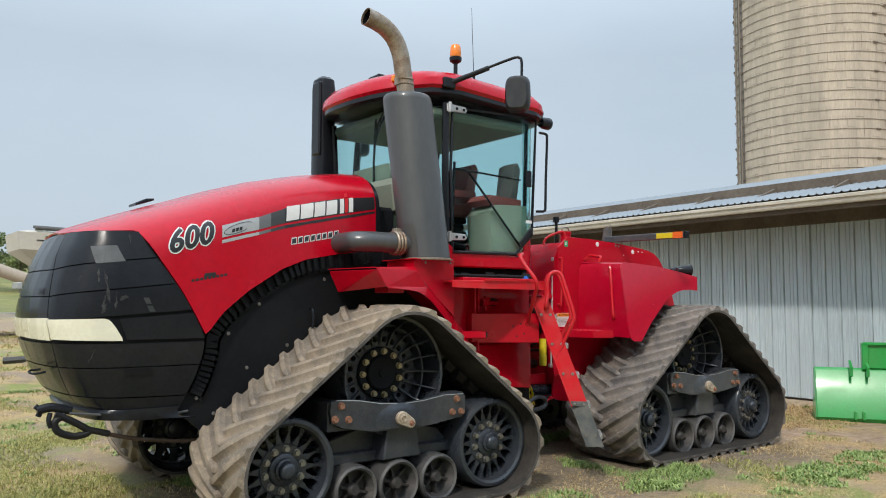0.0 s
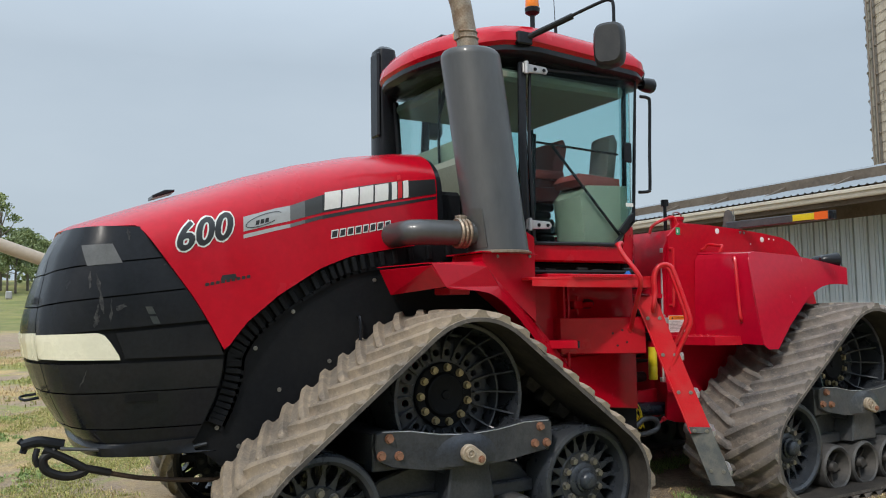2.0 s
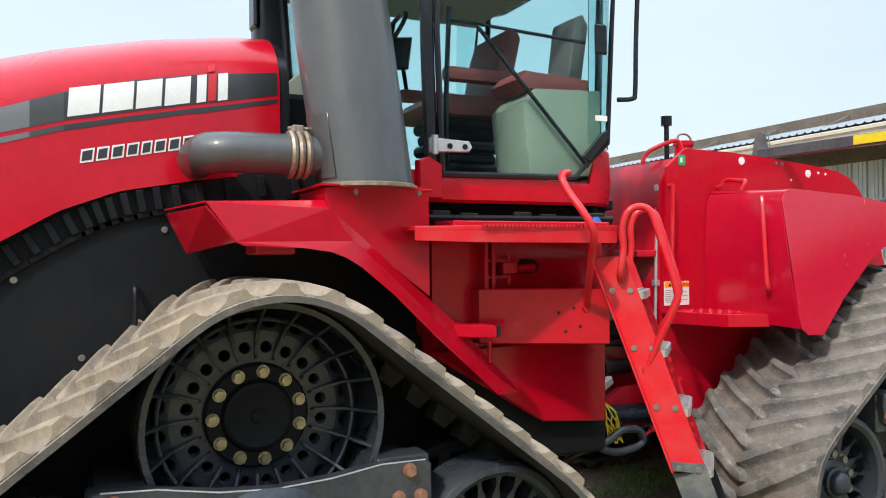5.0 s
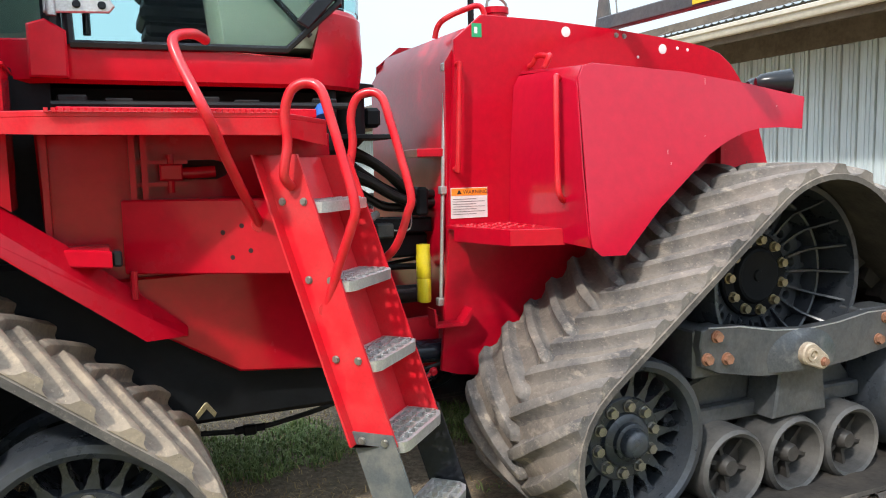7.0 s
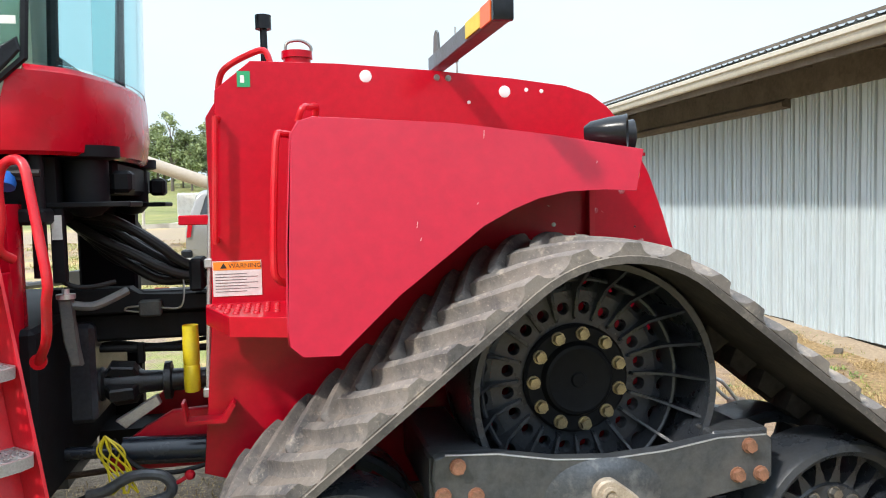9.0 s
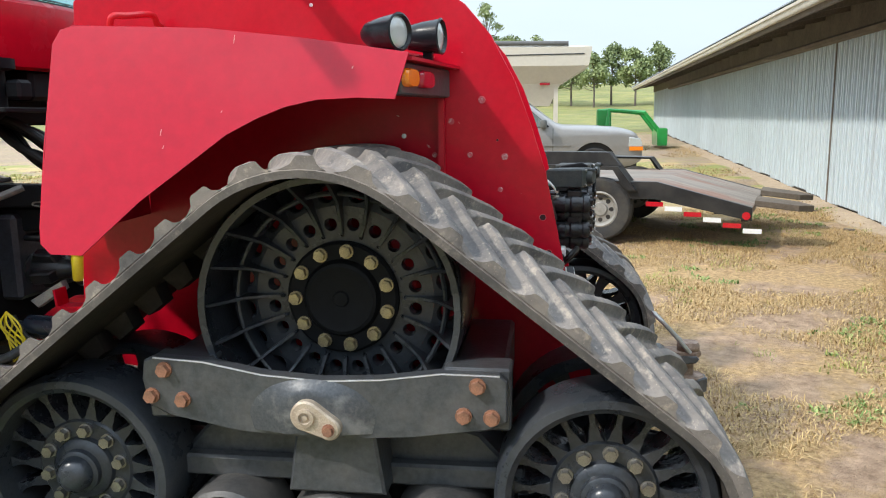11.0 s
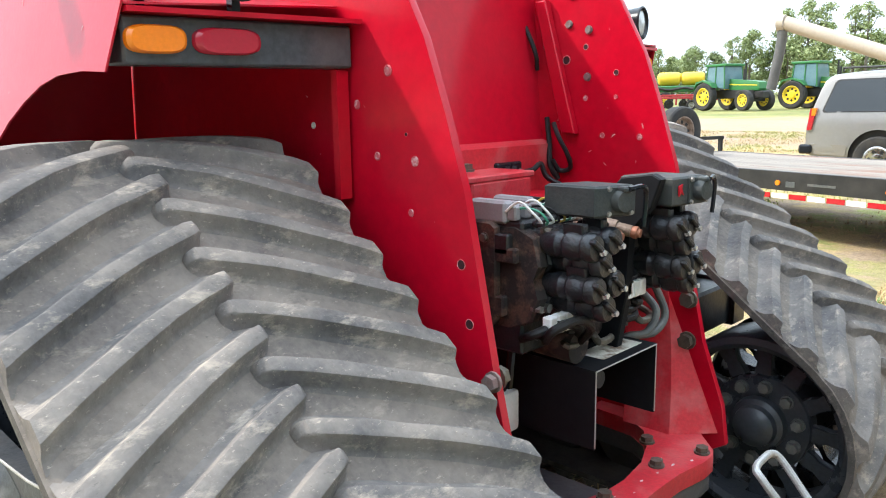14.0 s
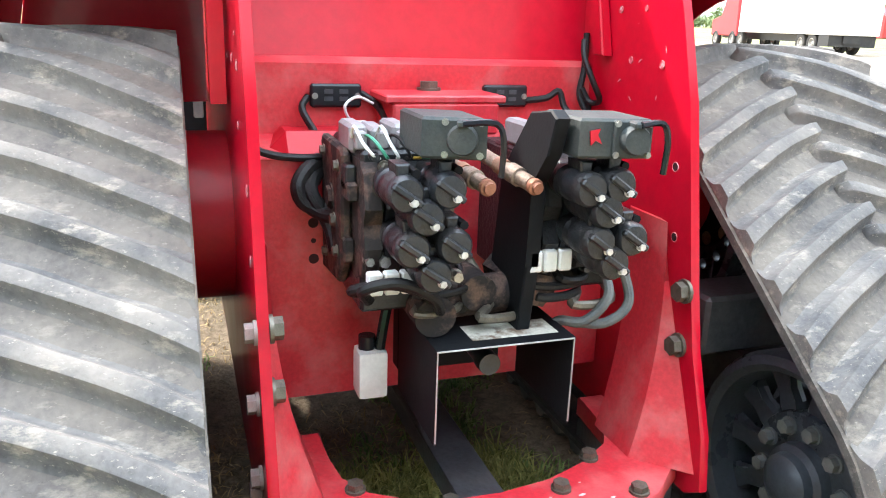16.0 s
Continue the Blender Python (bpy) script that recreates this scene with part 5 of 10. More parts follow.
for i in range(36):
    x = 0.90 + i * 0.0195
    box(bm, (x, -1.378, 1.80), (x + 0.011, -1.352, 1.812))
platform = part("platform", bm, M_RED_BRIGHT, tractor, "red cab step platform with a serrated edge")
bm = bmesh.new()
box(bm, (0.92, -1.05, 1.807), (1.80, -0.84, 1.84), bev=0.004)
part("tread_plate", bm, M_RED, platform)
# shade inside holes as a flat dark colour; nothing is recessed
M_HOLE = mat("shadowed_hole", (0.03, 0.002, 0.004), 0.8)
M_PUNCH = mat("pale_punched_edge", (0.60, 0.30, 0.30), 0.6, 0, (0.45, 0.08, 0.09), 0.6, 60, 0.2)
# flat pale discs paint the light that comes through the punched platform
bm = bmesh.new()
for r in range(5):
    for c in range(22):
        x = 0.93 + c * 0.032 + (r % 2) * 0.016
        lathe(bm, [(0, 0), (0.010, 0)], 8, Matrix.Translation((x, -1.30 + r * 0.03, 1.7838)) @ Matrix.Rotation(math.pi / 2, 4, "X"))
part("perforation", bm, M_PUNCH, platform, "rows of pale discs for light through punched holes")
bm = bmesh.new()
prism(bm, [(0.84, 1.76), (1.90, 1.76), (1.90, 1.24), (1.88, 0.82), (1.49, 0.84), (0.86, 1.22)], "y", -0.70, -0.86, 0.008)
stepbox = part("step_box", bm, M_RED, tractor, "red folded steel battery and step box")
bm = bmesh.new()
prism(bm, [(1.105, -0.945), (1.62, -1.275), (1.90, -0.90), (1.90, -0.86), (1.105, -0.86)], "z", 1.255, 1.52, 0.006)
part("box_front", bm, M_RED, stepbox, "red slanting front of the step box")
bm = bmesh.new()
prism(bm, [(0.86, 1.225), (1.89, 1.245), (1.89, 0.80), (1.50, 0.833)], "y", -0.86, -0.89, 0.008)
part("box_belly", bm, M_RED, stepbox, "red lower panel of the step box")
bm = bmesh.new()
cyl(bm, (1.13, -1.0, 1.17), (1.13, -1.0, 1.27), 0.012, 8)
part("hinge_pin", bm, M_RED, stepbox)
bm = bmesh.new()
for x in (0.86, 1.14, 1.18):
    box(bm, (x, -0.94, 1.25), (x + 0.02, -0.86, 1.76))
    part("box_post", bm, M_RED, stepbox)
    bm = bmesh.new()
box(bm, (1.16, -0.93, 1.565), (1.34, -0.87, 1.58))
box(bm, (1.16, -0.93, 1.645), (1.34, -0.87, 1.66))
cyl(bm, (1.28, -0.93, 1.54), (1.28, -0.93, 1.68), 0.012, 8)
prism(bm, [(1.24, 1.585), (1.32, 1.585), (1.32, 1.645), (1.24, 1.645)], "y", -0.95, -0.88, 0.006)
cyl(bm, (1.32, -0.90, 1.61), (1.44, -0.90, 1.615), 0.022, 12)
part("latch", bm, M_RED, stepbox, "red latch bracket")
bm = bmesh.new()
prism(bm, [(1.30, 1.588), (1.45, 1.585), (1.485, 1.60), (1.495, 1.622), (1.48, 1.648), (1.44, 1.66), (1.30, 1.658)], "y", -0.8615, -0.866)
part("slot", bm, M_HOLE, stepbox, "flat dark patch for a shaded slot")
for x, z in ((1.422, 1.403), (1.481, 1.426), (1.449, 1.315), (1.506, 1.339)):
    bm = bmesh.new()
    lathe(bm, [(0, -0.0012), (0.009, -0.0012)], 10, Matrix.Translation((x, -0.945 - 0.6408 * (x - 1.105), z)) @ Matrix.Rotation(radians(-32.65), 4, "Z"))
    part("bolt_hole", bm, M_HOLE, stepbox, "flat dark disc for a shaded bolt hole")
bm = bmesh.new()
prism(bm, [(0.86, -0.90), (0.90, -1.04), (1.06, -1.19), (1.06, -0.90)], "z", 1.305, 1.365, 0.006)
tread = part("side_step", bm, M_RED, stepbox, "small red side step")
bm = bmesh.new()
box(bm, (1.062, -1.18, 1.31), (1.092, -1.09, 1.362), bev=0.006)
part("bump_stop", bm, M_BLACK, stepbox)
bm = bmesh.new()
box(bm, (0.5, -0.82, 0.62), (1.95, 0.82, 1.3), bev=0.02)
# black block standing for the shaded void between platform and cab
box(bm, (0.88, -0.62, 1.72), (2.0, 0.62, 1.94))
belly = part("belly_guard", bm, M_PANEL, tractor, "flat black underside guard")
bm = bmesh.new()
prism(bm, [(1.328, 0.664), (1.337, 0.646), (1.371, 0.684), (1.400, 0.644), (1.410, 0.662), (1.376, 0.708), (1.366, 0.708)], "y", -0.826, -0.8205, 0.001)
part("chevron_clip", bm, M_ZINC, belly, "small tan chevron clip")
bm = bmesh.new()
for i in range(7):
    box(bm, (0.92 + i * 0.155, -0.82, 1.84), (1.02 + i * 0.155, -0.79, 1.90 - 0.01 * (i % 3)), bev=0.006)
cyl(bm, (0.9, -0.815, 1.865), (2.0, -0.815, 1.87), 0.014, 8)
part("harness", bm, M_HOSE, tractor, "black hoses under the cab")

# ---------------------------------------------------------------- ladder
ladder = part("ladder", bmesh.new(), M_RED_BRIGHT, tractor, "bright red ladder with cast aluminium steps")


def lad(r, w, z):
    """A point of the ladder: r across it, w outwards from the stringers' bolts, at a height. It leans out towards its foot."""
    d = 1.51 - z
    return (1.604 + 0.7071 * (r + w) + 0.235 * d, -1.321 + 0.7071 * (r - w) - 0.285 * d, z)


def lad_bar(name, plan, heights, material, label=""):
    """A straight bar of the ladder with a plan of (r, w) points."""
    bm = bmesh.new()
    vs = loft(bm, [[lad(r, w, z) for r, w in plan] for z in heights], closed=True)
    bm.faces.new(vs[0])
    bm.faces.new(list(reversed(vs[-1])))
    return part(name, bm, material, ladder, label)


lad_bar("stringer", [(-0.012, 0.115), (0.0, 0.115), (0.0, -0.028), (-0.055, -0.028), (-0.055, -0.036), (-0.012, -0.036)], (1.668, 1.2, 0.71), M_RED_BRIGHT)
lad_bar("stringer", [(0.380, 0.105), (0.391, 0.105), (0.391, -0.036), (0.380, -0.036)], (1.668, 1.2, 0.69), M_RED_BRIGHT)
bm = bmesh.new()
loft(bm, [[lad(r, w, z) for r, w in ((0.002, -0.02), (0.13, -0.024), (0.15, -0.036), (0.225, -0.036), (0.245, -0.024), (0.378, -0.02))] for z in (1.66, 1.2, 0.71)])
solid(part("riser_panel", bm, M_RED_BRIGHT, ladder, "red back panel of the ladder"), 0.004)
for z in (1.507, 1.245, 0.983, 0.721, 0.455):
    bm = bmesh.new()
    A = Vector(lad(0.003, -0.012, z))
    L, depth = 0.374, 0.155
    m = Matrix(((0.7071, 0.7071, 0, A.x), (0.7071, -0.7071, 0, A.y), (0, 0, 1, z), (0, 0, 0, 1)))

    def at(a, b, h=0.0):
        return m @ Vector((a, b, h))
    outline = [(0, 0), (0, depth - 0.03), (0.012, depth - 0.01), (0.035, depth), (L - 0.06, depth), (L - 0.02, depth - 0.014), (L, depth - 0.045), (L, 0)]
    inner = [(0.013, 0.013), (0.013, depth - 0.034), (0.022, depth - 0.02), (0.04, depth - 0.013), (L - 0.063, depth - 0.013), (L - 0.03, depth - 0.024), (L - 0.013, depth - 0.05), (L - 0.013, 0.013)]
    rings = [[at(*p, 0.0) for p in outline], [at(*p, 0.0) for p in inner], [at(*p, -0.03) for p in inner], [at(*p, -0.036) for p in outline]]
    loft(bm, rings + rings[:1], closed=True)
    for k in range(1, 4):
        b0 = depth * k / 4
        box(bm, (0.01, b0 - 0.004, -0.026), (L - 0.01, b0 + 0.004, 0.0), m)
        for i in range(22):
            box(bm, (0.02 + i * (L - 0.04) / 22, b0 - 0.004, 0.0), (0.02 + (i + 0.55) * (L - 0.04) / 22, b0 + 0.004, 0.005), m)
    for k in range(1, 7):
        box(bm, (L * k / 7 - 0.004, 0.01, -0.026), (L * k / 7 + 0.004, depth - 0.01, -0.001), m)
    part("step", bm, M_ALU, ladder, "cast aluminium ladder step with an open grid")
lad_bar("toe_plate", [(-0.021, 0.118), (-0.013, 0.118), (-0.013, -0.036), (-0.021, -0.036)], (0.75, 0.55, 0.36), M_GREYBOX, "worn grey rubber ladder end")
lad_bar("toe_plate", [(0.392, 0.112), (0.400, 0.112), (0.400, -0.036), (0.392, -0.036)], (0.74, 0.5, 0.34), M_BLACK, "black rubber ladder end")
for w in (0.0, 0.082):
    bolts("ladder_bolt", M_BOLT, ladder, "steel ladder bolt", [lad(-0.013 if z > 0.73 else -0.022, w, z) for z in (1.51, 1.249, 0.987, 0.725, 0.455)], (-0.7071, -0.7071, 0), 0.011, 0.009)
RAIL = [(1.62, -1.36, 1.56), (1.588, -1.40, 1.60), (1.602, -1.405, 1.70), (1.598, -1.405, 1.80), (1.618, -1.42, 1.87), (1.662, -1.443, 1.893), (1.70, -1.475, 1.87), (1.722, -1.50, 1.78), (1.748, -1.53, 1.65), (1.775, -1.56, 1.50), (1.765, -1.545, 1.43), (1.735, -1.49, 1.30), (1.705, -1.43, 1.15)]
for pts in ([(1.38, -1.27, 2.04), (1.33, -1.369, 2.042), (1.268, -1.41, 2.02), (1.275, -1.45, 1.95), (1.333, -1.54, 1.79), (1.40, -1.44, 1.66), (1.47, -1.32, 1.54), (1.536, -1.215, 1.433)],
            RAIL, [(x + 0.335, y + 0.355, z + 0.01) for x, y, z in RAIL[:-2]] + [(2.075, -1.12, 1.31), (2.02, -1.02, 1.22)]):
    bm = bmesh.new()
    tube(bm, curve(pts, 5), 0.0165, 12)
    lathe(bm, [(0, 0.012), (0.026, 0.012), (0.028, 0), (0.028, -0.01), (0, -0.01)], 14, Matrix.Translation(pts[-1]))
    part("handrail", bm, M_RED_BRIGHT, tractor, "bright red tubular handrail")

# ---------------------------------------------------------------- cab
cab = part("cab", bmesh.new(), M_RED, tractor, "glazed operator cab with a red roof")
CX0, CX1, CW = 0.42, 2.04, 0.86


def cab_ring(z, w=0.0, rear=CX1):
    """Plan of the cab at a height, near front pillar round the back to the far one."""
    lean = 0.05 * (z - 2.1)
    r = 0.20
    pts = [(0.60 - lean, -CW + 0.10 - w)]
    pts += [(0.86, -CW - w)]
    for i in range(7):
        a = math.pi / 2 * i / 6
        y = -CW + r - (r + w) * math.cos(a)
        pts.append((rear - r + (r + w) * math.sin(a) + lean * 0.4 + 0.19 * math.sin(a) * (1 - (y / CW) ** 2), y))
    pts += [(rear + w + lean * 0.4 + 0.19 * (1 - (y / CW) ** 2), y) for y in (-0.5, -0.33, -0.16, -0.02)]
    half = pts
    return half + [(x, -y) for x, y in reversed(half)]


bm = bmesh.new()
rows = []
for z, w, re in ((1.935, -0.02, CX1 - 0.01), (1.95, 0.0, CX1), (2.07, 0.005, CX1 + 0.01), (2.25, 0.0, CX1 + 0.005), (2.275, -0.02, CX1)):
    rows.append([(x, y, z) for x, y in cab_ring(z, w, re)])
rows[-1] = [(x, y, z if x > 1.9 else (2.06 if x > 0.9 else 2.10)) for x, y, z in rows[-1]]
rows[-2] = [(x, y, z if x > 1.9 else (2.05 if x > 0.9 else 2.09)) for x, y, z in rows[-2]]
rows[-3] = [(x, y, z if x > 1.9 else 2.02) for x, y, z in rows[-3]]
vs = loft(bm, rows)
part("cab_base", bm, M_RED, cab, "red cab base with a rounded rear corner")
bm = bmesh.new()
vs = [bm.verts.new((x, y, 1.96)) for x, y in cab_ring(1.96, -0.03)]
bm.faces.new(vs)
vs = [bm.verts.new((x, y, 2.06)) for x, y in cab_ring(2.06, -0.03)]
bm.faces.new(vs)
part("cab_floor", bm, M_PANEL, cab)
bm = bmesh.new()
prism(bm, [(0.80, 1.95), (0.93, 1.95), (0.93, 2.12), (0.86, 2.16), (0.80, 2.14)], "y", -0.90, -0.84, 0.008)
part("door_post_base", bm, M_RED, cab)
# glass: door, rear, far side, windscreen
DOOR = [(0.94, 2.075), (1.74, 2.085), (1.965, 2.285), (2.00, 2.9), (2.06, 3.51), (0.955, 3.46), (0.915, 2.8)]
for side in (-1, 1):
    bm = bmesh.new()
    bm.faces.new([bm.verts.new((x, side * (CW + 0.012 - 0.05 * max(0, z - 3.0)), z)) for x, z in DOOR])
    g = solid(part("door_glass", bm, M_GLASS, cab, "green-tinted door glass"), 0.006)
    g.visible_shadow = False
    bm = bmesh.new()
    rim = [Vector((x, side * (CW + 0.014 - 0.05 * max(0, z - 3.0)), z)) for x, z in DOOR]
    tube(bm, rim + rim[:1], 0.016, 6, False)
    part("door_frame", bm, M_BLACK, cab, "black door frame")
    bm = bmesh.new()
    tube(bm, [(0.885, side * 0.855, 2.10), (0.87, side * 0.85, 2.8), (0.90, side * 0.82, 3.5)], 0.035, 10)
    tube(bm, [(0.60, side * 0.685, 2.10), (0.55, side * 0.68, 2.8), (0.50, side * 0.66, 3.48)], 0.03, 10)
    part("pillar", bm, M_BLACK, cab, "black cab pillar")
    bm = bmesh.new()
    loft(bm, [[(0.60, side * 0.695, 2.12), (0.55, side * 0.685, 2.8), (0.50, side * 0.665, 3.46)], [(0.87, side * 0.86, 2.12), (0.855, side * 0.855, 2.8), (0.885, side * 0.82, 3.46)]])
    g = solid(part("corner_glass", bm, M_GLASS, cab), 0.006)
    g.visible_shadow = False
bm = bmesh.new()
loft(bm, [[(f - 0.06 * (1 - (y / 0.69) ** 2), y, z) for y in (-0.685, -0.46, -0.23, 0, 0.23, 0.46, 0.685)] for z, f in ((2.45, 0.575), (3.0, 0.535), (3.47, 0.50))])
g = solid(part("windscreen", bm, M_GLASS, cab, "tinted curved windscreen"), 0.006)
g.visible_shadow = False
bm = bmesh.new()
rows = []
for z in (2.28, 2.9, 3.5):
    rows.append([(x + 0.004, y, z) for x, y in cab_ring(z, -0.006)[2:-2]])
loft(bm, rows)
g = solid(part("rear_glass", bm, M_GLASS, cab, "curved rear window"), 0.006)
g.visible_shadow = False
bm = bmesh.new()
for y in (-0.70, 0.70):
    tube(bm, [(2.02, y, 2.27), (2.06, y, 3.5)], 0.022, 8)
box(bm, (1.9, -0.6, 2.27), (2.03, 0.6, 2.34), bev=0.01)
part("rear_post", bm, M_BLACK, cab)
# roof


def roof_ring(w, x0, x1, n=14, r=0.42):
    r, x0 = min(w - 0.06, 0.84), x0 + 0.08
    pts = []
    for cx, cy, a0 in ((x0 + r, -w + r, math.pi), (x1 - 0.22, -w + 0.22, 1.5 * math.pi), (x1 - 0.22, w - 0.22, 0.0), (x0 + r, w - r, 0.5 * math.pi)):
        rr = r if cx < 1.2 else 0.22
        for i in range(n):
            a = a0 + math.pi / 2 * i / (n - 1)
            pts.append((cx + rr * math.cos(a), cy + rr * math.sin(a)))
    return pts


def crown(x):
    return lerp([(0.0, -0.11), (0.3, -0.045), (0.7, 0.015), (1.0, 0.025), (1.5, 0.0), (2.0, -0.03), (2.3, -0.07)], x)


bm = bmesh.new()
rows = []
for w, x0, x1, z in ((0.90, 0.10, 2.20, 3.60), (0.925, 0.08, 2.22, 3.63), (0.92, 0.09, 2.21, 3.70), (0.87, 0.15, 2.16, 3.765), (0.76, 0.27, 2.05, 3.80), (0.45, 0.6, 1.75, 3.825)):
    rows.append([(x, y, z + crown(x)) for x, y in roof_ring(w, x0, x1)])
vs = loft(bm, rows, closed=True)
bm.faces.new(vs[-1])
roof = part("roof", bm, M_RED, cab, "red domed cab roof")
bm = bmesh.new()
rows = []
for w, x0, x1, z in ((0.78, 0.26, 2.08, 3.50), (0.86, 0.14, 2.19, 3.52), (0.905, 0.095, 2.225, 3.56), (0.90, 0.10, 2.20, 3.61)):
    rows.append([(x, y, z + crown(x)) for x, y in roof_ring(w, x0, x1)])
vs = loft(bm, rows, closed=True)
bm.faces.new(vs[0])
part("roof_trim", bm, M_BLACK, cab, "black roof underside trim")
for side in (-1, 1):
    bm = bmesh.new()
    mk = Matrix.Translation((0.40, side * 0.69, 3.655)) @ Matrix.Rotation(radians(-45 * side), 4, "Z")
    box(bm, (-0.09, -0.02, -0.03), (0.09, 0.02, 0.03), mk, 0.008)
    part("roof_marker", bm, M_AMBER, cab, "amber roof marker lamp")
for lx, ly, lz in ((2.20, -0.70, 3.62), (2.24, -0.80, 3.50), (2.24, 0.75, 3.6)):
    bm = bmesh.new()
    lathe(bm, [(0, -0.07), (0.05, -0.065), (0.062, -0.02), (0.066, 0.05), (0.06, 0.06), (0, 0.06)], 18, Matrix.Translation((lx, ly, lz)) @ Matrix.Rotation(-math.pi / 2, 4, "Z"))
    box(bm, (lx - 0.12, ly - 0.02, lz - 0.02), (lx, ly + 0.02, lz + 0.02))
    part("work_lamp", bm, M_BLACK, cab, "black rear work lamp")
bm = bmesh.new()
tube(bm, curve([(2.10, -0.86, 2.95 + 0.42), (2.17, -0.88, 3.36), (2.19, -0.88, 3.30), (2.17, -0.88, 2.9), (2.16, -0.88, 2.60), (2.14, -0.88, 2.55), (2.05, -0.86, 2.54)], 5), 0.014, 10)
part("grab_rail", bm, M_BLACK, cab, "black vertical grab rail")
for z in (2.215, 3.44):
    bm = bmesh.new()
    prism(bm, [(0.86, z - 0.035), (1.08, z - 0.025), (1.10, z), (1.08, z + 0.03), (0.86, z + 0.04)], "y", -0.90, -0.88, 0.005)
    cyl(bm, (0.885, -0.905, z - 0.045), (0.885, -0.905, z + 0.05), 0.018, 12)
    part("hinge", bm, M_ALU, cab, "bright metal door hinge")
bm = bmesh.new()
for z in (2.215, 3.44):
    for x in (0.97, 1.055):
        bm = bmesh.new()
        hexbolt(bm, (x, -0.902, z), (0, -1, 0), 0.012, 0.01)
        part("hinge_bolt", bm, M_BLACK, cab)
bm = bmesh.new()
prism(bm, [(1.78, 2.20), (1.83, 2.17), (1.96, 2.31), (1.95, 2.36), (1.90, 2.33)], "y", -0.90, -0.88, 0.006)
part("door_latch", bm, M_BLACK, cab, "black door latch")
bm = bmesh.new()
box(bm, (1.88, -0.89, 2.78), (1.965, -0.87, 2.95), bev=0.01)
part("door_latch", bm, M_BLACK, cab, "black door latch")
bm = bmesh.new()
box(bm, (1.87, -0.895, 2.405), (1.95, -0.892, 2.435))
part("door_sticker", bm, M_WHITE, cab)
# beacon, mirror, antenna, wiper, intake stack
bm = bmesh.new()
lathe(bm, [(0, -0.08), (0.02, -0.08), (0.02, 0.05), (0.058, 0.075), (0.062, 0.11), (0.058, 0.115), (0, 0.115)], 24, Matrix.Translation((1.03, -0.80, 3.86)) @ Matrix.Rotation(math.pi / 2, 4, "X"))
beacon = part("beacon", bm, M_BLACK, cab, "amber rotating beacon on a black stalk")
bm = bmesh.new()
lathe(bm, [(0.052, 0.115), (0.056, 0.13), (0.052, 0.215), (0.042, 0.235), (0, 0.24)], 24, Matrix.Translation((1.03, -0.80, 3.86)) @ Matrix.Rotation(math.pi / 2, 4, "X"))
part("beacon_lens", bm, M_AMBER, beacon, "amber beacon lens")
for side in (-1, 1):
    bm = bmesh.new()
    rows = []
    for t, s in ((0.0, 0.80), (0.02, 0.93), (0.08, 1.0), (0.13, 0.92), (0.155, 0.7)):
        ring = []
        for k in range(20):
            a = 2 * math.pi * k / 20
            c, q = math.cos(a), math.sin(a)
            ring.append((t, 0.12 * s * math.copysign(abs(c) ** 0.55, c), 0.175 * s * math.copysign(abs(q) ** 0.55, q)))
        rows.append(ring)
    mm = Matrix.Translation((1.24, side * 1.45, 3.53)) @ Matrix.Rotation(radians(35 * -side), 4, "Z")
    vs = loft(bm, [[mm @ Vector(p) for p in r] for r in rows], closed=True)
    bm.faces.new(vs[0])
    bm.faces.new(vs[-1])
    mirror = part("mirror", bm, M_MIRRORBK, cab, "black mirror housing on a long arm")
    bm = bmesh.new()
    tube(bm, curve([(0.86, side * 0.86, 3.66), (0.93, side * 0.95, 3.70), (1.12, side * 1.18, 3.80), (1.26, side * 1.38, 3.87), (1.30, side * 1.43, 3.87), (1.31, side * 1.45, 3.83), (1.31, side * 1.45, 3.68)], 5), 0.013, 10)
    tube(bm, [(0.90, side * 0.91, 3.68), (1.13, side * 1.19, 3.80)], 0.024, 10)
    box(bm, (0.80, side * 0.84, 3.62), (0.94, side * 0.93, 3.72), bev=0.01)
    part("mirror_arm", bm, M_BLACK, mirror, "black mirror arm")
bm = bmesh.new()
cyl(bm, (1.26, -0.80, 3.80), (1.24, -0.79, 4.52), 0.004, 6, 0.002)
cyl(bm, (1.26, -0.80, 3.76), (1.26, -0.80, 3.87), 0.014, 10)
part("antenna", bm, M_BLACK, cab, "thin whip antenna")
bm = bmesh.new()
box(bm, (0.46, -0.3, 3.79), (0.60, -0.1, 3.83), bev=0.01)
part("receiver", bm, M_BLACK, cab)
bm = bmesh.new()
tube(bm, [(0.50, -0.45, 3.48), (0.50, -0.28, 3.33), (0.505, -0.18, 3.18)], 0.012, 8)
tube(bm, [(0.50, -0.38, 3.48), (0.50, -0.23, 3.33), (0.505, -0.18, 3.20)], 0.010, 8)
tube(bm, [(0.50, -0.20, 3.40), (0.52, -0.13, 2.95), (0.53, -0.12, 2.75)], 0.012, 8)
part("wiper", bm, M_BLACK, cab, "black windscreen wiper arms")
bm = bmesh.new()
rows = []
for z, s in ((2.55, 1.0), (3.05, 1.0), (3.83, 1.0), (3.92, 0.9), (3.95, 0.6)):
    rows.append([(0.49 + s * 0.10 * math.copysign(abs(math.cos(a)) ** 0.6, math.cos(a)), 0.74 + s * 0.12 * math.copysign(abs(math.sin(a)) ** 0.6, math.sin(a)), z) for a in (2 * math.pi * k / 20 for k in range(20))])
vs = loft(bm, rows, closed=True)
bm.faces.new(vs[-1])
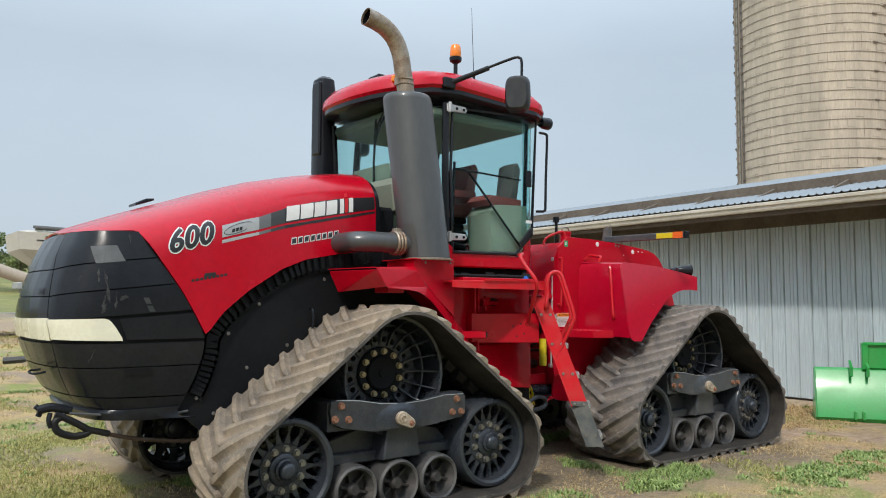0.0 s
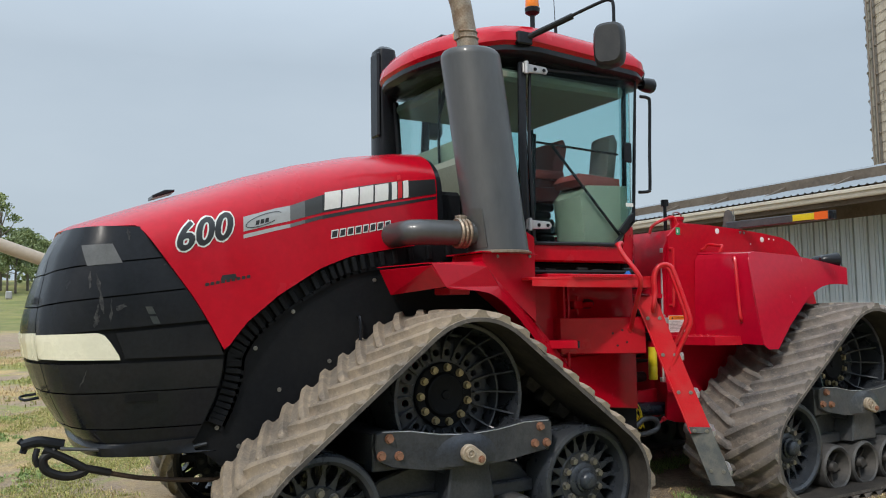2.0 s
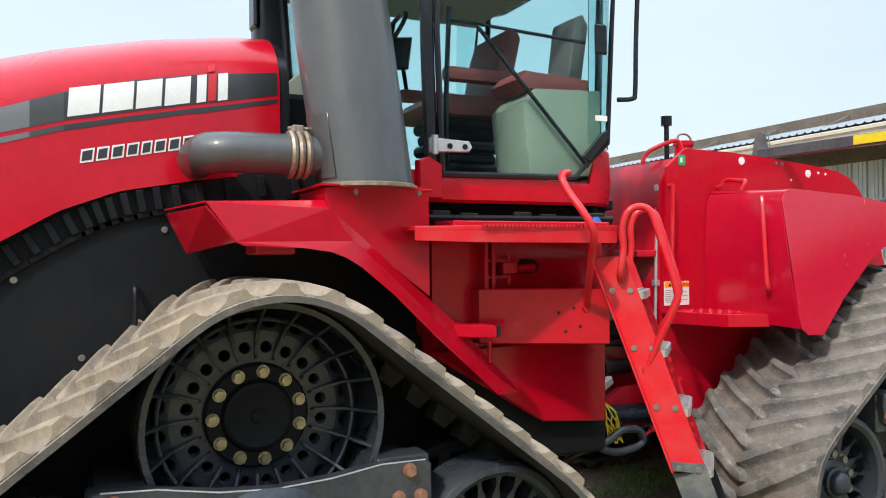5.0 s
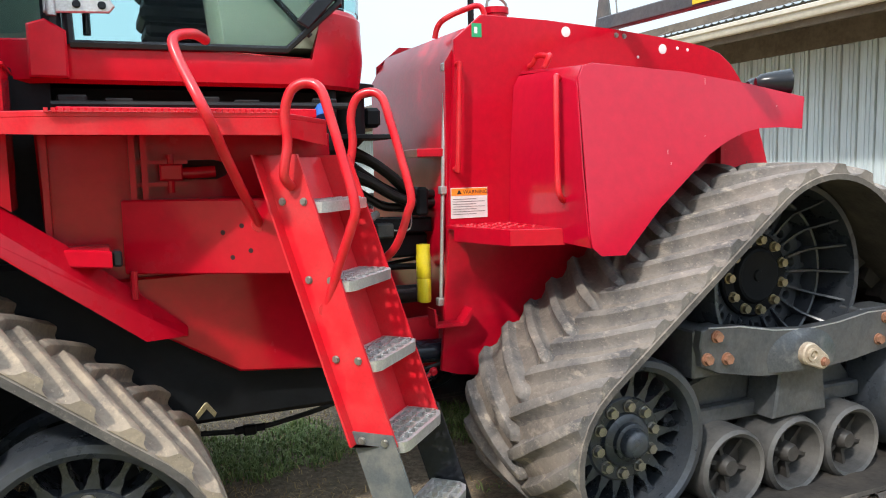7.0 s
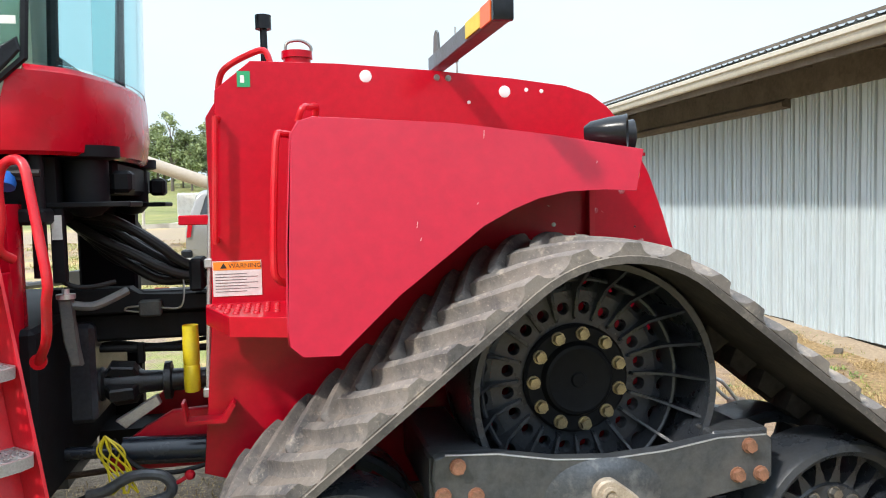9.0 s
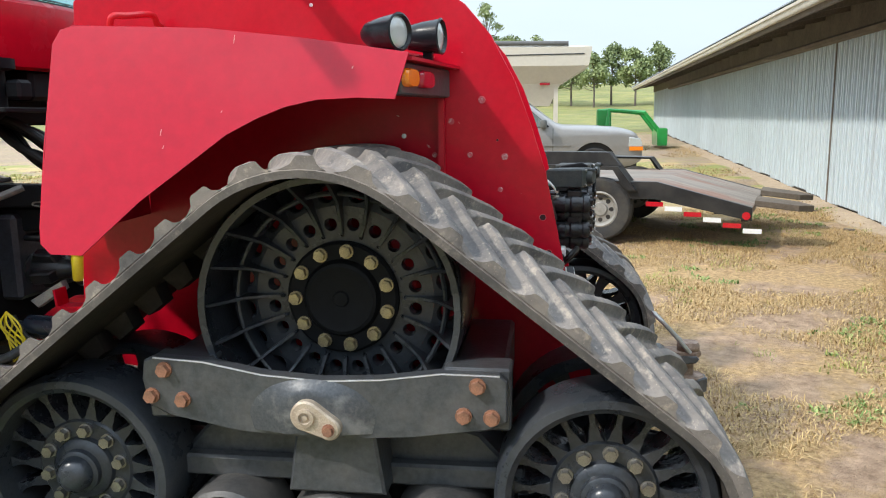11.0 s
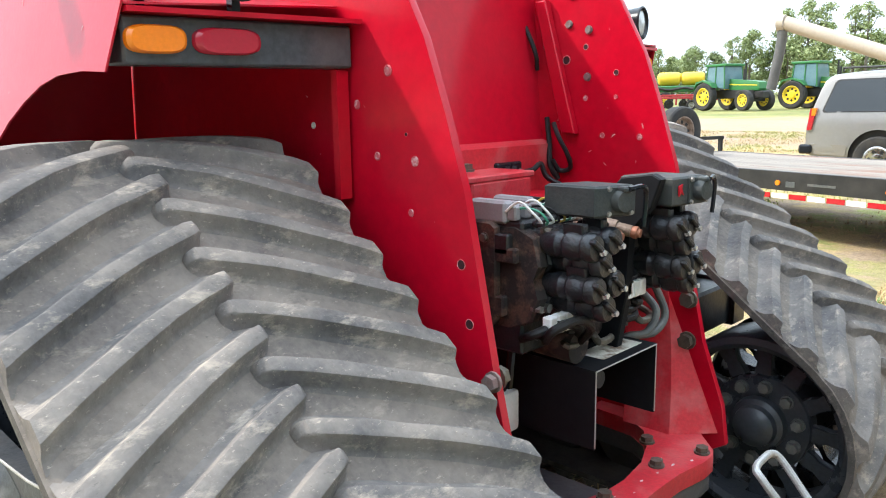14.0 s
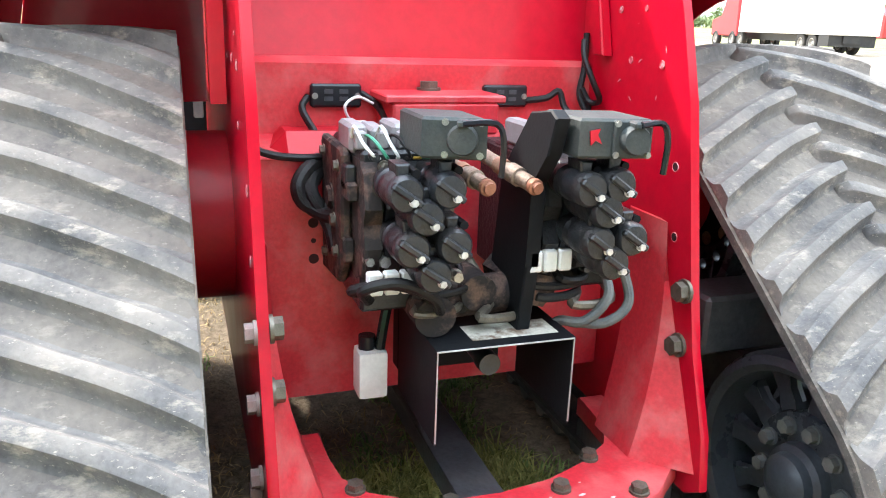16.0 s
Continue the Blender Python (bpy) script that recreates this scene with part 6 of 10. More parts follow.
box(bm, (0.375, 0.62, 3.12), (0.41, 0.78, 3.88), bev=0.015)
part("air_intake", bm, M_BLACK, tractor, "black air intake stack")
# inside the cab
bm = bmesh.new()
prism(bm, [(1.18, 2.50), (1.66, 2.50), (1.70, 2.58), (1.62, 2.64), (1.20, 2.62), (1.14, 2.56)], "y", -0.28, 0.28, 0.03, 2)
seat = part("seat", bm, M_SEAT, cab, "maroon leather operator seat")
bm = bmesh.new()
prism(bm, [(1.58, 2.60), (1.70, 2.60), (1.80, 3.02), (1.76, 3.09), (1.69, 3.06), (1.64, 2.88)], "y", -0.23, 0.23, 0.04, 2)
part("backrest", bm, M_SEAT, seat)
bm = bmesh.new()
box(bm, (1.2, -0.40, 2.68), (1.62, -0.30, 2.76), bev=0.025, seg=2)
part("armrest", bm, M_SEAT, seat)
bm = bmesh.new()
box(bm, (1.2, 0.30, 2.68), (1.62, 0.40, 2.76), bev=0.025, seg=2)
part("armrest", bm, M_SEAT, seat)
bm = bmesh.new()
for k in range(6):
    rr = 0.19 + 0.02 * (k % 2)
    box(bm, (1.44 - rr, -rr, 2.08 + 0.07 * k), (1.44 + rr, rr, 2.15 + 0.07 * k), bev=0.02)
part("seat_bellows", bm, M_PANEL, seat, "black rubber seat bellows")
bm = bmesh.new()
prism(bm, [(1.50, 2.10), (1.98, 2.10), (1.98, 2.60), (1.55, 2.58), (1.46, 2.48)], "y", -0.80, -0.42, 0.03, 2)
part("buddy_base", bm, M_TRIMG, cab, "olive grey moulded seat base")
bm = bmesh.new()
prism(bm, [(1.48, 2.57), (1.92, 2.58), (1.92, 2.66), (1.50, 2.68), (1.44, 2.62)], "y", -0.78, -0.44, 0.03, 2)
buddy = part("buddy_seat", bm, M_SEAT, cab, "maroon folding passenger seat")
bm = bmesh.new()
prism(bm, [(1.80, 2.66), (1.90, 2.66), (1.95, 2.98), (1.91, 3.05), (1.85, 3.02)], "y", -0.74, -0.48, 0.04, 2)
part("buddy_back", bm, M_SEATBACK, buddy, "grey seat back shell")
bm = bmesh.new()
prism(bm, [(0.62, 2.10), (0.86, 2.10), (0.80, 2.85), (0.70, 2.95), (0.56, 2.95)], "y", -0.35, 0.35, 0.03, 2)
prism(bm, [(0.45, 2.45), (0.64, 2.45), (0.62, 2.72), (0.50, 2.78), (0.42, 2.70)], "y", -0.62, 0.62, 0.02)
part("dashboard", bm, M_TRIMG, cab, "olive grey dashboard and steering column")
bm = bmesh.new()
ms = Matrix.Translation((0.98, 0, 2.98)) @ Matrix.Rotation(radians(-58), 4, "Y")
tube(bm, [ms @ Vector((0.19 * math.cos(a), 0.19 * math.sin(a), 0)) for a in (2 * math.pi * i / 24 for i in range(25))], 0.014, 8, False)
for a in (0.5, 2.6, 4.7):
    tube(bm, [ms @ Vector((0, 0, -0.03)), ms @ Vector((0.19 * math.cos(a), 0.19 * math.sin(a), 0))], 0.010, 6)
tube(bm, [ms @ Vector((0, 0, -0.03)), (0.75, 0, 2.8)], 0.03, 8)
part("steering_wheel", bm, M_BLACK, cab)
bm = bmesh.new()
prism(bm, [(1.15, 2.90), (1.30, 2.92), (1.33, 3.14), (1.18, 3.12)], "y", 0.42, 0.46, 0.01)
tube(bm, [(1.3, 0.44, 2.7), (1.26, 0.44, 2.95)], 0.015, 8)
part("monitor", bm, M_BLACK, cab, "black monitor on an arm")
bm = bmesh.new()
tube(bm, curve([(1.02, -0.80, 2.95), (1.0, -0.80, 2.5), (1.0, -0.80, 2.12)], 4), 0.014, 8)
part("door_tube", bm, M_BLACK, cab)
bm = bmesh.new()
tube(bm, [(1.16, -0.845, 2.86), (1.85, -0.845, 2.15)], 0.012, 8)
part("gas_strut", bm, M_BLACK, cab, "black gas strut of the door")
bm = bmesh.new()
tube(bm, [(1.02, -0.83, 2.88), (1.85, -0.83, 2.85)], 0.010, 8)
part("door_bar", bm, M_BLACK, cab, "black door bar")
bm = bmesh.new()
box(bm, (0.5, -0.78, 3.36), (2.0, 0.78, 3.46), bev=0.03)
part("headliner", bm, M_TRIMG, cab)
cab.location, cab.scale = (0.066, 0, 0.0735), (0.968, 0.94, 0.965)   # cab shell moved and scaled to fit the camera's view

# ---------------------------------------------------------------- articulation joint
M_CYL = mat("blue_black_cylinder", (0.012, 0.017, 0.027), 0.22, 0.1, (0.05, 0.048, 0.045), 0.25, 6.0, 0.2)
for my in (-0.50, 0.46):
    mj = Matrix.Translation((2.085, my, 0)) @ Matrix.Rotation(math.pi / 2, 4, "X")
    bm = bmesh.new()
    lathe(bm, [(0, 1.70), (0.05, 1.71), (0.085, 1.745), (0.085, 1.93), (0.13, 1.94), (0.13, 1.985), (0, 1.985)], 28, mj)
    box(bm, (1.93, my - 0.13, 1.742), (2.27, my + 0.16, 1.764), bev=0.004)
    box(bm, (2.175, my + 0.0, 1.80), (2.255, my + 0.10, 1.89), bev=0.015)
    part("cab_mount", bm, M_PANEL, tractor, "round black cab mount on a plate")
bm = bmesh.new()
box(bm, (1.72, -0.28, 1.80), (2.16, 0.62, 1.95), bev=0.02)
box(bm, (1.75, -0.75, 1.68), (1.99, 0.75, 1.742), bev=0.012)
part("cab_support", bm, M_PANEL, tractor, "black cross frame under the cab")
bm = bmesh.new()
box(bm, (1.972, -0.625, 1.45), (2.022, -0.58, 1.742), bev=0.006)
part("joint_post", bm, M_PANEL, tractor, "upright dark steel post")
bm = bmesh.new()
cyl(bm, (1.955, -0.70, 1.48), (1.955, -0.70, 1.94), 0.026, 14)
part("damper", bm, M_PANEL, tractor, "black upright damper")
bm = bmesh.new()
prism(bm, [(1.86, 1.40), (2.20, 1.395), (2.24, 1.36), (2.56, 1.36), (2.56, 1.29), (1.86, 1.285)], "y", -0.36, -0.24, 0.008)
box(bm, (1.86, -0.30, 1.16), (2.56, -0.20, 1.283), bev=0.012)
box(bm, (1.86, 0.26, 1.255), (2.56, 0.40, 1.315), bev=0.012)
box(bm, (1.86, -0.24, 1.26), (1.95, 0.30, 1.31), bev=0.012)
part("joint_frame", bm, M_PANEL, tractor, "dark articulation frame")
bm = bmesh.new()
box(bm, (2.245, -0.42, 1.275), (2.335, -0.362, 1.345), bev=0.008)
jbox = part("junction_box", bm, M_COVER, tractor, "small dark junction box with thin steel wires")
for h in ([(2.335, -0.40, 1.31), (2.40, -0.41, 1.305), (2.425, -0.41, 1.33), (2.43, -0.40, 1.40), (2.42, -0.39, 1.46)], [(2.245, -0.40, 1.32), (2.20, -0.40, 1.318), (2.19, -0.40, 1.305), (2.245, -0.40, 1.295)]):
    bm = bmesh.new()
    tube(bm, curve(h, 5), 0.004, 6)
    part("wire", bm, M_BOLT, jbox, "thin bright wire")
bm = bmesh.new()
cyl(bm, (2.06, -0.30, 1.13), (2.56, -0.30, 1.11), 0.016, 12)
box(bm, (2.215, -0.33, 1.06), (2.245, -0.29, 1.15), bev=0.006)
part("link_rod", bm, M_PANEL, tractor, "black link rod with a bracket")
# dark blocks added to close bright gaps, sized to fit the camera's view
for z0, z1 in ((0.58, 0.98), (1.16, 1.76)):
    bm = bmesh.new()
    box(bm, (1.80, 0.50, z0), (2.09, 0.62, z1), bev=0.015)
    part("joint_cheek", bm, M_PANEL, tractor, "dark block added behind the joint")
bm = bmesh.new()
box(bm, (1.95, 0.1, 0.5), (2.55, 0.4, 0.66))
part("joint_beam", bm, M_PANEL, tractor, "low dark articulation beam")
for y0 in (-0.42, 0.36):
    bm = bmesh.new()
    prism(bm, [(2.10, 0.68), (2.16, 0.735), (2.25, 0.80), (2.36, 0.862), (2.56, 0.872), (2.56, 0.62), (2.10, 0.62)], "y", y0, y0 + 0.05, 0.006)
    part("joint_bracket", bm, M_RED_IN, tractor, "red articulation bracket")
bm = bmesh.new()
prism(bm, [(2.13, 0.835), (2.30, 0.935), (2.315, 0.895), (2.17, 0.80)], "y", -0.41, -0.36, 0.004)
part("shield_plate", bm, M_ALU, tractor, "pale bent metal shield")
bm = bmesh.new()
prism(bm, [(1.985, 1.385), (2.035, 1.385), (2.04, 1.20), (2.06, 1.12), (2.02, 1.12), (1.995, 1.22)], "y", -0.62, -0.57, 0.006)
brk = part("valve_bracket", bm, M_GREYBOX, tractor, "grey upright bracket with a bright cap")
bm = bmesh.new()
cyl(bm, (2.01, -0.60, 1.386), (2.01, -0.60, 1.405), 0.036, 16)
cyl(bm, (2.01, -0.60, 1.405), (2.01, -0.60, 1.425), 0.014, 10)
part("cap", bm, M_ALU, brk, "bright metal cap")
bm = bmesh.new()
tube(bm, curve([(2.03, -0.60, 1.36), (2.10, -0.58, 1.35), (2.16, -0.54, 1.37), (2.22, -0.50, 1.40)], 4), 0.018, 8)
part("elbow", bm, M_GREYBOX, brk, "grey pipe elbow")
rngj = random.Random(12)
for i in range(6):
    x, y, z = 1.88 + 0.3 * rngj.random(), -0.40 + 0.25 * rngj.random(), 1.18 + 0.25 * rngj.random()
    w, d, h = 0.02 + 0.03 * rngj.random(), 0.02 + 0.03 * rngj.random(), 0.012 + 0.02 * rngj.random()
    bm = bmesh.new()
    box(bm, (x - w, y - d, z - h), (x + w, y + d, z + h), bev=0.008)
    cyl(bm, (x, y - d - 0.02, z), (x, y - d, z), 0.6 * min(w, h), 8)
    part("hose_fitting", bm, M_PANEL if i % 3 else M_HYD, tractor, "dark hose manifold block")
bm = bmesh.new()
lathe(bm, [(0, 1.84), (0.055, 1.84), (0.055, 2.02), (0.075, 2.04), (0.075, 2.06), (0.06, 2.07), (0.06, 2.21), (0.05, 2.23), (0.046, 2.31), (0.085, 2.318), (0.085, 2.345), (0.05, 2.35), (0.045, 2.56), (0, 2.56)], 20, Matrix.Translation((0, -0.25, 0.965)) @ Matrix.Rotation(-math.pi / 2, 4, "Z"))
for a in range(4):
    m = Matrix.Translation((2.14, -0.25, 0.965)) @ Matrix.Rotation(a * math.pi / 2 + 0.4, 4, "X")
    prism(bm, [(-0.075, 0.05), (0.075, 0.05), (0.055, 0.095), (-0.04, 0.105)], "y", -0.032, 0.032, 0.008, m=m)
part("drive_shaft", bm, M_HYD, tractor, "black universal drive shaft")
bm = bmesh.new()
cyl(bm, (2.17, -0.485, 0.728), (2.60, -0.475, 0.705), 0.058, 24)
cyl(bm, (1.86, -0.49, 0.74), (2.18, -0.485, 0.727), 0.026, 14)
cyl(bm, (1.86, -0.55, 0.74), (1.86, -0.43, 0.74), 0.05, 14)
part("steering_cylinder", bm, M_CYL, tractor, "blue-black steering cylinder")
HOSES = []
for k in range(8):
    y, up, e = -0.40 + 0.045 * (k % 4), (0.145 - 0.026 * k), (0.0, 0.02, -0.02, 0.01)[k % 4]
    HOSES.append([(1.93, y + 0.10, 1.70 + 0.2 * up), (2.03, y + 0.05, 1.625 + 0.6 * up), (2.13, y, 1.555 + up), (2.23, y - 0.01, 1.505 + up + e), (2.33, y - 0.01, 1.45 + 0.9 * up + e), (2.45, y, 1.425 + 0.45 * up), (2.58, y + 0.02, 1.42 + 0.4 * up)])
HOSES += [[(1.96, -0.55, 1.47), (2.03, -0.56, 1.43), (2.10, -0.55, 1.425), (2.18, -0.52, 1.44)],
          [(2.15, -0.56, 0.80), (2.20, -0.57, 0.72), (2.28, -0.57, 0.66), (2.40, -0.56, 0.645), (2.55, -0.54, 0.67)],
          [(1.92, -0.2, 1.1), (2.1, -0.22, 1.14), (2.3, -0.22, 1.12), (2.6, -0.2, 1.15)]]
for i, h in enumerate(HOSES):
    bm = bmesh.new()
    tube(bm, curve(h, 6), 0.021 if i < 8 else 0.010, 10)
    part("hose", bm, M_HOSE, tractor, "black hydraulic hose")
bm = bmesh.new()
box(bm, (2.455, -0.43, 1.375), (2.515, -0.22, 1.515), bev=0.012)
part("hose_clamp", bm, M_PANEL, tractor, "black hose clamp block")
for i in range(8):
    a = i * 0.8
    bm = bmesh.new()
    tube(bm, curve([(2.12, -0.57, 0.82), (2.14 + 0.05 * math.cos(a), -0.58 + 0.02 * math.sin(a), 0.76), (2.17 + 0.05 * math.cos(a + 1), -0.58, 0.68 + 0.02 * math.sin(a)), (2.19 + 0.05 * math.cos(2 * a), -0.58, 0.58)], 4), 0.0045, 6)
    part("cord", bm, M_YELLOW, tractor, "knotted yellow cord")
bm = bmesh.new()
tube(bm, curve([(2.05, -0.59, 0.590), (2.12, -0.6, 0.605), (2.22, -0.6, 0.655), (2.33, -0.6, 0.65), (2.375, -0.6, 0.60), (2.34, -0.6, 0.555), (2.20, -0.6, 0.535), (2.10, -0.6, 0.555), (2.05, -0.59, 0.588)], 6), 0.022, 10)
eye_ = part("tow_loop", bm, M_STEELBLK, tractor, "dark grey tow cable eye with a red bead")
bm = bmesh.new()
tube(bm, curve([(0.75, -0.50, 0.53), (1.10, -0.56, 0.515), (1.356, -0.58, 0.505), (1.572, -0.58, 0.490), (1.789, -0.58, 0.516), (1.95, -0.58, 0.55), (2.072, -0.59, 0.593)], 6), 0.012, 8)
part("cable_run", bm, M_HOSE, eye_, "black cable under the belly")
bm = bmesh.new()
box(bm, (1.545, -0.60, 0.468), (1.605, -0.56, 0.512), bev=0.008)
tube(bm, [(1.51, -0.58, 0.492), (1.64, -0.58, 0.494)], 0.018, 8)
part("cable_clamp", bm, M_PANEL, eye_, "black cable clamp")
bm = bmesh.new()
lathe(bm, [(0, -0.022), (0.015, -0.016), (0.022, 0.0), (0.015, 0.016), (0, 0.022)], 14, Matrix.Translation((2.445, -0.6, 0.64)))
tube(bm, [(2.375, -0.6, 0.605), (2.41, -0.6, 0.62), (2.445, -0.6, 0.64)], 0.009, 8)
part("bead", bm, M_RED_IN, eye_, "red bead")
bm = bmesh.new()
rows = []
for z, s in ((0.98, 0.9), (0.99, 1.0), (1.09, 1.0), (1.095, 0.93), (1.105, 1.0), (1.20, 1.0), (1.22, 0.95), (1.26, 0.97)):
    rows.append([(2.457 + s * 0.034 * math.cos(a), -0.48 + s * 0.042 * math.sin(a), z - 0.02) for a in (2 * math.pi * k / 16 for k in range(16))])
vs = loft(bm, rows, closed=True)
bm.faces.new(vs[0])
part("safety_sleeve", bm, M_YELLOW, tractor, "yellow plastic sleeve")
bm = bmesh.new()
lathe(bm, [(0, 0), (0.034, 0), (0.036, 0.02), (0.032, 0.05), (0, 0.055)], 16, Matrix.Translation((1.885, -0.83, 1.82)) @ Matrix.Rotation(radians(60), 4, "X"))
part("filler_cap", bm, M_BLUE, tractor, "blue filler cap")
bm = bmesh.new()
box(bm, (1.978, -0.6285, 1.62), (2.016, -0.6255, 1.715))
part("joint_label", bm, M_WHITE, tractor)

# ---------------------------------------------------------------- rear body
PLATE = [(2.50, 0.63), (2.55, 1.20), (2.60, 2.205), (2.745, 2.325), (3.10, 2.318), (3.50, 2.295), (3.85, 2.265), (4.10, 2.235), (4.22, 2.20), (4.30, 2.145), (4.355, 2.08),
         (4.405, 2.02), (4.50, 1.84), (4.57, 1.65), (4.63, 1.46), (4.68, 1.22), (4.725, 1.0), (4.76, 0.85), (4.84, 0.64), (4.86, 0.50), (4.80, 0.46), (3.2, 0.52), (2.6, 0.60)]
for side, y0, y1 in ((-1, -0.575, -0.55), (1, 0.505, 0.53)):
    bm = bmesh.new()
    prism(bm, PLATE, "y", y0, y1, 0.003)
    plate = part("side_plate", bm, M_RED_WORN, tractor, "tall red steel side plate with bolt holes")
    if side < 0:
        near_plate = plate
    else:
        far_plate = plate
M_OLDBOLT = mat("dusty_plate_bolt", (0.22, 0.17, 0.155), 0.6, 0.3, (0.30, 0.12, 0.11), 0.5, 30, 0.2)
# pale discs: light showing through the plate's holes, put into a colour
M_HOLELIGHT = mat("pale_plastic_plug", (0.74, 0.74, 0.73), 0.45, 0, (0.5, 0.48, 0.45), 0.3, 9.0, 0.05)
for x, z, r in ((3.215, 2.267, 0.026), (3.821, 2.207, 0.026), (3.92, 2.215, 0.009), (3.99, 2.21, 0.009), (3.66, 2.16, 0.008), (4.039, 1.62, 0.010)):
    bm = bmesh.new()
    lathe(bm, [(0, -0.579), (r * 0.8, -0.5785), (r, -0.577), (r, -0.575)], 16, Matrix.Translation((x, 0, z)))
    part("hole_plug", bm, M_HOLELIGHT, near_plate, "pale plastic hole plug")
M_WORNRIM = mat("worn_hole_rim", (0.46, 0.07, 0.085), 0.6, 0, (0.60, 0.42, 0.40), 0.8, 60, 0.2, patch=(0.50, 0.62))


def plate_hole(pl, x, y, z, r, dark=True, rim=1.35):
    """A bolt hole: a flat disc, pale or dark for the shade inside, in a scuffed rim."""
    bm = bmesh.new()
    lathe(bm, [(0, y + 0.0004), (r, y + 0.0004)], 14, Matrix.Translation((x, 0, z)))
    h = part("bolt_hole", bm, M_HOLE if dark else M_WORNRIM, pl, "flat dark disc for a shaded bolt hole" if dark else "scuffed plugged bolt hole")
    bm = bmesh.new()
    lathe(bm, [(r, y), (r * 1.1, y - 0.0008), (r * rim, y + 0.001)], 14, Matrix.Translation((x, 0, z)))
    part("hole_rim", bm, M_WORNRIM, h, "scuffed pale rim")


for x, z, r, d in ((4.366, 1.764, 0.013, False), (4.239, 1.678, 0.011, False), (4.168, 1.541, 0.009, False), (4.316, 1.54, 0.010, False), (4.46, 1.532, 0.012, False), (4.442, 1.396, 0.009, False),
                   (4.618, 1.28, 0.015, True), (4.644, 1.13, 0.015, True), (4.43, 1.60, 0.006, True)):
    plate_hole(near_plate, x, -0.5772, z, r * 0.8, d, 1.5 if not d else 1.2)
for x, z, r, d in ((3.956, 1.994, 0.011, False), (4.262, 1.873, 0.011, True), (4.178, 1.83, 0.017, True), (4.392, 1.777, 0.011, True), (4.392, 1.692, 0.008, False), (4.265, 1.689, 0.010, False), (4.141, 1.728, 0.012, True),
                   (4.082, 1.886, 0.012, True), (4.34, 1.554, 0.010, False), (4.492, 1.55, 0.011, False), (4.60, 1.30, 0.013, True), (4.63, 1.12, 0.013, True)):
    plate_hole(far_plate, x, 0.5028, z, r * 0.85, d, 1.25)
M_SCUFF = mat("pink_paint_scuff", (0.60, 0.36, 0.34), 0.7, 0, (0.50, 0.10, 0.11), 0.8, 90, 0.2, patch=(0.42, 0.58))
rngs = random.Random(17)
for k in range(20):
    far = k % 2
    x, z = 4.0 + 0.55 * rngs.random(), 1.35 + 0.75 * rngs.random()
    if x > lerp([(1.35, 4.55), (1.65, 4.5), (1.84, 4.42), (2.1, 4.25)], z):
        continue
    y, a, r = (0.5024 if far else -0.5774), 6.28 * rngs.random(), 0.002 + 0.005 * rngs.random() ** 2
    bm = bmesh.new()
    bm.faces.new([bm.verts.new((x + r * (0.4 + rngs.random()) * (1.8 * math.cos(q) * math.cos(a) - 0.5 * math.sin(q) * math.sin(a)), y, z + r * (0.4 + rngs.random()) * (1.8 * math.cos(q) * math.sin(a) + 0.5 * math.sin(q) * math.cos(a)))) for q in (0, 0.8, 1.6, 2.4, 3.2, 4.0, 4.8, 5.6)])
    part("paint_chip", bm, M_SCUFF, far_plate if far else near_plate, "small pale paint chip")
for x, z, ln in ((3.30, 1.645, 0.022), (3.31, 1.60, 0.012), (3.52, 1.72, 0.008), (3.56, 1.955, 0.030), (3.98, 1.86, 0.010)):
    bm = bmesh.new()
    y = -(1.16 + 0.20 * (2.03 - z)) - 0.0012
    bm.faces.new([bm.verts.new(p) for p in ((x, y, z), (x + 0.004, y, z + 0.002), (x + 0.007, y + 0.2 * ln, z + ln), (x + 0.004, y + 0.2 * ln, z + ln))])
    part("paint_scratch", bm, M_SCUFF, tractor, "short pale scratch in the fender paint")
bolts("plate_bolt", M_BOLT, near_plate, "small steel plate bolt", [(x, -0.576, z) for x, z in ((3.52, 2.265), (3.57, 2.262))], (0, -1, 0), 0.011, 0.008)
bolts("plate_bolt", M_OLDBOLT, near_plate, "large dusty steel plate bolt", [(x, -0.576, z) for x, z in ((4.723, 0.998), (4.72, 0.83), (4.74, 0.66), (4.70, 0.60))], (0, -1, 0), 0.022, 0.026)
bolts("plate_bolt", M_BOLT, far_plate, "small steel plate bolt", [(x, 0.504, z) for x, z in ((4.188, 1.958), (4.274, 1.933), (4.271, 1.766), (4.20, 2.06))], (0, -1, 0), 0.013, 0.008)
# tank between the plates
bm = bmesh.new()
prism(bm, [(2.56, 1.20), (2.56, 2.10), (2.66, 2.26), (3.9, 2.20), (4.02, 2.12), (4.06, 1.57), (4.10, 1.50), (4.10, 0.9), (3.6, 0.6), (2.7, 0.6)], "y", -0.55, 0.505)
tank = part("fuel_tank", bm, M_RED_WORN, tractor, "red fuel tank between the side plates")
bm = bmesh.new()
prism(bm, [(4.06, 1.545), (4.12, 1.52), (4.12, 1.33), (4.30, 1.29), (4.30, 0.62), (4.02, 0.62), (4.02, 1.545)], "y", -0.55, 0.505, 0.012, 2)
part("rear_panel", bm, M_RED_SKYLIT, tank, "red stepped rear panel")
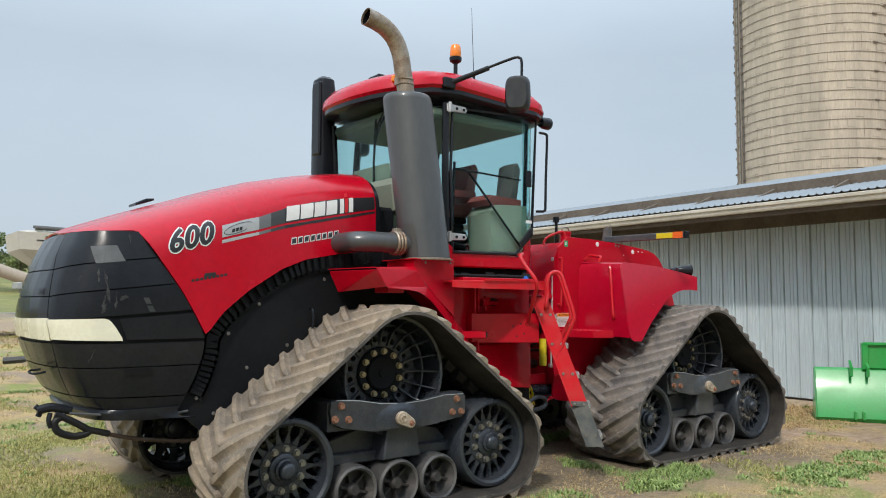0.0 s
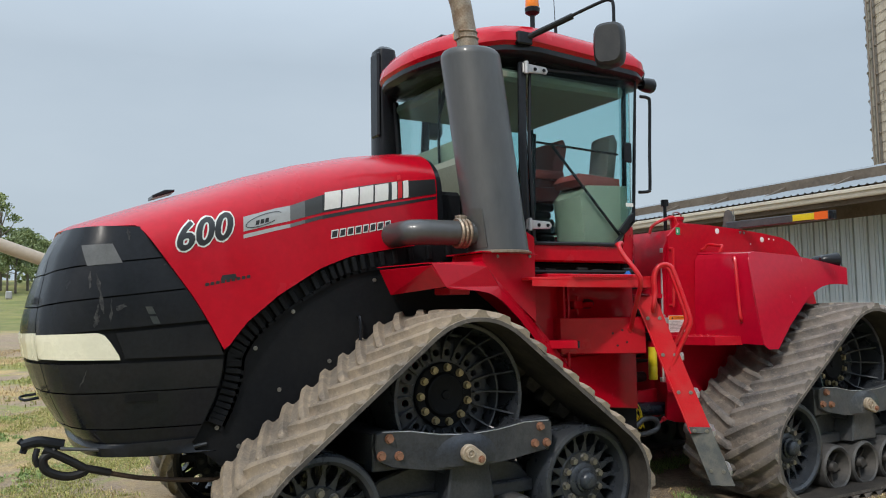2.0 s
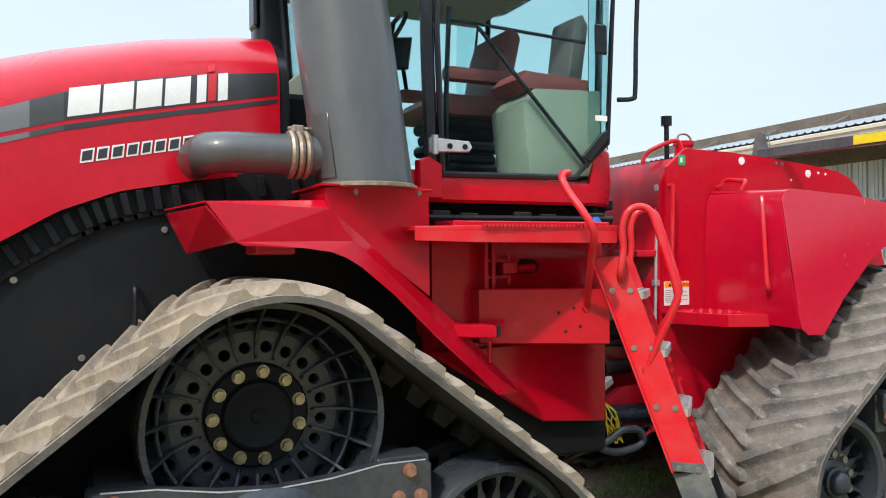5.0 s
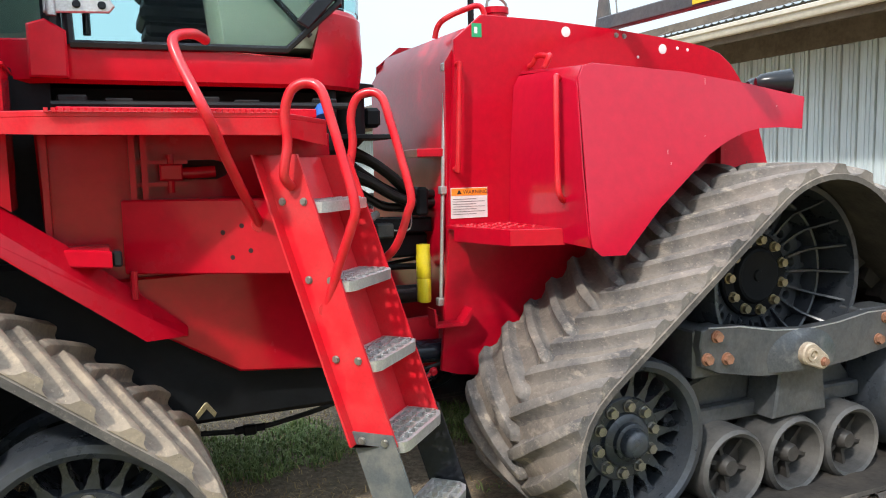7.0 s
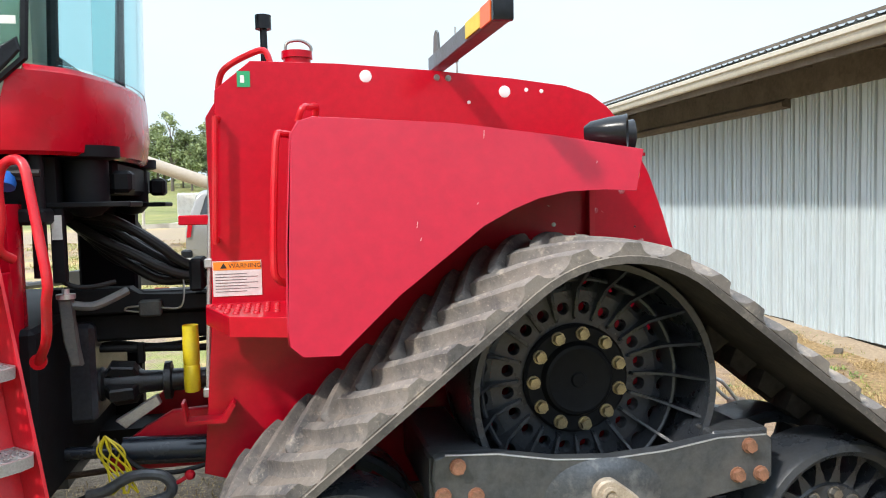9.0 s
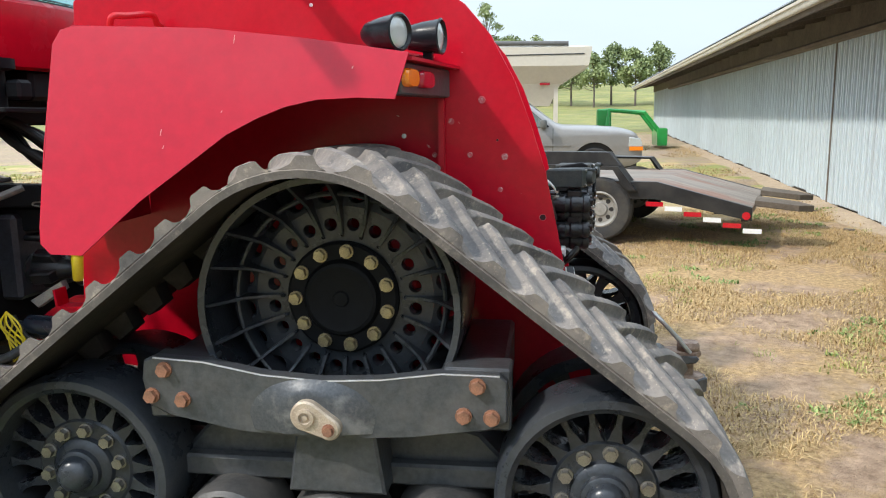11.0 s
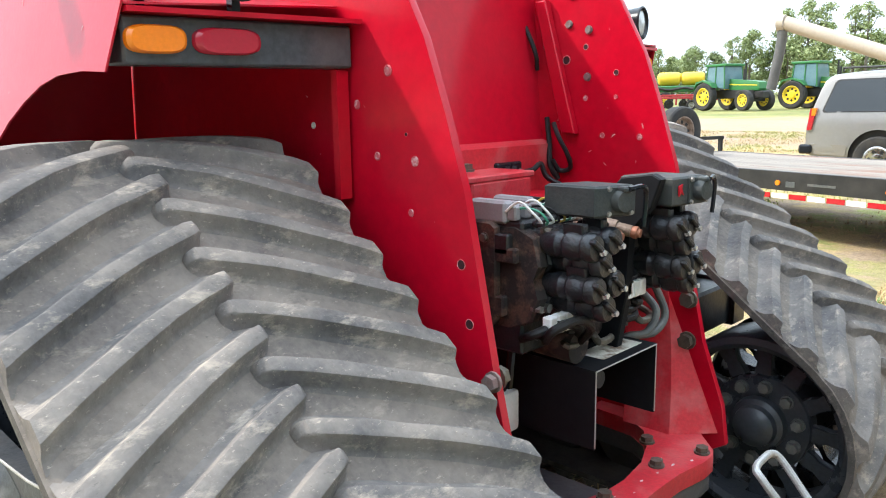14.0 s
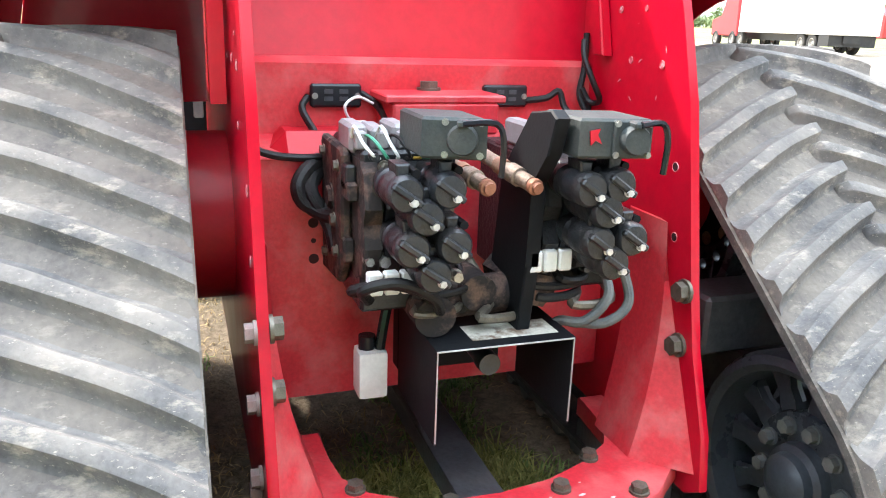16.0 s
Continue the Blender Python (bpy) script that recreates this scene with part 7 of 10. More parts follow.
for z, r in ((1.12, 0.014), (1.071, 0.007), (1.021, 0.014)):
    bm = bmesh.new()
    lathe(bm, [(0, 0), (r, 0)], 14, Matrix.Translation((4.3015, -0.384, z)) @ Matrix.Rotation(math.pi / 2, 4, "Z"))
    part("panel_hole", bm, M_HOLE, tank, "flat dark disc for a shaded round hole")
bm = bmesh.new()
cyl(bm, (2.80, -0.35, 2.2), (2.80, -0.35, 2.50), 0.016, 12)
cyl(bm, (2.80, -0.35, 2.50), (2.80, -0.35, 2.56), 0.035, 14)
part("tank_breather", bm, M_BLACK, tank, "black breather on a steel post")
bm = bmesh.new()
cyl(bm, (2.94, -0.35, 2.2), (2.94, -0.35, 2.375), 0.06, 20)
cyl(bm, (2.94, -0.35, 2.375), (2.94, -0.35, 2.405), 0.068, 20)
fcap = part("fuel_cap", bm, M_RED_WORN, tank, "red fuel cap with a wire bail")
bm = bmesh.new()
tube(bm, curve([(2.89, -0.35, 2.40), (2.90, -0.35, 2.445), (2.96, -0.35, 2.455), (3.0, -0.35, 2.43), (3.0, -0.35, 2.40)], 4), 0.007, 8)
part("bail", bm, M_BOLT, fcap)
bm = bmesh.new()
tube(bm, curve([(2.60, -0.35, 2.24), (2.61, -0.36, 2.29), (2.64, -0.38, 2.33), (2.72, -0.42, 2.37), (2.80, -0.45, 2.39), (2.83, -0.46, 2.32)], 5), 0.014, 10)
part("tank_rail", bm, M_RED_BRIGHT, tank, "red grab rail over the tank")
bm = bmesh.new()
cyl(bm, (2.525, -0.53, 0.96), (2.575, -0.515, 2.08), 0.010, 12)
for z in (0.96, 1.5, 2.08):
    box(bm, (2.505 + 0.045 * (z - 0.96), -0.545, z - 0.02), (2.565 + 0.045 * (z - 0.96), -0.505, z + 0.02), bev=0.005)
part("sight_gauge", bm, M_ALU, tank, "clear fuel sight tube")
bm = bmesh.new()
prism(bm, [(2.43, -0.50), (2.56, -0.53), (2.56, -0.2), (2.47, -0.22)], "z", 1.66, 1.70, 0.004)
part("tank_shelf", bm, M_RED_WORN, tank)
# fender over the rear track
FTOP = [(2.885, 1.97), (2.915, 2.02), (2.96, 2.035), (3.45, 2.012), (3.80, 1.97), (4.175, 1.912)]
FLOW = [(4.13, 1.757), (4.0, 1.765), (3.86, 1.76), (3.75, 1.738), (3.65, 1.70), (3.54, 1.645), (3.44, 1.572), (3.23, 1.42), (3.02, 1.232), (2.90, 1.235), (2.86, 1.27), (2.855, 1.33)]
for side in (-1, 1):
    yi = side * 0.58

    def out(z, inward=0.0):
        """The fender's face leans out towards its lower edge."""
        return side * (1.16 + 0.20 * (2.03 - z) - inward)
    bm = bmesh.new()
    vs = prism(bm, FTOP + FLOW, "y", 0.0, -side * 0.006, 0.0015)
    for v in vs:
        v.co.y += out(v.co.z)
    fender = part("rear_fender", bm, M_RED_FENDER, tractor, "red rear fender panel, slightly faded")
    bm = bmesh.new()
    shell(bm, [(x, out(z, 0.006), z - 0.004) for x, z in FTOP[1:]], [(x + (0.03 if i == 0 else 0), yi, z + 0.03) for i, (x, z) in enumerate(FTOP[1:])])
    fr = [(2.915, 2.02), (2.885, 1.97), (2.862, 1.60), (2.855, 1.33), (2.86, 1.27)]
    shell(bm, [(x, out(z, 0.006), z) for x, z in fr], [(x + 0.03, yi, z + 0.02) for x, z in fr])
    solid(part("fender_box", bm, M_RED_FENDER, fender, "red fender box front and top"), 0.005)
    bm = bmesh.new()
    for h in ([(2.91, side * 1.0, 1.975), (2.86, side * 1.05, 1.985), (2.835, side * 1.08, 1.94), (2.815, side * 1.12, 1.55), (2.83, side * 1.12, 1.475), (2.875, side * 1.08, 1.455)],
              [(2.92, side * 0.85, 2.05), (2.94, side * 0.86, 2.10), (2.97, side * 0.80, 2.11), (3.0, side * 0.66, 2.13), (3.0, side * 0.62, 2.10), (3.0, side * 0.58, 2.09)]):
        tube(bm, curve(h, 5), 0.0135, 10)
    part("grab_handle", bm, M_RED_BRIGHT, fender, "red bent grab handle")
    bm = bmesh.new()
    prism(bm, [(2.535, side * 0.58), (2.54, side * 0.66), (2.65, side * 1.0), (2.87, side * 1.09), (2.88, side * 0.58)], "z", 1.317, 1.337, 0.003)
    prism(bm, [(2.54, side * 0.66), (2.65, side * 1.0), (2.87, side * 1.09), (2.87, side * 1.08), (2.656, side * 0.99), (2.55, side * 0.66)], "z", 1.265, 1.32)
    stp = part("fender_step", bm, M_RED_WORN, fender, "red punched step plate")
    for r in range(4):
        for c in range(8):
            x, y = 2.56 + c * 0.037, side * (0.66 + 0.075 * r + 0.03 * (c % 2))
            if abs(y) < 0.98 and abs(y) < 0.62 + (x - 2.54) * 3.2:
                bm = bmesh.new()
                lathe(bm, [(0.006, 0), (0.010, 0.006), (0.014, 0)], 10, Matrix.Translation((x, y, 1.3375)) @ Matrix.Rotation(math.pi / 2, 4, "X"))
                part("step_stud", bm, M_RED_IN, stp)
    def slant(bm):
        """The lamp bar runs forward towards its outer end."""
        for v in bm.verts:
            v.co.x += 0.043 - 0.156 * (abs(v.co.y) - 0.572)
        return bm
    bm = bmesh.new()
    box(bm, (4.10, side * 0.585, 1.775), (4.195, side * 1.176, 1.885), bev=0.006)
    bar = part("light_bar", slant(bm), M_STEELBLK, fender, "dark channel carrying the tail lamps")
    bm = bmesh.new()
    box(bm, (4.14, side * 0.58, 1.888), (4.235, side * 1.176, 1.90))
    part("bar_lid", slant(bm), M_RED_WORN, bar)
    for ya, yb, mt, nm in ((1.174, 1.035, M_AMBER, "amber oval turn lamp"), (1.019, 0.852, M_REDLENS, "red oval tail lamp")):
        bm = bmesh.new()
        rows = []
        for t, q in ((0.0, 1.0), (0.014, 0.98), (0.022, 0.85)):
            ring = []
            for k in range(24):
                a = 2 * math.pi * k / 24
                c, e = math.cos(a), math.sin(a)
                ring.append((4.196 + t, side * (ya + yb) / 2 + q * abs(ya - yb) / 2 * math.copysign(abs(c) ** 0.55, c), 1.832 + q * 0.033 * math.copysign(abs(e) ** 0.75, e)))
            rows.append(ring)
        vs = loft(bm, rows, closed=True)
        bm.faces.new(vs[-1])
        part("tail_lamp", slant(bm), mt, bar, nm)
    for lx, ly, rot in ((4.09, 1.10, -28), (4.20, 0.92, -10)):
        m = Matrix.Translation((lx, side * ly, 1.985)) @ Matrix.Rotation(radians(rot * -side - 90), 4, "Z") @ Matrix.Scale(0.84, 4)
        bm = bmesh.new()
        lathe(bm, [(0, -0.13), (0.03, -0.128), (0.05, -0.10), (0.066, -0.02), (0.074, 0.05), (0.078, 0.062), (0.07, 0.066), (0.062, 0.05)], 24, m)
        box(bm, (-0.012, -0.02, -0.10), (0.012, 0.02, -0.06), m)
        wl_ = part("work_lamp", bm, M_BLACK, fender, "black round work lamp")
        bm = bmesh.new()
        lathe(bm, [(0.066, 0.048), (0.05, 0.058), (0.02, 0.062), (0, 0.063)], 24, m)
        part("lamp_lens", bm, M_LAMPG, wl_, "clear ribbed lamp lens")
    bm = bmesh.new()
    box(bm, (4.19, side * 0.585, 1.42), (4.215, side * 0.625, 1.77))
    part("fender_brace", bm, M_RED_IN, fender)
bm = bmesh.new()
tube(bm, curve([(2.61, -0.575, 2.09), (2.605, -0.62, 2.085), (2.60, -0.625, 2.05), (2.585, -0.625, 1.63), (2.585, -0.61, 1.60), (2.59, -0.575, 1.60)], 5), 0.0125, 10)
part("grab_handle", bm, M_RED_BRIGHT, near_plate, "red bent grab handle")
bm = bmesh.new()
prism(bm, [(2.44, 0.86), (2.60, 0.86), (2.64, 0.93), (2.63, 0.94), (2.58, 0.875), (2.45, 0.875), (2.44, 0.95), (2.43, 0.95)], "y", -0.66, -0.576)
part("sleeve_bracket", bm, M_RED_WORN, near_plate)
# safety label
bm = bmesh.new()
box(bm, (2.565, -0.5785, 1.365), (2.76, -0.5765, 1.51))
lab = part("warning_label", bm, M_WHITE, near_plate, "white and orange safety label reading WARNING")
bm = bmesh.new()
box(bm, (2.568, -0.5798, 1.473), (2.757, -0.5786, 1.507))
part("label_band", bm, M_ORANGE, lab, "orange band")
bm = text_mesh("WARNING", 0.026)
for v in bm.verts:
    v.co = (2.628 + v.co.x * 1.05, -0.5806, 1.481 + v.co.y)
part("label_text", bm, M_CHARCOAL, lab, "black word WARNING")
bm = bmesh.new()
prism(bm, [(2.595, 1.480), (2.622, 1.480), (2.6085, 1.502)], "y", -0.5804, -0.5799)
part("label_sign", bm, M_CHARCOAL, lab, "black warning triangle")
for k in range(7):
    bm = bmesh.new()
    box(bm, (2.575, -0.5796, 1.455 - 0.012 * k), (2.70 + 0.045 * ((k * 3) % 2), -0.5787, 1.4575 - 0.012 * k))
    part("label_line", bm, M_GREYBOX, lab, "grey line of fine print")
bm = bmesh.new()
box(bm, (2.69, -0.5785, 2.218), (2.742, -0.5765, 2.282))
tag = part("fuel_tag", bm, M_GREENTAG, near_plate, "green fuel sticker")
bm = bmesh.new()
box(bm, (2.703, -0.5796, 2.235), (2.719, -0.5786, 2.265))
part("fuel_symbol", bm, M_WHITE, tag)
# warning arm over the tank
bm = bmesh.new()
ma = Matrix.Translation((3.545, -0.42, 2.342)) @ Matrix.Rotation(radians(0.6), 4, "X")
box(bm, (-0.03, -1.06, -0.035), (0.03, 0.0, 0.035), ma, 0.005)
arm = part("marker_arm", bm, M_STEELBLK, tractor, "dark arm with amber and red reflectors")
bm = bmesh.new()
box(bm, (-0.036, -0.93, -0.025), (-0.031, -0.725, 0.03), ma)
part("reflector", bm, M_YELLOW, arm, "amber reflector")
bm = bmesh.new()
box(bm, (-0.036, -1.055, -0.032), (-0.031, -0.932, 0.034), ma)
part("reflector", bm, M_REDORANGE, arm, "red-orange end reflector")
bm = bmesh.new()
box(bm, (-0.034, -1.092, -0.037), (0.034, -1.0605, 0.038), ma, 0.010, 2)
part("end_cap", bm, M_BLACK, arm, "black rubber end cap")
bm = bmesh.new()
prism(bm, [(-0.50, 2.30), (-0.34, 2.30), (-0.38, 2.48), (-0.42, 2.50), (-0.46, 2.48)], "x", 3.55, 3.56)
part("arm_bracket", bm, M_GREYBOX, arm, "grey bracket plate")
bm = bmesh.new()
cyl(bm, (3.645, -0.43, 2.30), (3.647, -0.40, 2.52), 0.0045, 8)
cyl(bm, (3.645, -0.422, 2.36), (3.645, -0.419, 2.385), 0.010, 8)
part("thin_rod", bm, M_BOLT, arm, "thin steel rod")

# ---------------------------------------------------------------- rear hitch frame
bm = bmesh.new()
ring_o = [(4.36, -0.55), (4.84, -0.55), (4.89, -0.49), (4.91, -0.40), (4.905, -0.30), (4.88, -0.16), (4.872, 0.0), (4.875, 0.14), (4.895, 0.27), (4.895, 0.33), (4.875, 0.375), (4.80, 0.45), (4.76, 0.505), (4.36, 0.505)]
ring_i = [(4.36, -0.385), (4.50, -0.385), (4.60, -0.375), (4.68, -0.325), (4.735, -0.235), (4.765, -0.12), (4.77, -0.01), (4.745, 0.13), (4.70, 0.255), (4.63, 0.36), (4.55, 0.41), (4.36, 0.42)]
pts = ring_o + list(reversed(ring_i))
prism(bm, pts, "z", 0.475, 0.535, 0.004)
hitch_frame = part("hitch_frame", bm, M_RED_SKYLIT, tractor, "red horseshoe hitch frame with chipped paint")
for side, y in ((-1, -0.55), (1, 0.505)):
    bm = bmesh.new()
    rows = []
    for t in range(9):
        u = t / 8
        z = 0.535 + 0.62 * u
        dep = 0.11 * (1 - u) ** 2.2 + 0.012
        x = 4.66 - 0.10 * u
        rows.append([(x + 0.17 * (1 - u), y, z), (x + 0.05, y - side * dep, z), (x - 0.13, y - side * dep, z), (x - 0.15, y, z)])
    vs = loft(bm, rows)
    bm.faces.new(vs[-1])
    part("gusset", bm, M_RED_SKYLIT, hitch_frame, "curved red gusset")
M_OLD = mat("oiled_old_bolt", (0.17, 0.15, 0.12), 0.45, 0.7, (0.07, 0.06, 0.05), 0.5, 30, 0.2)
bolts("frame_bolt", M_OLD, hitch_frame, "dark greasy frame bolt", [(x, y, 0.535) for x, y in ((4.683, 0.279), (4.783, -0.146), (4.858, 0.324), (4.793, 0.141), (4.66, -0.35), (4.838, -0.332))], (0, 0, 1), 0.021, 0.022)
bolts("frame_bolt", M_OLD, hitch_frame, "dark greasy frame bolt", [(4.705, 0.504, z) for z in (0.996, 0.847, 0.68, 0.60)], (0, -1, 0), 0.026, 0.03)
bolts("frame_bolt", M_OLD, hitch_frame, "dark greasy frame bolt", [(4.705, -0.549, z) for z in (0.996, 0.847, 0.68, 0.60)], (0, 1, 0), 0.026, 0.03)
M_CHIP = mat("bare_primer_chip", (0.62, 0.55, 0.52), 0.7, 0, (0.45, 0.2, 0.2), 0.6, 40, 0.2)
rngc = random.Random(8)
for x, y in ((4.80, -0.12), (4.83, -0.06), (4.81, 0.02), (4.83, 0.18), (4.82, 0.10), (4.86, 0.25), (4.78, 0.20), (4.845, -0.20), (4.85, -0.10)):
    bm = bmesh.new()
    r = 0.003 + 0.006 * rngc.random()
    prism(bm, [(x + r * (0.5 + rngc.random()) * math.cos(k) * 0.6, y + r * (0.5 + rngc.random()) * math.sin(k)) for k in (0, 0.9, 1.8, 2.6, 3.5, 4.4, 5.3)], "z", 0.5352, 0.5358)
    part("paint_chip", bm, M_CHIP, hitch_frame, "chipped paint showing pale primer")
bm = bmesh.new()
prism(bm, [(x - 0.01, y) for x, y in ring_o] + [(x + 0.012, y) for x, y in reversed(ring_i)], "z", 0.41, 0.472, 0.004)
part("frame_plate", bm, M_STEELBLK, hitch_frame)
bm = bmesh.new()
prism(bm, [(3.6, -0.055), (5.12, -0.055), (5.38, -0.05), (5.42, -0.02), (5.42, 0.04), (5.38, 0.07), (5.12, 0.075), (3.6, 0.075)], "z", 0.345, 0.42, 0.006)
drawbar = part("drawbar", bm, M_STEELBLK, tractor, "black steel drawbar with a hitch clevis")
bm = bmesh.new()
prism(bm, [(5.08, 0.421), (5.205, 0.421), (5.21, 0.485), (5.36, 0.498), (5.375, 0.52), (5.36, 0.535), (5.24, 0.53), (5.20, 0.565), (5.15, 0.57), (5.14, 0.55), (5.11, 0.55), (5.10, 0.565), (5.07, 0.555)], "y", -0.05, 0.07, 0.008, 2)
part("clevis", bm, M_STEELBLK, drawbar, "black hammer strap clevis, scratched")
bm = bmesh.new()
box(bm, (4.7, -0.32, 0.30), (4.95, 0.32, 0.355), bev=0.01)
part("drawbar_support", bm, M_STEELBLK, drawbar)
bm = bmesh.new()
lathe(bm, [(0, 0.26), (0.026, 0.265), (0.03, 0.28), (0.03, 0.53), (0.045, 0.535), (0.055, 0.55), (0.055, 0.575), (0.045, 0.59), (0, 0.592)], 18, Matrix.Translation((5.33, 0.015, 0)) @ Matrix.Rotation(math.pi / 2, 4, "X"))
prism(bm, [(5.22, -0.04), (5.36, -0.045), (5.39, 0.0), (5.385, 0.06), (5.34, 0.085), (5.22, 0.07)], "z", 0.52, 0.55, 0.01, 2)
M_PIN = mat("worn_rusty_steel", (0.30, 0.22, 0.17), 0.55, 0.5, (0.14, 0.08, 0.05), 0.8, 18, 0.25, 0.3, 70)
part("hitch_pin", bm, M_PIN, drawbar, "worn rusty hitch pin")
bm = bmesh.new()
lathe(bm, [(0, 0.4275), (0.058, 0.4275), (0.066, 0.4205), (0.066, 0.415)], 20, Matrix.Translation((5.345, 0.012, 0)) @ Matrix.Rotation(math.pi / 2, 4, "X"))
part("rust_collar", bm, M_PIN, drawbar, "rusty worn collar round the pin")
bm = bmesh.new()
tube(bm, curve([(5.33, -0.045, 0.55), (5.27, -0.05, 0.62), (5.20, -0.06, 0.70), (5.175, -0.045, 0.72), (5.168, 0.02, 0.722), (5.168, 0.08, 0.716), (5.19, 0.10, 0.695), (5.27, 0.09, 0.61), (5.34, 0.075, 0.545)], 6), 0.0105, 10)
M_WIRE = mat("dull_steel_bar", (0.45, 0.45, 0.44), 0.45, 0.7, (0.28, 0.22, 0.17), 0.5, 20, 0.2, 0.1, 80)
part("pin_handle", bm, M_WIRE, drawbar, "bare steel pin handle")
bm = bmesh.new()
tube(bm, curve([(5.05, -0.20, 0.33), (5.16, -0.20, 0.335), (5.22, -0.16, 0.335), (5.16, -0.11, 0.335), (5.05, -0.11, 0.33), (5.0, -0.155, 0.33), (5.05, -0.20, 0.33)], 5), 0.018, 8)
part("chain_link", bm, M_STEELBLK, drawbar)

# hydraulic remotes: two valve banks
bm = bmesh.new()
box(bm, (4.30, -0.33, 0.98), (4.62, -0.16, 1.36), bev=0.008)
valves = part("valve_bank", bm, M_HYD, tractor, "greasy black and brown hydraulic valve bank")
bm = bmesh.new()
box(bm, (4.30, 0.08, 1.0), (4.62, 0.32, 1.34), bev=0.008)
part("valve_body", bm, M_HYD, valves)
bm = bmesh.new()
prism(bm, [(4.50, 0.93), (4.70, 0.93), (4.73, 1.10), (4.73, 1.30), (4.80, 1.37), (4.83, 1.455), (4.80, 1.47), (4.70, 1.455), (4.56, 1.30)], "y", 0.035, 0.07, 0.004)
prism(bm, [(4.45, 0.95), (4.60, 0.95), (4.64, 1.2), (4.64, 1.40), (4.45, 1.40)], "y", -0.14, -0.115, 0.004)
part("valve_plate", bm, M_PANEL, valves, "black bracket plate")
bm = bmesh.new()
prism(bm, [(4.30, 1.355), (4.53, 1.355), (4.55, 1.34), (4.55, 1.08), (4.50, 1.02), (4.30, 1.0)], "y", -0.36, -0.335, 0.006)
side_ = part("valve_cheek", bm, M_HYDBR, valves, "mottled rust-brown valve end plate")
for bx_, bz_, br_ in ((4.34, 1.32, 0.012), (4.51, 1.31, 0.012), (4.36, 1.06, 0.012), (4.50, 1.10, 0.012), (4.43, 1.22, 0.026), (4.47, 1.17, 0.015)):
    bm = bmesh.new()
    hexbolt(bm, (bx_, -0.36, bz_), (0, -1, 0), br_, 0.012)
    part("cheek_bolt", bm, M_OLD if br_ < 0.02 else M_HYDBR, side_)
CAPS = [(4.665, y, z) for y, z in ((-0.282, 1.303), (-0.19, 1.308), (-0.236, 1.252), (-0.265, 1.185), (-0.172, 1.188), (-0.216, 1.127))] + \
       [(4.70, y, z) for y, z in ((0.118, 1.306), (0.188, 1.313), (0.163, 1.256), (0.15, 1.185), (0.232, 1.19), (0.19, 1.137))]
for i, (x, y, z) in enumerate(CAPS):
    bm = bmesh.new()
    m = Matrix.Translation((x, y, z)) @ Matrix.Rotation(-math.pi / 2, 4, "Z")
    lathe(bm, [(0.028, -0.06), (0.030, 0.0), (0.037, 0.02), (0.039, 0.05), (0.034, 0.058), (0.034, 0.07), (0.040, 0.078), (0.040, 0.108), (0.036, 0.115), (0.036, 0.128), (0.039, 0.132), (0.039, 0.150), (0.033, 0.160), (0, 0.163)], 18, m)
    box(bm, (-0.036, 0.155, -0.007), (0.040, 0.175, 0.009), m @ Matrix.Rotation(radians(-35), 4, "Y"), 0.004)
    prism(bm, [(-0.012, 0.03), (0.012, 0.03), (0.016, 0.058), (-0.016, 0.058)], "y", 0.06, 0.125, 0.004, m=m)
    cp = part("coupler", bm, M_HYD, valves, "black hydraulic coupler with a dust cap")
    bm = bmesh.new()
    hexbolt(bm, (x + 0.165, y + 0.012, z - 0.012), (1, 0, 0), 0.008, 0.014)
    part("coupler_nut", bm, M_ALU, cp, "bright nut")
    bm = bmesh.new()
    cyl(bm, (x + 0.02, y + 0.034, z + 0.034), (x + 0.11, y + 0.034, z + 0.034), 0.010, 8)
    part("coupler_lever", bm, M_PANEL, cp)
for bx, y0, y1 in ((4.30, -0.335, -0.145), (4.34, 0.08, 0.275)):
    for k in range(4):           # stacked sections behind the couplers
        bm = bmesh.new()
        ya = y0 + (y1 - y0) * k / 4
        prism(bm, [(bx + 0.05, 1.345), (bx + 0.30, 1.345), (bx + 0.36, 1.32), (bx + 0.38, 1.24), (bx + 0.35, 1.20), (bx + 0.38, 1.15), (bx + 0.35, 1.08), (bx + 0.28, 1.05), (bx + 0.05, 1.05)], "y", ya + 0.003, ya + (y1 - y0) / 4 - 0.003, 0.006)
        part("valve_section", bm, M_HYDBR if k == 0 and bx < 4.32 else M_HYD, valves)
COVERS = (([(4.63, -0.245), (4.79, -0.245), (4.84, -0.122), (4.69, -0.122)], -0.162, 4.80), ([(4.67, 0.085), (4.84, 0.085), (4.865, 0.245), (4.70, 0.245)], 0.20, 4.845))
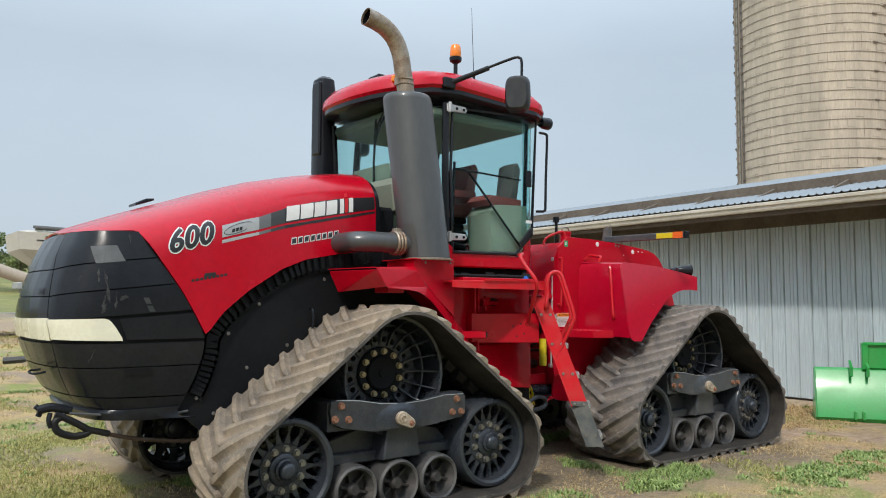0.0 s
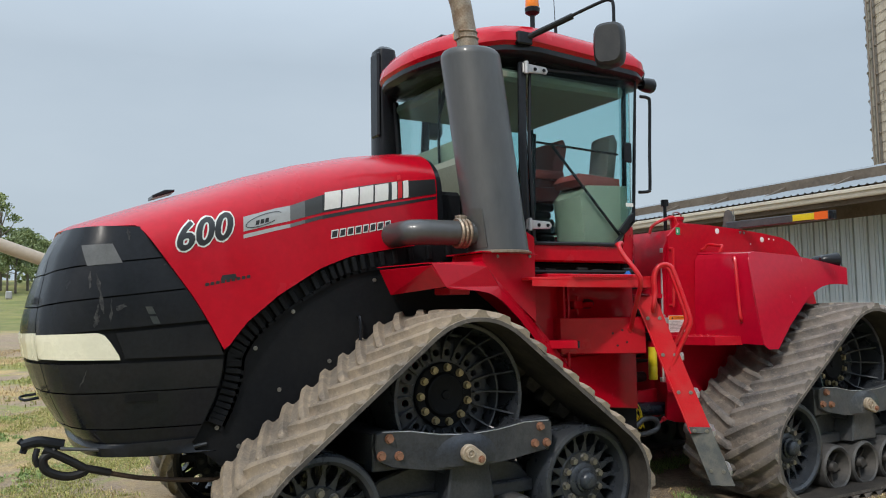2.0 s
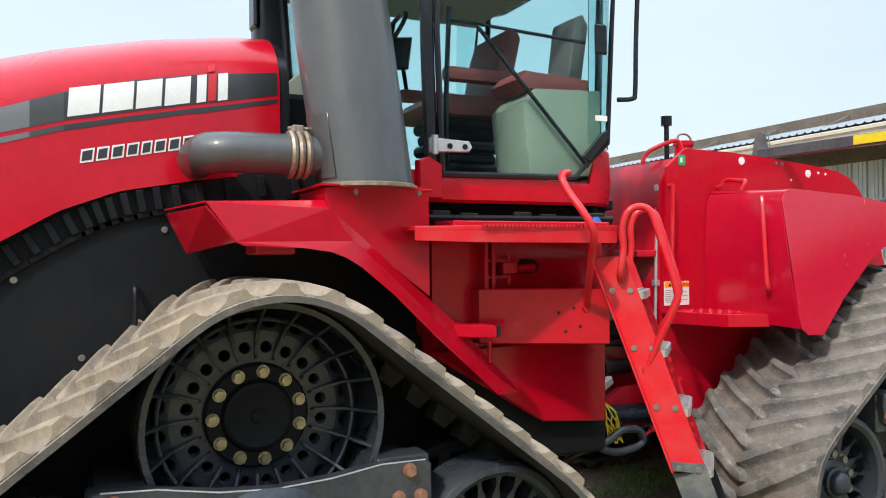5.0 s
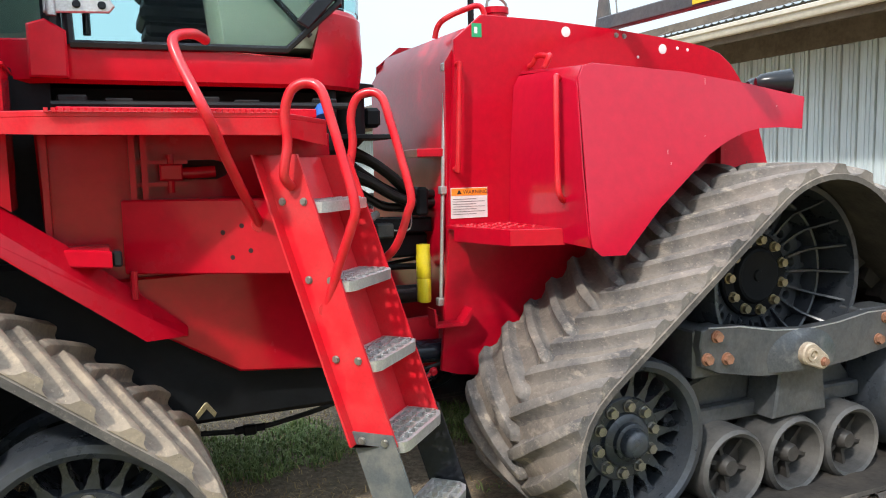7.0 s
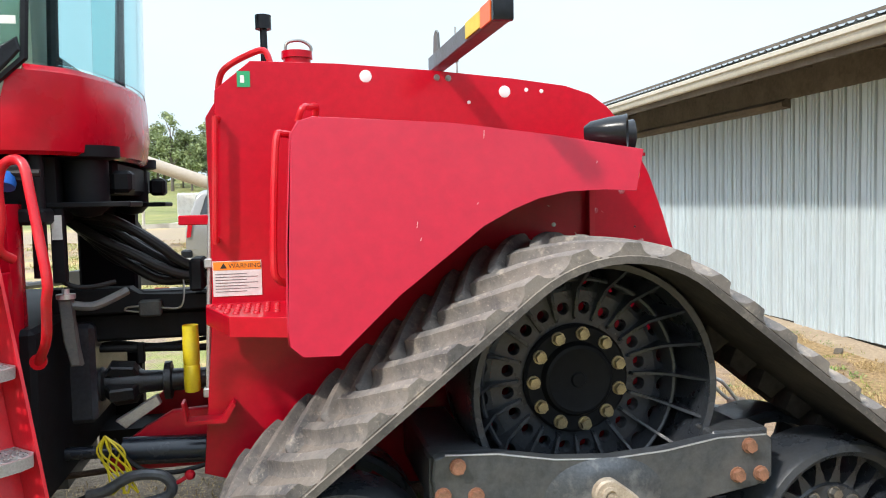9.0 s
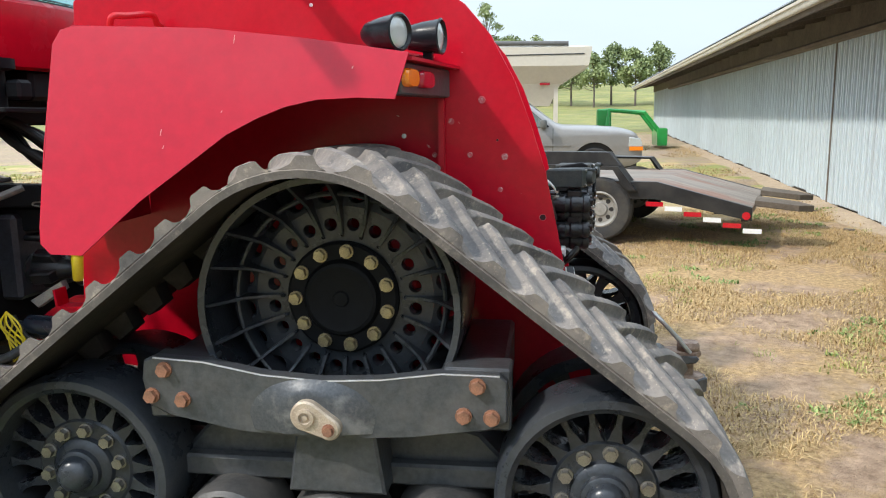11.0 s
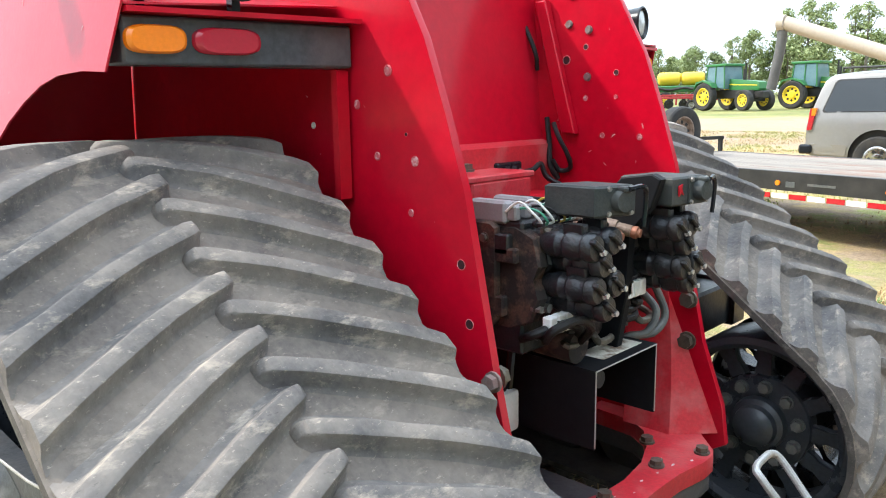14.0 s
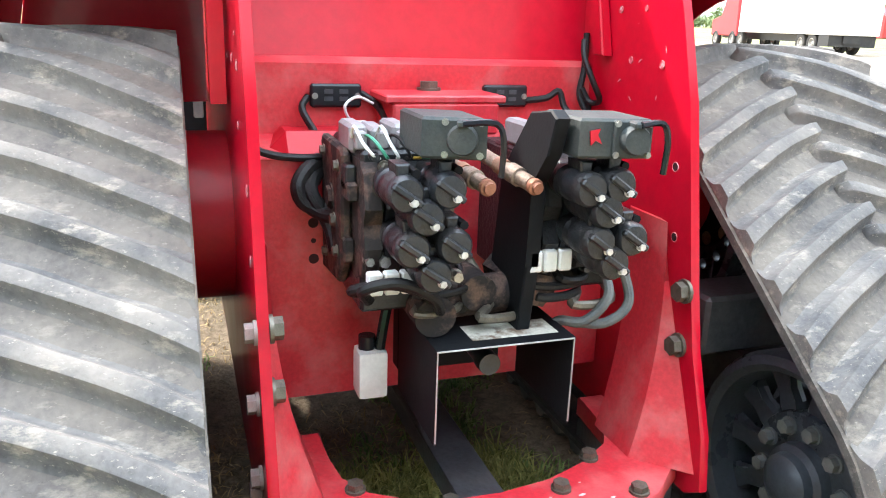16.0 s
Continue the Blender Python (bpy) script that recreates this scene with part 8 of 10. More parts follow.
for pts, ys, xs in COVERS:
    bm = bmesh.new()
    prism(bm, pts, "z", 1.372, 1.457, 0.006)
    cover = part("connector_cover", bm, M_COVER, valves, "dark grey sheet connector cover")
    d = (Vector(pts[2]) - Vector(pts[1])).normalized()
    ang = math.atan2(d.y, d.x)
    m = Matrix.Translation((xs + 0.008, ys, 1.415)) @ Matrix.Rotation(ang - math.pi, 4, "Z")
    bm = bmesh.new()
    box(bm, (-0.043, -0.002, -0.04), (0.043, 0.014, 0.04), m, 0.004)
    lathe(bm, [(0.031, 0.012), (0.032, 0.03), (0.028, 0.042), (0, 0.044)], 20, m)
    box(bm, (-0.012, 0.01, 0.025), (0.012, 0.05, 0.04), m, 0.004)
    part("socket", bm, M_COVER, cover, "round trailer socket with a flap")
    for dx in (-0.036, 0.036):
        for dz in (-0.033, 0.033):
            bm = bmesh.new()
            hexbolt(bm, m @ Vector((dx, 0.014, dz)), m.to_3x3() @ Vector((0, 1, 0)), 0.006, 0.006)
            part("socket_screw", bm, M_BOLT, cover)
    bm = bmesh.new()
    q = Vector((*pts[2], 1.44))
    tube(bm, curve([m @ Vector((0, 0.05, 0.035)), q + Vector((0.02, 0.01, 0.01)), q + Vector((0.015, 0.03, -0.03)), q + Vector((0.01, 0.03, -0.10))], 4), 0.007, 6)
    part("flap_strap", bm, M_BLACK, cover)
bm = bmesh.new()
prism(bm, [(0.104, 1.432), (0.128, 1.436), (0.122, 1.424), (0.134, 1.404), (0.118, 1.412), (0.108, 1.402)], "x", 4.8475, 4.852)
part("cover_hole", bm, M_RED_IN, cover, "ragged hole showing red")
M_MAUVE = mat("pale_grey_plastic", (0.24, 0.225, 0.23), 0.5, 0, (0.2, 0.18, 0.17), 0.4, 15, 0.12)
for y0 in (-0.345, 0.085):
    for k in range(3):
        bm = bmesh.new()
        box(bm, (4.44, y0 + k * 0.05, 1.348), (4.57, y0 + 0.042 + k * 0.05, 1.412 - 0.008 * (k % 2)), bev=0.008)
        box(bm, (4.57, y0 + 0.008 + k * 0.05, 1.36), (4.60, y0 + 0.034 + k * 0.05, 1.40), bev=0.004)
        part("solenoid", bm, M_MAUVE, valves, "pale grey solenoid block")
for x0, y0, z0 in ((4.69, -0.335, 1.055), (4.70, 0.045, 1.085)):
    for k in range(3):
        bm = bmesh.new()
        box(bm, (x0, y0 + k * 0.038, z0), (x0 + 0.03, y0 + 0.034 + k * 0.038, z0 + 0.052), bev=0.004)
        part("tag_block", bm, M_WHITE, valves, "white plastic tag block")
for p, q in (((4.55, -0.11, 1.325), (4.785, -0.085, 1.30)), ((4.53, -0.02, 1.34), (4.775, 0.034, 1.294))):
    p, q = Vector(p), Vector(q)
    bm = bmesh.new()
    tube(bm, [p, p.lerp(q, 0.55), p.lerp(q, 0.56), p.lerp(q, 0.70), p.lerp(q, 0.71), p.lerp(q, 0.88)], 0.02, 14, True, [0.017, 0.017, 0.023, 0.023, 0.018, 0.018])
    fit_ = part("pipe_fitting", bm, M_PIN, valves, "rusty steel pipe fitting with a copper end")
    bm = bmesh.new()
    tube(bm, [p.lerp(q, 0.881), p.lerp(q, 0.91), p.lerp(q, 0.95), p.lerp(q, 0.96), p.lerp(q, 0.99)], 0.02, 14, True, [0.016, 0.019, 0.019, 0.014, 0.013])
    part("end_cap", bm, M_COPPER, fit_, "copper end")
    bm = bmesh.new()
    tube(bm, [p.lerp(q, 0.36), p.lerp(q, 0.40), p.lerp(q, 0.41), p.lerp(q, 0.48)], 0.02, 12, True, [0.020, 0.022, 0.022, 0.020])
    part("fitting_ring", bm, M_RUST, fit_)
bm = bmesh.new()
cyl(bm, (4.35, -0.05, 1.02), (4.66, -0.05, 1.02), 0.045, 18)
cyl(bm, (4.60, -0.16, 0.99), (4.60, 0.08, 1.0), 0.05, 18)
cyl(bm, (4.55, -0.17, 0.99), (4.70, -0.17, 0.985), 0.05, 18)
cyl(bm, (4.50, 0.06, 1.03), (4.70, 0.09, 1.03), 0.045, 6)
part("manifold", bm, M_HYDBR, valves, "brown hydraulic manifold")
for h in ([(4.28, -0.36, 1.275), (4.33, -0.40, 1.27), (4.36, -0.43, 1.235), (4.37, -0.42, 1.195), (4.38, -0.38, 1.175), (4.40, -0.33, 1.175)],
          [(4.70, -0.33, 1.04), (4.74, -0.35, 1.08), (4.77, -0.28, 1.10), (4.76, -0.20, 1.06), (4.70, -0.16, 1.0)],
          [(4.28, -0.35, 1.255), (4.33, -0.385, 1.25), (4.37, -0.40, 1.215), (4.40, -0.36, 1.14), (4.44, -0.35, 1.08)],
          [(4.28, -0.37, 1.235), (4.32, -0.40, 1.225), (4.36, -0.41, 1.19), (4.40, -0.37, 1.165), (4.44, -0.33, 1.17)],
          [(4.62, -0.33, 1.03), (4.68, -0.36, 1.06), (4.72, -0.28, 1.08), (4.72, -0.20, 1.05), (4.66, -0.16, 1.0)],
          [(4.62, 0.30, 1.06), (4.70, 0.28, 1.0), (4.70, 0.22, 0.94), (4.66, 0.17, 0.93), (4.64, 0.15, 0.90)],
          [(4.66, 0.33, 1.08), (4.70, 0.34, 0.98), (4.70, 0.28, 0.93), (4.68, 0.20, 0.93)]):
    bm = bmesh.new()
    tube(bm, curve(h, 6), 0.02 if h[0][2] > 1.2 else 0.013, 10)
    part("hose", bm, M_HOSE if h[0][1] < 0 else M_GREYBOX, valves, "black hydraulic hose" if h[0][1] < 0 else "grey steel line")
M_WIREGREEN = mat("green_wire", (0.05, 0.25, 0.16), 0.5)
M_WIREYELLOW = mat("yellow_wire", (0.55, 0.42, 0.06), 0.5)
for k in range(7):
    bm = bmesh.new()
    tube(bm, curve([(4.57, -0.34 + 0.028 * k, 1.385), (4.62, -0.345 + 0.03 * k, 1.415 - 0.02 * (k % 2)), (4.66, -0.335 + 0.030 * k, 1.385), (4.67, -0.31 + 0.026 * k, 1.355), (4.63, -0.29 + 0.02 * k, 1.345)], 4), 0.0038, 6)
    part("wire", bm, (M_WHITE, M_WIREGREEN, M_WHITE, M_HOSE, M_WIREYELLOW, M_WIREGREEN, M_WHITE)[k], valves, "loose coloured wire")
bm = bmesh.new()
tube(bm, curve([(4.20, -0.20, 1.42), (4.23, -0.25, 1.44), (4.26, -0.29, 1.42), (4.24, -0.27, 1.38), (4.2, -0.22, 1.37)], 5), 0.004, 6)
part("wire", bm, M_WHITE, valves, "loose white wire")
rngv = random.Random(31)
for i in range(22):
    y = (-0.33 + 0.22 * rngv.random()) if i % 2 else (0.06 + 0.22 * rngv.random())
    z = 1.0 + 0.36 * rngv.random()
    bm = bmesh.new()
    hexbolt(bm, (4.64 + 0.03 * rngv.random(), y, z), (1, 0, 0), 0.008 + 0.006 * rngv.random(), 0.03)
    part("port_plug", bm, (M_OLD, M_HYD, M_BOLT)[i % 3], valves)
for i in range(9):
    y0, z0 = -0.345, 1.05 + 0.28 * rngv.random()
    bm = bmesh.new()
    box(bm, (4.34 + 0.25 * rngv.random(), y0 - 0.014, z0), (4.40 + 0.25 * rngv.random(), y0 + 0.012, z0 + 0.03 + 0.03 * rngv.random()), bev=0.005)
    part("side_boss", bm, M_HYDBR if i % 2 else M_HYD, valves)
for i in range(7):
    y, z = -0.30 + 0.55 * rngv.random(), 0.98 + 0.1 * rngv.random()
    bm = bmesh.new()
    tube(bm, curve([(4.50, y, z + 0.1), (4.62, y + 0.04, z), (4.70, y + 0.10 * (rngv.random() - 0.3), z - 0.02), (4.66, y + 0.12, z - 0.03), (4.55, y + 0.14, z)], 5), 0.007 + 0.006 * rngv.random(), 8)
    part("hose", bm, M_HOSE if i % 3 else M_OLD, valves, "thin hydraulic line")
# black box bracket under the valves, with its label
bm = bmesh.new()
prism(bm, [(-0.19, 0.695), (-0.19, 0.932), (0.158, 0.932), (0.158, 0.705), (0.152, 0.705), (0.152, 0.926), (-0.184, 0.926), (-0.184, 0.695)], "x", 4.46, 4.77)
bracket = part("box_bracket", bm, M_PANEL, tractor, "open black sheet bracket")
bm = bmesh.new()
box(bm, (4.40, -0.19, 0.74), (4.459, 0.10, 0.93), bev=0.006)
part("back_plate", bm, M_PANEL, bracket)
bm = bmesh.new()
tube(bm, [(4.7705, -0.187, 0.70), (4.7705, -0.187, 0.929), (4.7705, 0.155, 0.929), (4.7705, 0.155, 0.71)], 0.0026, 6)
tube(bm, [(4.7705, -0.187, 0.929), (4.47, -0.187, 0.931)], 0.002, 6)
part("worn_edge", bm, M_ALU, bracket, "edge worn to bare metal")
bm = bmesh.new()
box(bm, (4.645, -0.09, 0.9325), (4.735, 0.13, 0.9335))
part("bracket_label", bm, M_GRIMYLABEL, bracket, "worn white label")
bm = bmesh.new()
cyl(bm, (4.40, -0.02, 0.84), (4.66, -0.02, 0.84), 0.022, 14)
cyl(bm, (4.64, -0.02, 0.84), (4.68, -0.02, 0.84), 0.028, 14)
part("shaft_stub", bm, M_IRON, bracket)
bm = bmesh.new()
box(bm, (4.465, -0.315, 0.71), (4.54, -0.237, 0.838), bev=0.014, seg=2)
bott = part("fluid_bottle", bm, M_WHITE, tractor, "grimy white fluid bottle with a black cap")
bm = bmesh.new()
cyl(bm, (4.50, -0.285, 0.836), (4.50, -0.285, 0.872), 0.022, 14)
tube(bm, curve([(4.51, -0.255, 0.83), (4.51, -0.245, 0.90), (4.50, -0.23, 0.97), (4.45, -0.22, 1.0)], 4), 0.014, 8)
part("bottle_cap", bm, M_BLACK, bott)
# red top block, sockets and wires on the rear panel
bm = bmesh.new()
box(bm, (4.06, -0.17, 1.345), (4.30, 0.13, 1.43), bev=0.006)
box(bm, (4.05, -0.19, 1.43), (4.30, 0.15, 1.45), bev=0.004)
block = part("pivot_block", bm, M_RED_SKYLIT, tractor, "red pivot block with a bolt")
bm = bmesh.new()
hexbolt(bm, (4.13, -0.02, 1.45), (0, 0, 1), 0.028, 0.025)
part("block_bolt", bm, M_OLD, block)
for y0, y1 in ((-0.36, -0.218), (0.148, 0.287)):
    bm = bmesh.new()
    box(bm, (4.10, y0, 1.402), (4.14, y1, 1.466), bev=0.006)
    outlet = part("outlet_box", bm, M_BLACK, tractor, "small black outlet box")
    for yy in (y0 + 0.050, y1 - 0.050):
        for zz in (1.420, 1.440):
            bm = bmesh.new()
            box(bm, (4.1405, yy - 0.012, zz), (4.1425, yy + 0.012, zz + 0.012))
            part("outlet_face", bm, M_IRON, outlet)
    for yy in (y0 + 0.012, y1 - 0.012):
        bm = bmesh.new()
        hexbolt(bm, (4.140, yy, 1.434), (1, 0, 0), 0.007, 0.006)
        part("outlet_screw", bm, M_BOLT, outlet)
for h in ([(4.12, -0.365, 1.43), (4.15, -0.385, 1.40), (4.20, -0.36, 1.345), (4.27, -0.34, 1.305), (4.31, -0.38, 1.295), (4.31, -0.47, 1.30), (4.30, -0.54, 1.32)],
          [(4.12, -0.215, 1.44), (4.17, -0.18, 1.41), (4.26, -0.17, 1.37), (4.34, -0.18, 1.36), (4.40, -0.20, 1.37)],
          [(4.12, 0.29, 1.42), (4.14, 0.35, 1.43), (4.15, 0.385, 1.45), (4.17, 0.40, 1.40), (4.24, 0.43, 1.36)],
          [(4.10, 0.49, 1.62), (4.12, 0.48, 1.52), (4.14, 0.46, 1.44), (4.16, 0.48, 1.39), (4.14, 0.49, 1.42)],
          [(4.05, -0.10, 1.38), (4.18, -0.06, 1.36), (4.34, -0.02, 1.37), (4.42, 0.02, 1.35)]):
    bm = bmesh.new()
    tube(bm, curve(h, 6), 0.010, 8)
    part("cable", bm, M_HOSE, tractor, "black electric cable")
bm = bmesh.new()
prism(bm, [(4.05, 2.05), (4.10, 2.05), (4.24, 1.56), (4.18, 1.56)], "y", 0.47, 0.504, 0.004)
part("plate_rib", bm, M_RED_WORN, tractor, "red stiffening rib")
bm = bmesh.new()
prism(bm, [(4.05, 2.05), (4.10, 2.05), (4.24, 1.56), (4.18, 1.56)], "y", -0.55, -0.515, 0.004)
part("plate_rib", bm, M_RED_WORN, tractor, "red stiffening rib")
for h in ([(3.95, 0.49, 2.10), (3.98, 0.46, 2.02), (4.03, 0.45, 1.95), (4.07, 0.455, 1.86), (4.06, 0.48, 1.80)], [(4.16, 0.45, 1.60), (4.19, 0.44, 1.55), (4.22, 0.46, 1.48), (4.21, 0.49, 1.43), (4.17, 0.48, 1.42), (4.15, 0.46, 1.46)]):
    bm = bmesh.new()
    tube(bm, curve(h, 5), 0.009, 8)
    part("cable", bm, M_HOSE, tractor, "black electric cable along the plate")
# rear axle housing and floor beam between the tracks
bm = bmesh.new()
box(bm, (3.5, -0.5, 0.72), (4.28, 0.46, 1.35), bev=0.06)
cyl(bm, (3.91, -0.9, 1.06), (3.91, 0.9, 1.06), 0.2, 28)
part("rear_axle", bm, M_RED_IN, tractor, "red rear axle housing")


# ---------------------------------------------------------------- barn
M_SHEET = mat("galvanised_sheet", (0.53, 0.60, 0.63), 0.45, 0.1, (0.45, 0.48, 0.495), 0.5, 2.2, 0.14, 0.04, 60, streak=(2.2, 2.2, 0.12), random=0.06)
M_ROOF = mat("weathered_roof_sheet", (0.25, 0.285, 0.315), 0.6, 0.1, (0.26, 0.28, 0.30), 0.4, 0.8, 0.06)
M_WOOD = mat("old_barn_wood", (0.11, 0.087, 0.066), 0.85, 0, (0.21, 0.172, 0.135), 0.6, 2.0, 0.25, 0.3, 40)
M_GUTTER = mat("cream_gutter", (0.62, 0.58, 0.50), 0.5, 0, (0.4, 0.36, 0.3), 0.4, 2.0, 0.08)
BARN_P, BARN_DIR = Vector((8.93, 3.0, 0)), Vector((0.037, 1.0, 0)).normalized()
BARN_OUT = Vector((-BARN_DIR.y, BARN_DIR.x, 0))
WALL_H, OVER, EAVE = 2.90, 1.25, 3.15
barn_m = Matrix(((BARN_DIR.x, BARN_OUT.x, 0, BARN_P.x), (BARN_DIR.y, BARN_OUT.y, 0, BARN_P.y), (0, 0, 1, 0), (0, 0, 0, 1)))
barn = thing("barn", (0, 0, 0), "long low barn clad in pale galvanised sheet metal", "barn", kind="structure")
barn.matrix_world = barn_m
L0, L1 = -16.0, 38.0


def sheet(x0, x1, z0, z1, rib=0.23):
    """One ribbed metal sheet in the wall's plane."""
    bm = bmesh.new()
    pts, x = [], x0
    while x < x1 - 0.02:
        for dx, d in ((0.0, 0.0), (0.0005, -0.03), (0.0075, -0.03), (0.008, 0.0), (0.011, 0.026), (0.030, 0.026), (0.034, 0.0), (0.076, 0.0), (0.079, 0.012), (0.094, 0.012), (0.097, 0.0), (0.133, 0.0), (0.136, 0.012), (0.151, 0.012), (0.154, 0.0)):
            if x + dx <= x1:
                pts.append((x + dx, d))
        x += rib
    pts.append((x1, 0.0))
    rows = [[(px, py, z) for px, py in pts] for z in (z0, z1)]
    loft(bm, rows)
    return bm


k, x = 0, L0
while x < L1:
    w = 0.92
    z0 = ground_z(*(BARN_P + BARN_DIR * x).to_2d()) - 0.05
    off = 0.02 if -4 < x < 6.1 else 0.0
    o = part("wall_sheet", sheet(x, min(x + w, L1), z0 + 0.10 + 0.02 * (k % 3), WALL_H + 0.05), M_SHEET, barn, smooth=False)
    o.location.y = off
    k, x = k + 1, x + w
bm = bmesh.new()
box(bm, (L0, -0.3, -0.1), (L1, -0.03, WALL_H + 0.1))
part("wall", bm, M_WOOD, barn, "barn wall frame behind the sheets")
bm = bmesh.new()
for x0, x1 in ((6.55, 6.60),):
    box(bm, (x0, 0, 0.1), (x1, 0.05, WALL_H - 0.05))
part("door_edge", bm, M_WOOD, barn, "dark sliding door edge")
bm = bmesh.new()
box(bm, (L0, 0.0, WALL_H - 0.02), (L1, 0.07, WALL_H + 0.70))
part("track_board", bm, M_WOOD, barn, "weathered track board under the eave")
bm = bmesh.new()
box(bm, (L0, OVER - 0.16, EAVE - 0.20), (L1, OVER - 0.12, EAVE - 0.02))
part("fascia", bm, M_WOOD, barn, "weathered fascia board")
raf = None
for i in range(int((L1 - L0) / 1.22)):
    if raf is None:
        bm = bmesh.new()
        prism(bm, [(0.072, WALL_H + 0.28), (OVER - 0.162, EAVE - 0.15), (OVER - 0.162, EAVE - 0.01), (0.072, WALL_H + 0.62)], "x", 0, 0.05)
        raf = part("rafter", bm, M_WOOD, barn)
        raf.location.x = L0
    else:
        again(raf, barn, (L0 + i * 1.22, 0, 0))
bm = bmesh.new()
prism(bm, [(0.03, WALL_H - 0.13), (0.14, WALL_H - 0.11), (0.15, WALL_H - 0.06), (0.10, WALL_H - 0.02), (0.03, WALL_H)], "x", 1.55, 30.0)
part("door_rail", bm, M_WOOD, barn, "sliding door rail")
bm = bmesh.new()
prof = [(OVER - 0.12, EAVE), (OVER - 0.02, EAVE), (OVER, EAVE - 0.012), (OVER - 0.004, EAVE - 0.05), (OVER - 0.03, EAVE - 0.06), (OVER - 0.034, EAVE - 0.11), (OVER - 0.05, EAVE - 0.13), (OVER - 0.115, EAVE - 0.13)]
loft(bm, [[(L0, a, b) for a, b in prof], [(L1, a, b) for a, b in prof]])
solid(part("gutter", bm, M_GUTTER, barn, "cream metal gutter along the eave"), 0.006)
bm = bmesh.new()
rows = []
for s, z in ((OVER - 0.01, EAVE + 0.02), (-4.2, 4.39)):
    r, x = [], L0 - 0.3
    while x < L1 + 0.3:
        r += [(x, s, z), (x + 0.03, s, z + 0.022), (x + 0.06, s, z)]
        x += 0.12
    rows.append(r)
loft(bm, rows)
part("roof", bm, M_ROOF, barn, "grey corrugated metal roof", smooth=False)
bm = bmesh.new()
loft(bm, [[(L0 - 0.3, -4.2, 4.39), (L1 + 0.3, -4.2, 4.39)], [(L0 - 0.3, -9.0, WALL_H + 0.3), (L1 + 0.3, -9.0, WALL_H + 0.3)], [(L0 - 0.3, -9.0, 0), (L1 + 0.3, -9.0, 0)]])
for x in (L0, L1):
    vs = [bm.verts.new((x, a, b)) for a, b in ((-0.1, 0), (-0.1, WALL_H + 0.05), (-4.2, 4.34), (-8.9, WALL_H + 0.2), (-8.9, 0))]
    bm.faces.new(vs)
part("back_roof", bm, M_ROOF, barn)

bm = bmesh.new()
rows = []
for i in range(60):
    x = -6 + 0.5 * i
    z0 = ground_z(*(BARN_P + BARN_DIR * x).to_2d())
    hgt = 0.045 + 0.03 * noise.noise((x * 0.9, 0, 5))
    rows.append([(x, 0.01, z0 + hgt), (x, 0.10 + 0.06 * noise.noise((x, 3, 1)), z0 + hgt * 0.8), (x, 0.34 + 0.2 * noise.noise((x * 0.7, 1, 1)), z0 + 0.006), (x, 0.62, z0 - 0.04)])
loft(bm, rows)
M_BANK = mat("pale_dirt", (0.42, 0.32, 0.22), 0.95, 0, (0.30, 0.22, 0.15), 0.6, 3.0, 0.25, 0.6, 40)
bank = part("dirt_bank", bm, M_BANK)
bank.matrix_world = barn_m
tagged(bank, "pale dirt bank along the barn wall", "ground", kind="structure")
rngb = random.Random(4)
for i in range(7):
    bm = bmesh.new()
    l = 0.08 + 0.20 * rngb.random()
    box(bm, (-l / 2, -0.04, 0), (l / 2, 0.04, 0.03), bev=0.008)
    o = part("board_offcut", bm, M_WOOD)
    q = BARN_P + BARN_DIR * (-2.0 + 9.5 * rngb.random()) + BARN_OUT * (0.25 + 0.35 * rngb.random())
    o.location = (q.x, q.y, ground_z(q.x, q.y) - 0.005)
    o.rotation_euler = (0, 0, 3 * rngb.random())
    tagged(o, "weathered board offcut lying by the barn wall", "board", "board offcuts by the barn")

# ---------------------------------------------------------------- silo
M_STAVE = mat("concrete_stave", (0.52, 0.44, 0.34), 0.85, 0, (0.30, 0.26, 0.21), 0.7, 0.9, 0.12, 0.25, 12, streak=(1.6, 1.6, 0.3))
M_HOOP = mat("rusty_hoop", (0.24, 0.20, 0.16), 0.6, 0.5)
SILO_C, SILO_R, SILO_H = (29.29, 9.93), 3.25, 16.6
silo = thing("silo", (SILO_C[0], SILO_C[1], 0.1), "tall tan concrete stave silo bound with steel hoops", "silo")
bm = bmesh.new()
n, rowh = 64, 0.76
z = 0.0
k = 0
while z < SILO_H:
    z1 = min(z + rowh, SILO_H)
    for j in range(n):
        a0, a1 = 2 * math.pi * j / n + 0.001, 2 * math.pi * (j + 1) / n - 0.001
        s = 0.38 if j % 2 else 0.0
        zz0, zz1 = max(0, z - s), min(SILO_H, z1 - s)
        rr = SILO_R + 0.004 * ((j * 7 + k * 3) % 5)
        loft(bm, [[(rr * math.cos(a), rr * math.sin(a), h) for a in (a0, a1)] for h in (zz0 + 0.003, zz1 - 0.003)])
    z, k = z + rowh, k + 1
part("stave_wall", bm, M_STAVE, silo, "tan concrete staves", smooth=False)
bm = bmesh.new()
lathe(bm, [(SILO_R - 0.03, 0), (SILO_R - 0.03, SILO_H)], 64, Matrix.Rotation(math.pi / 2, 4, "X"))
part("stave_joint", bm, M_STAVE, silo)
bm = bmesh.new()
z = 0.3
k = 0
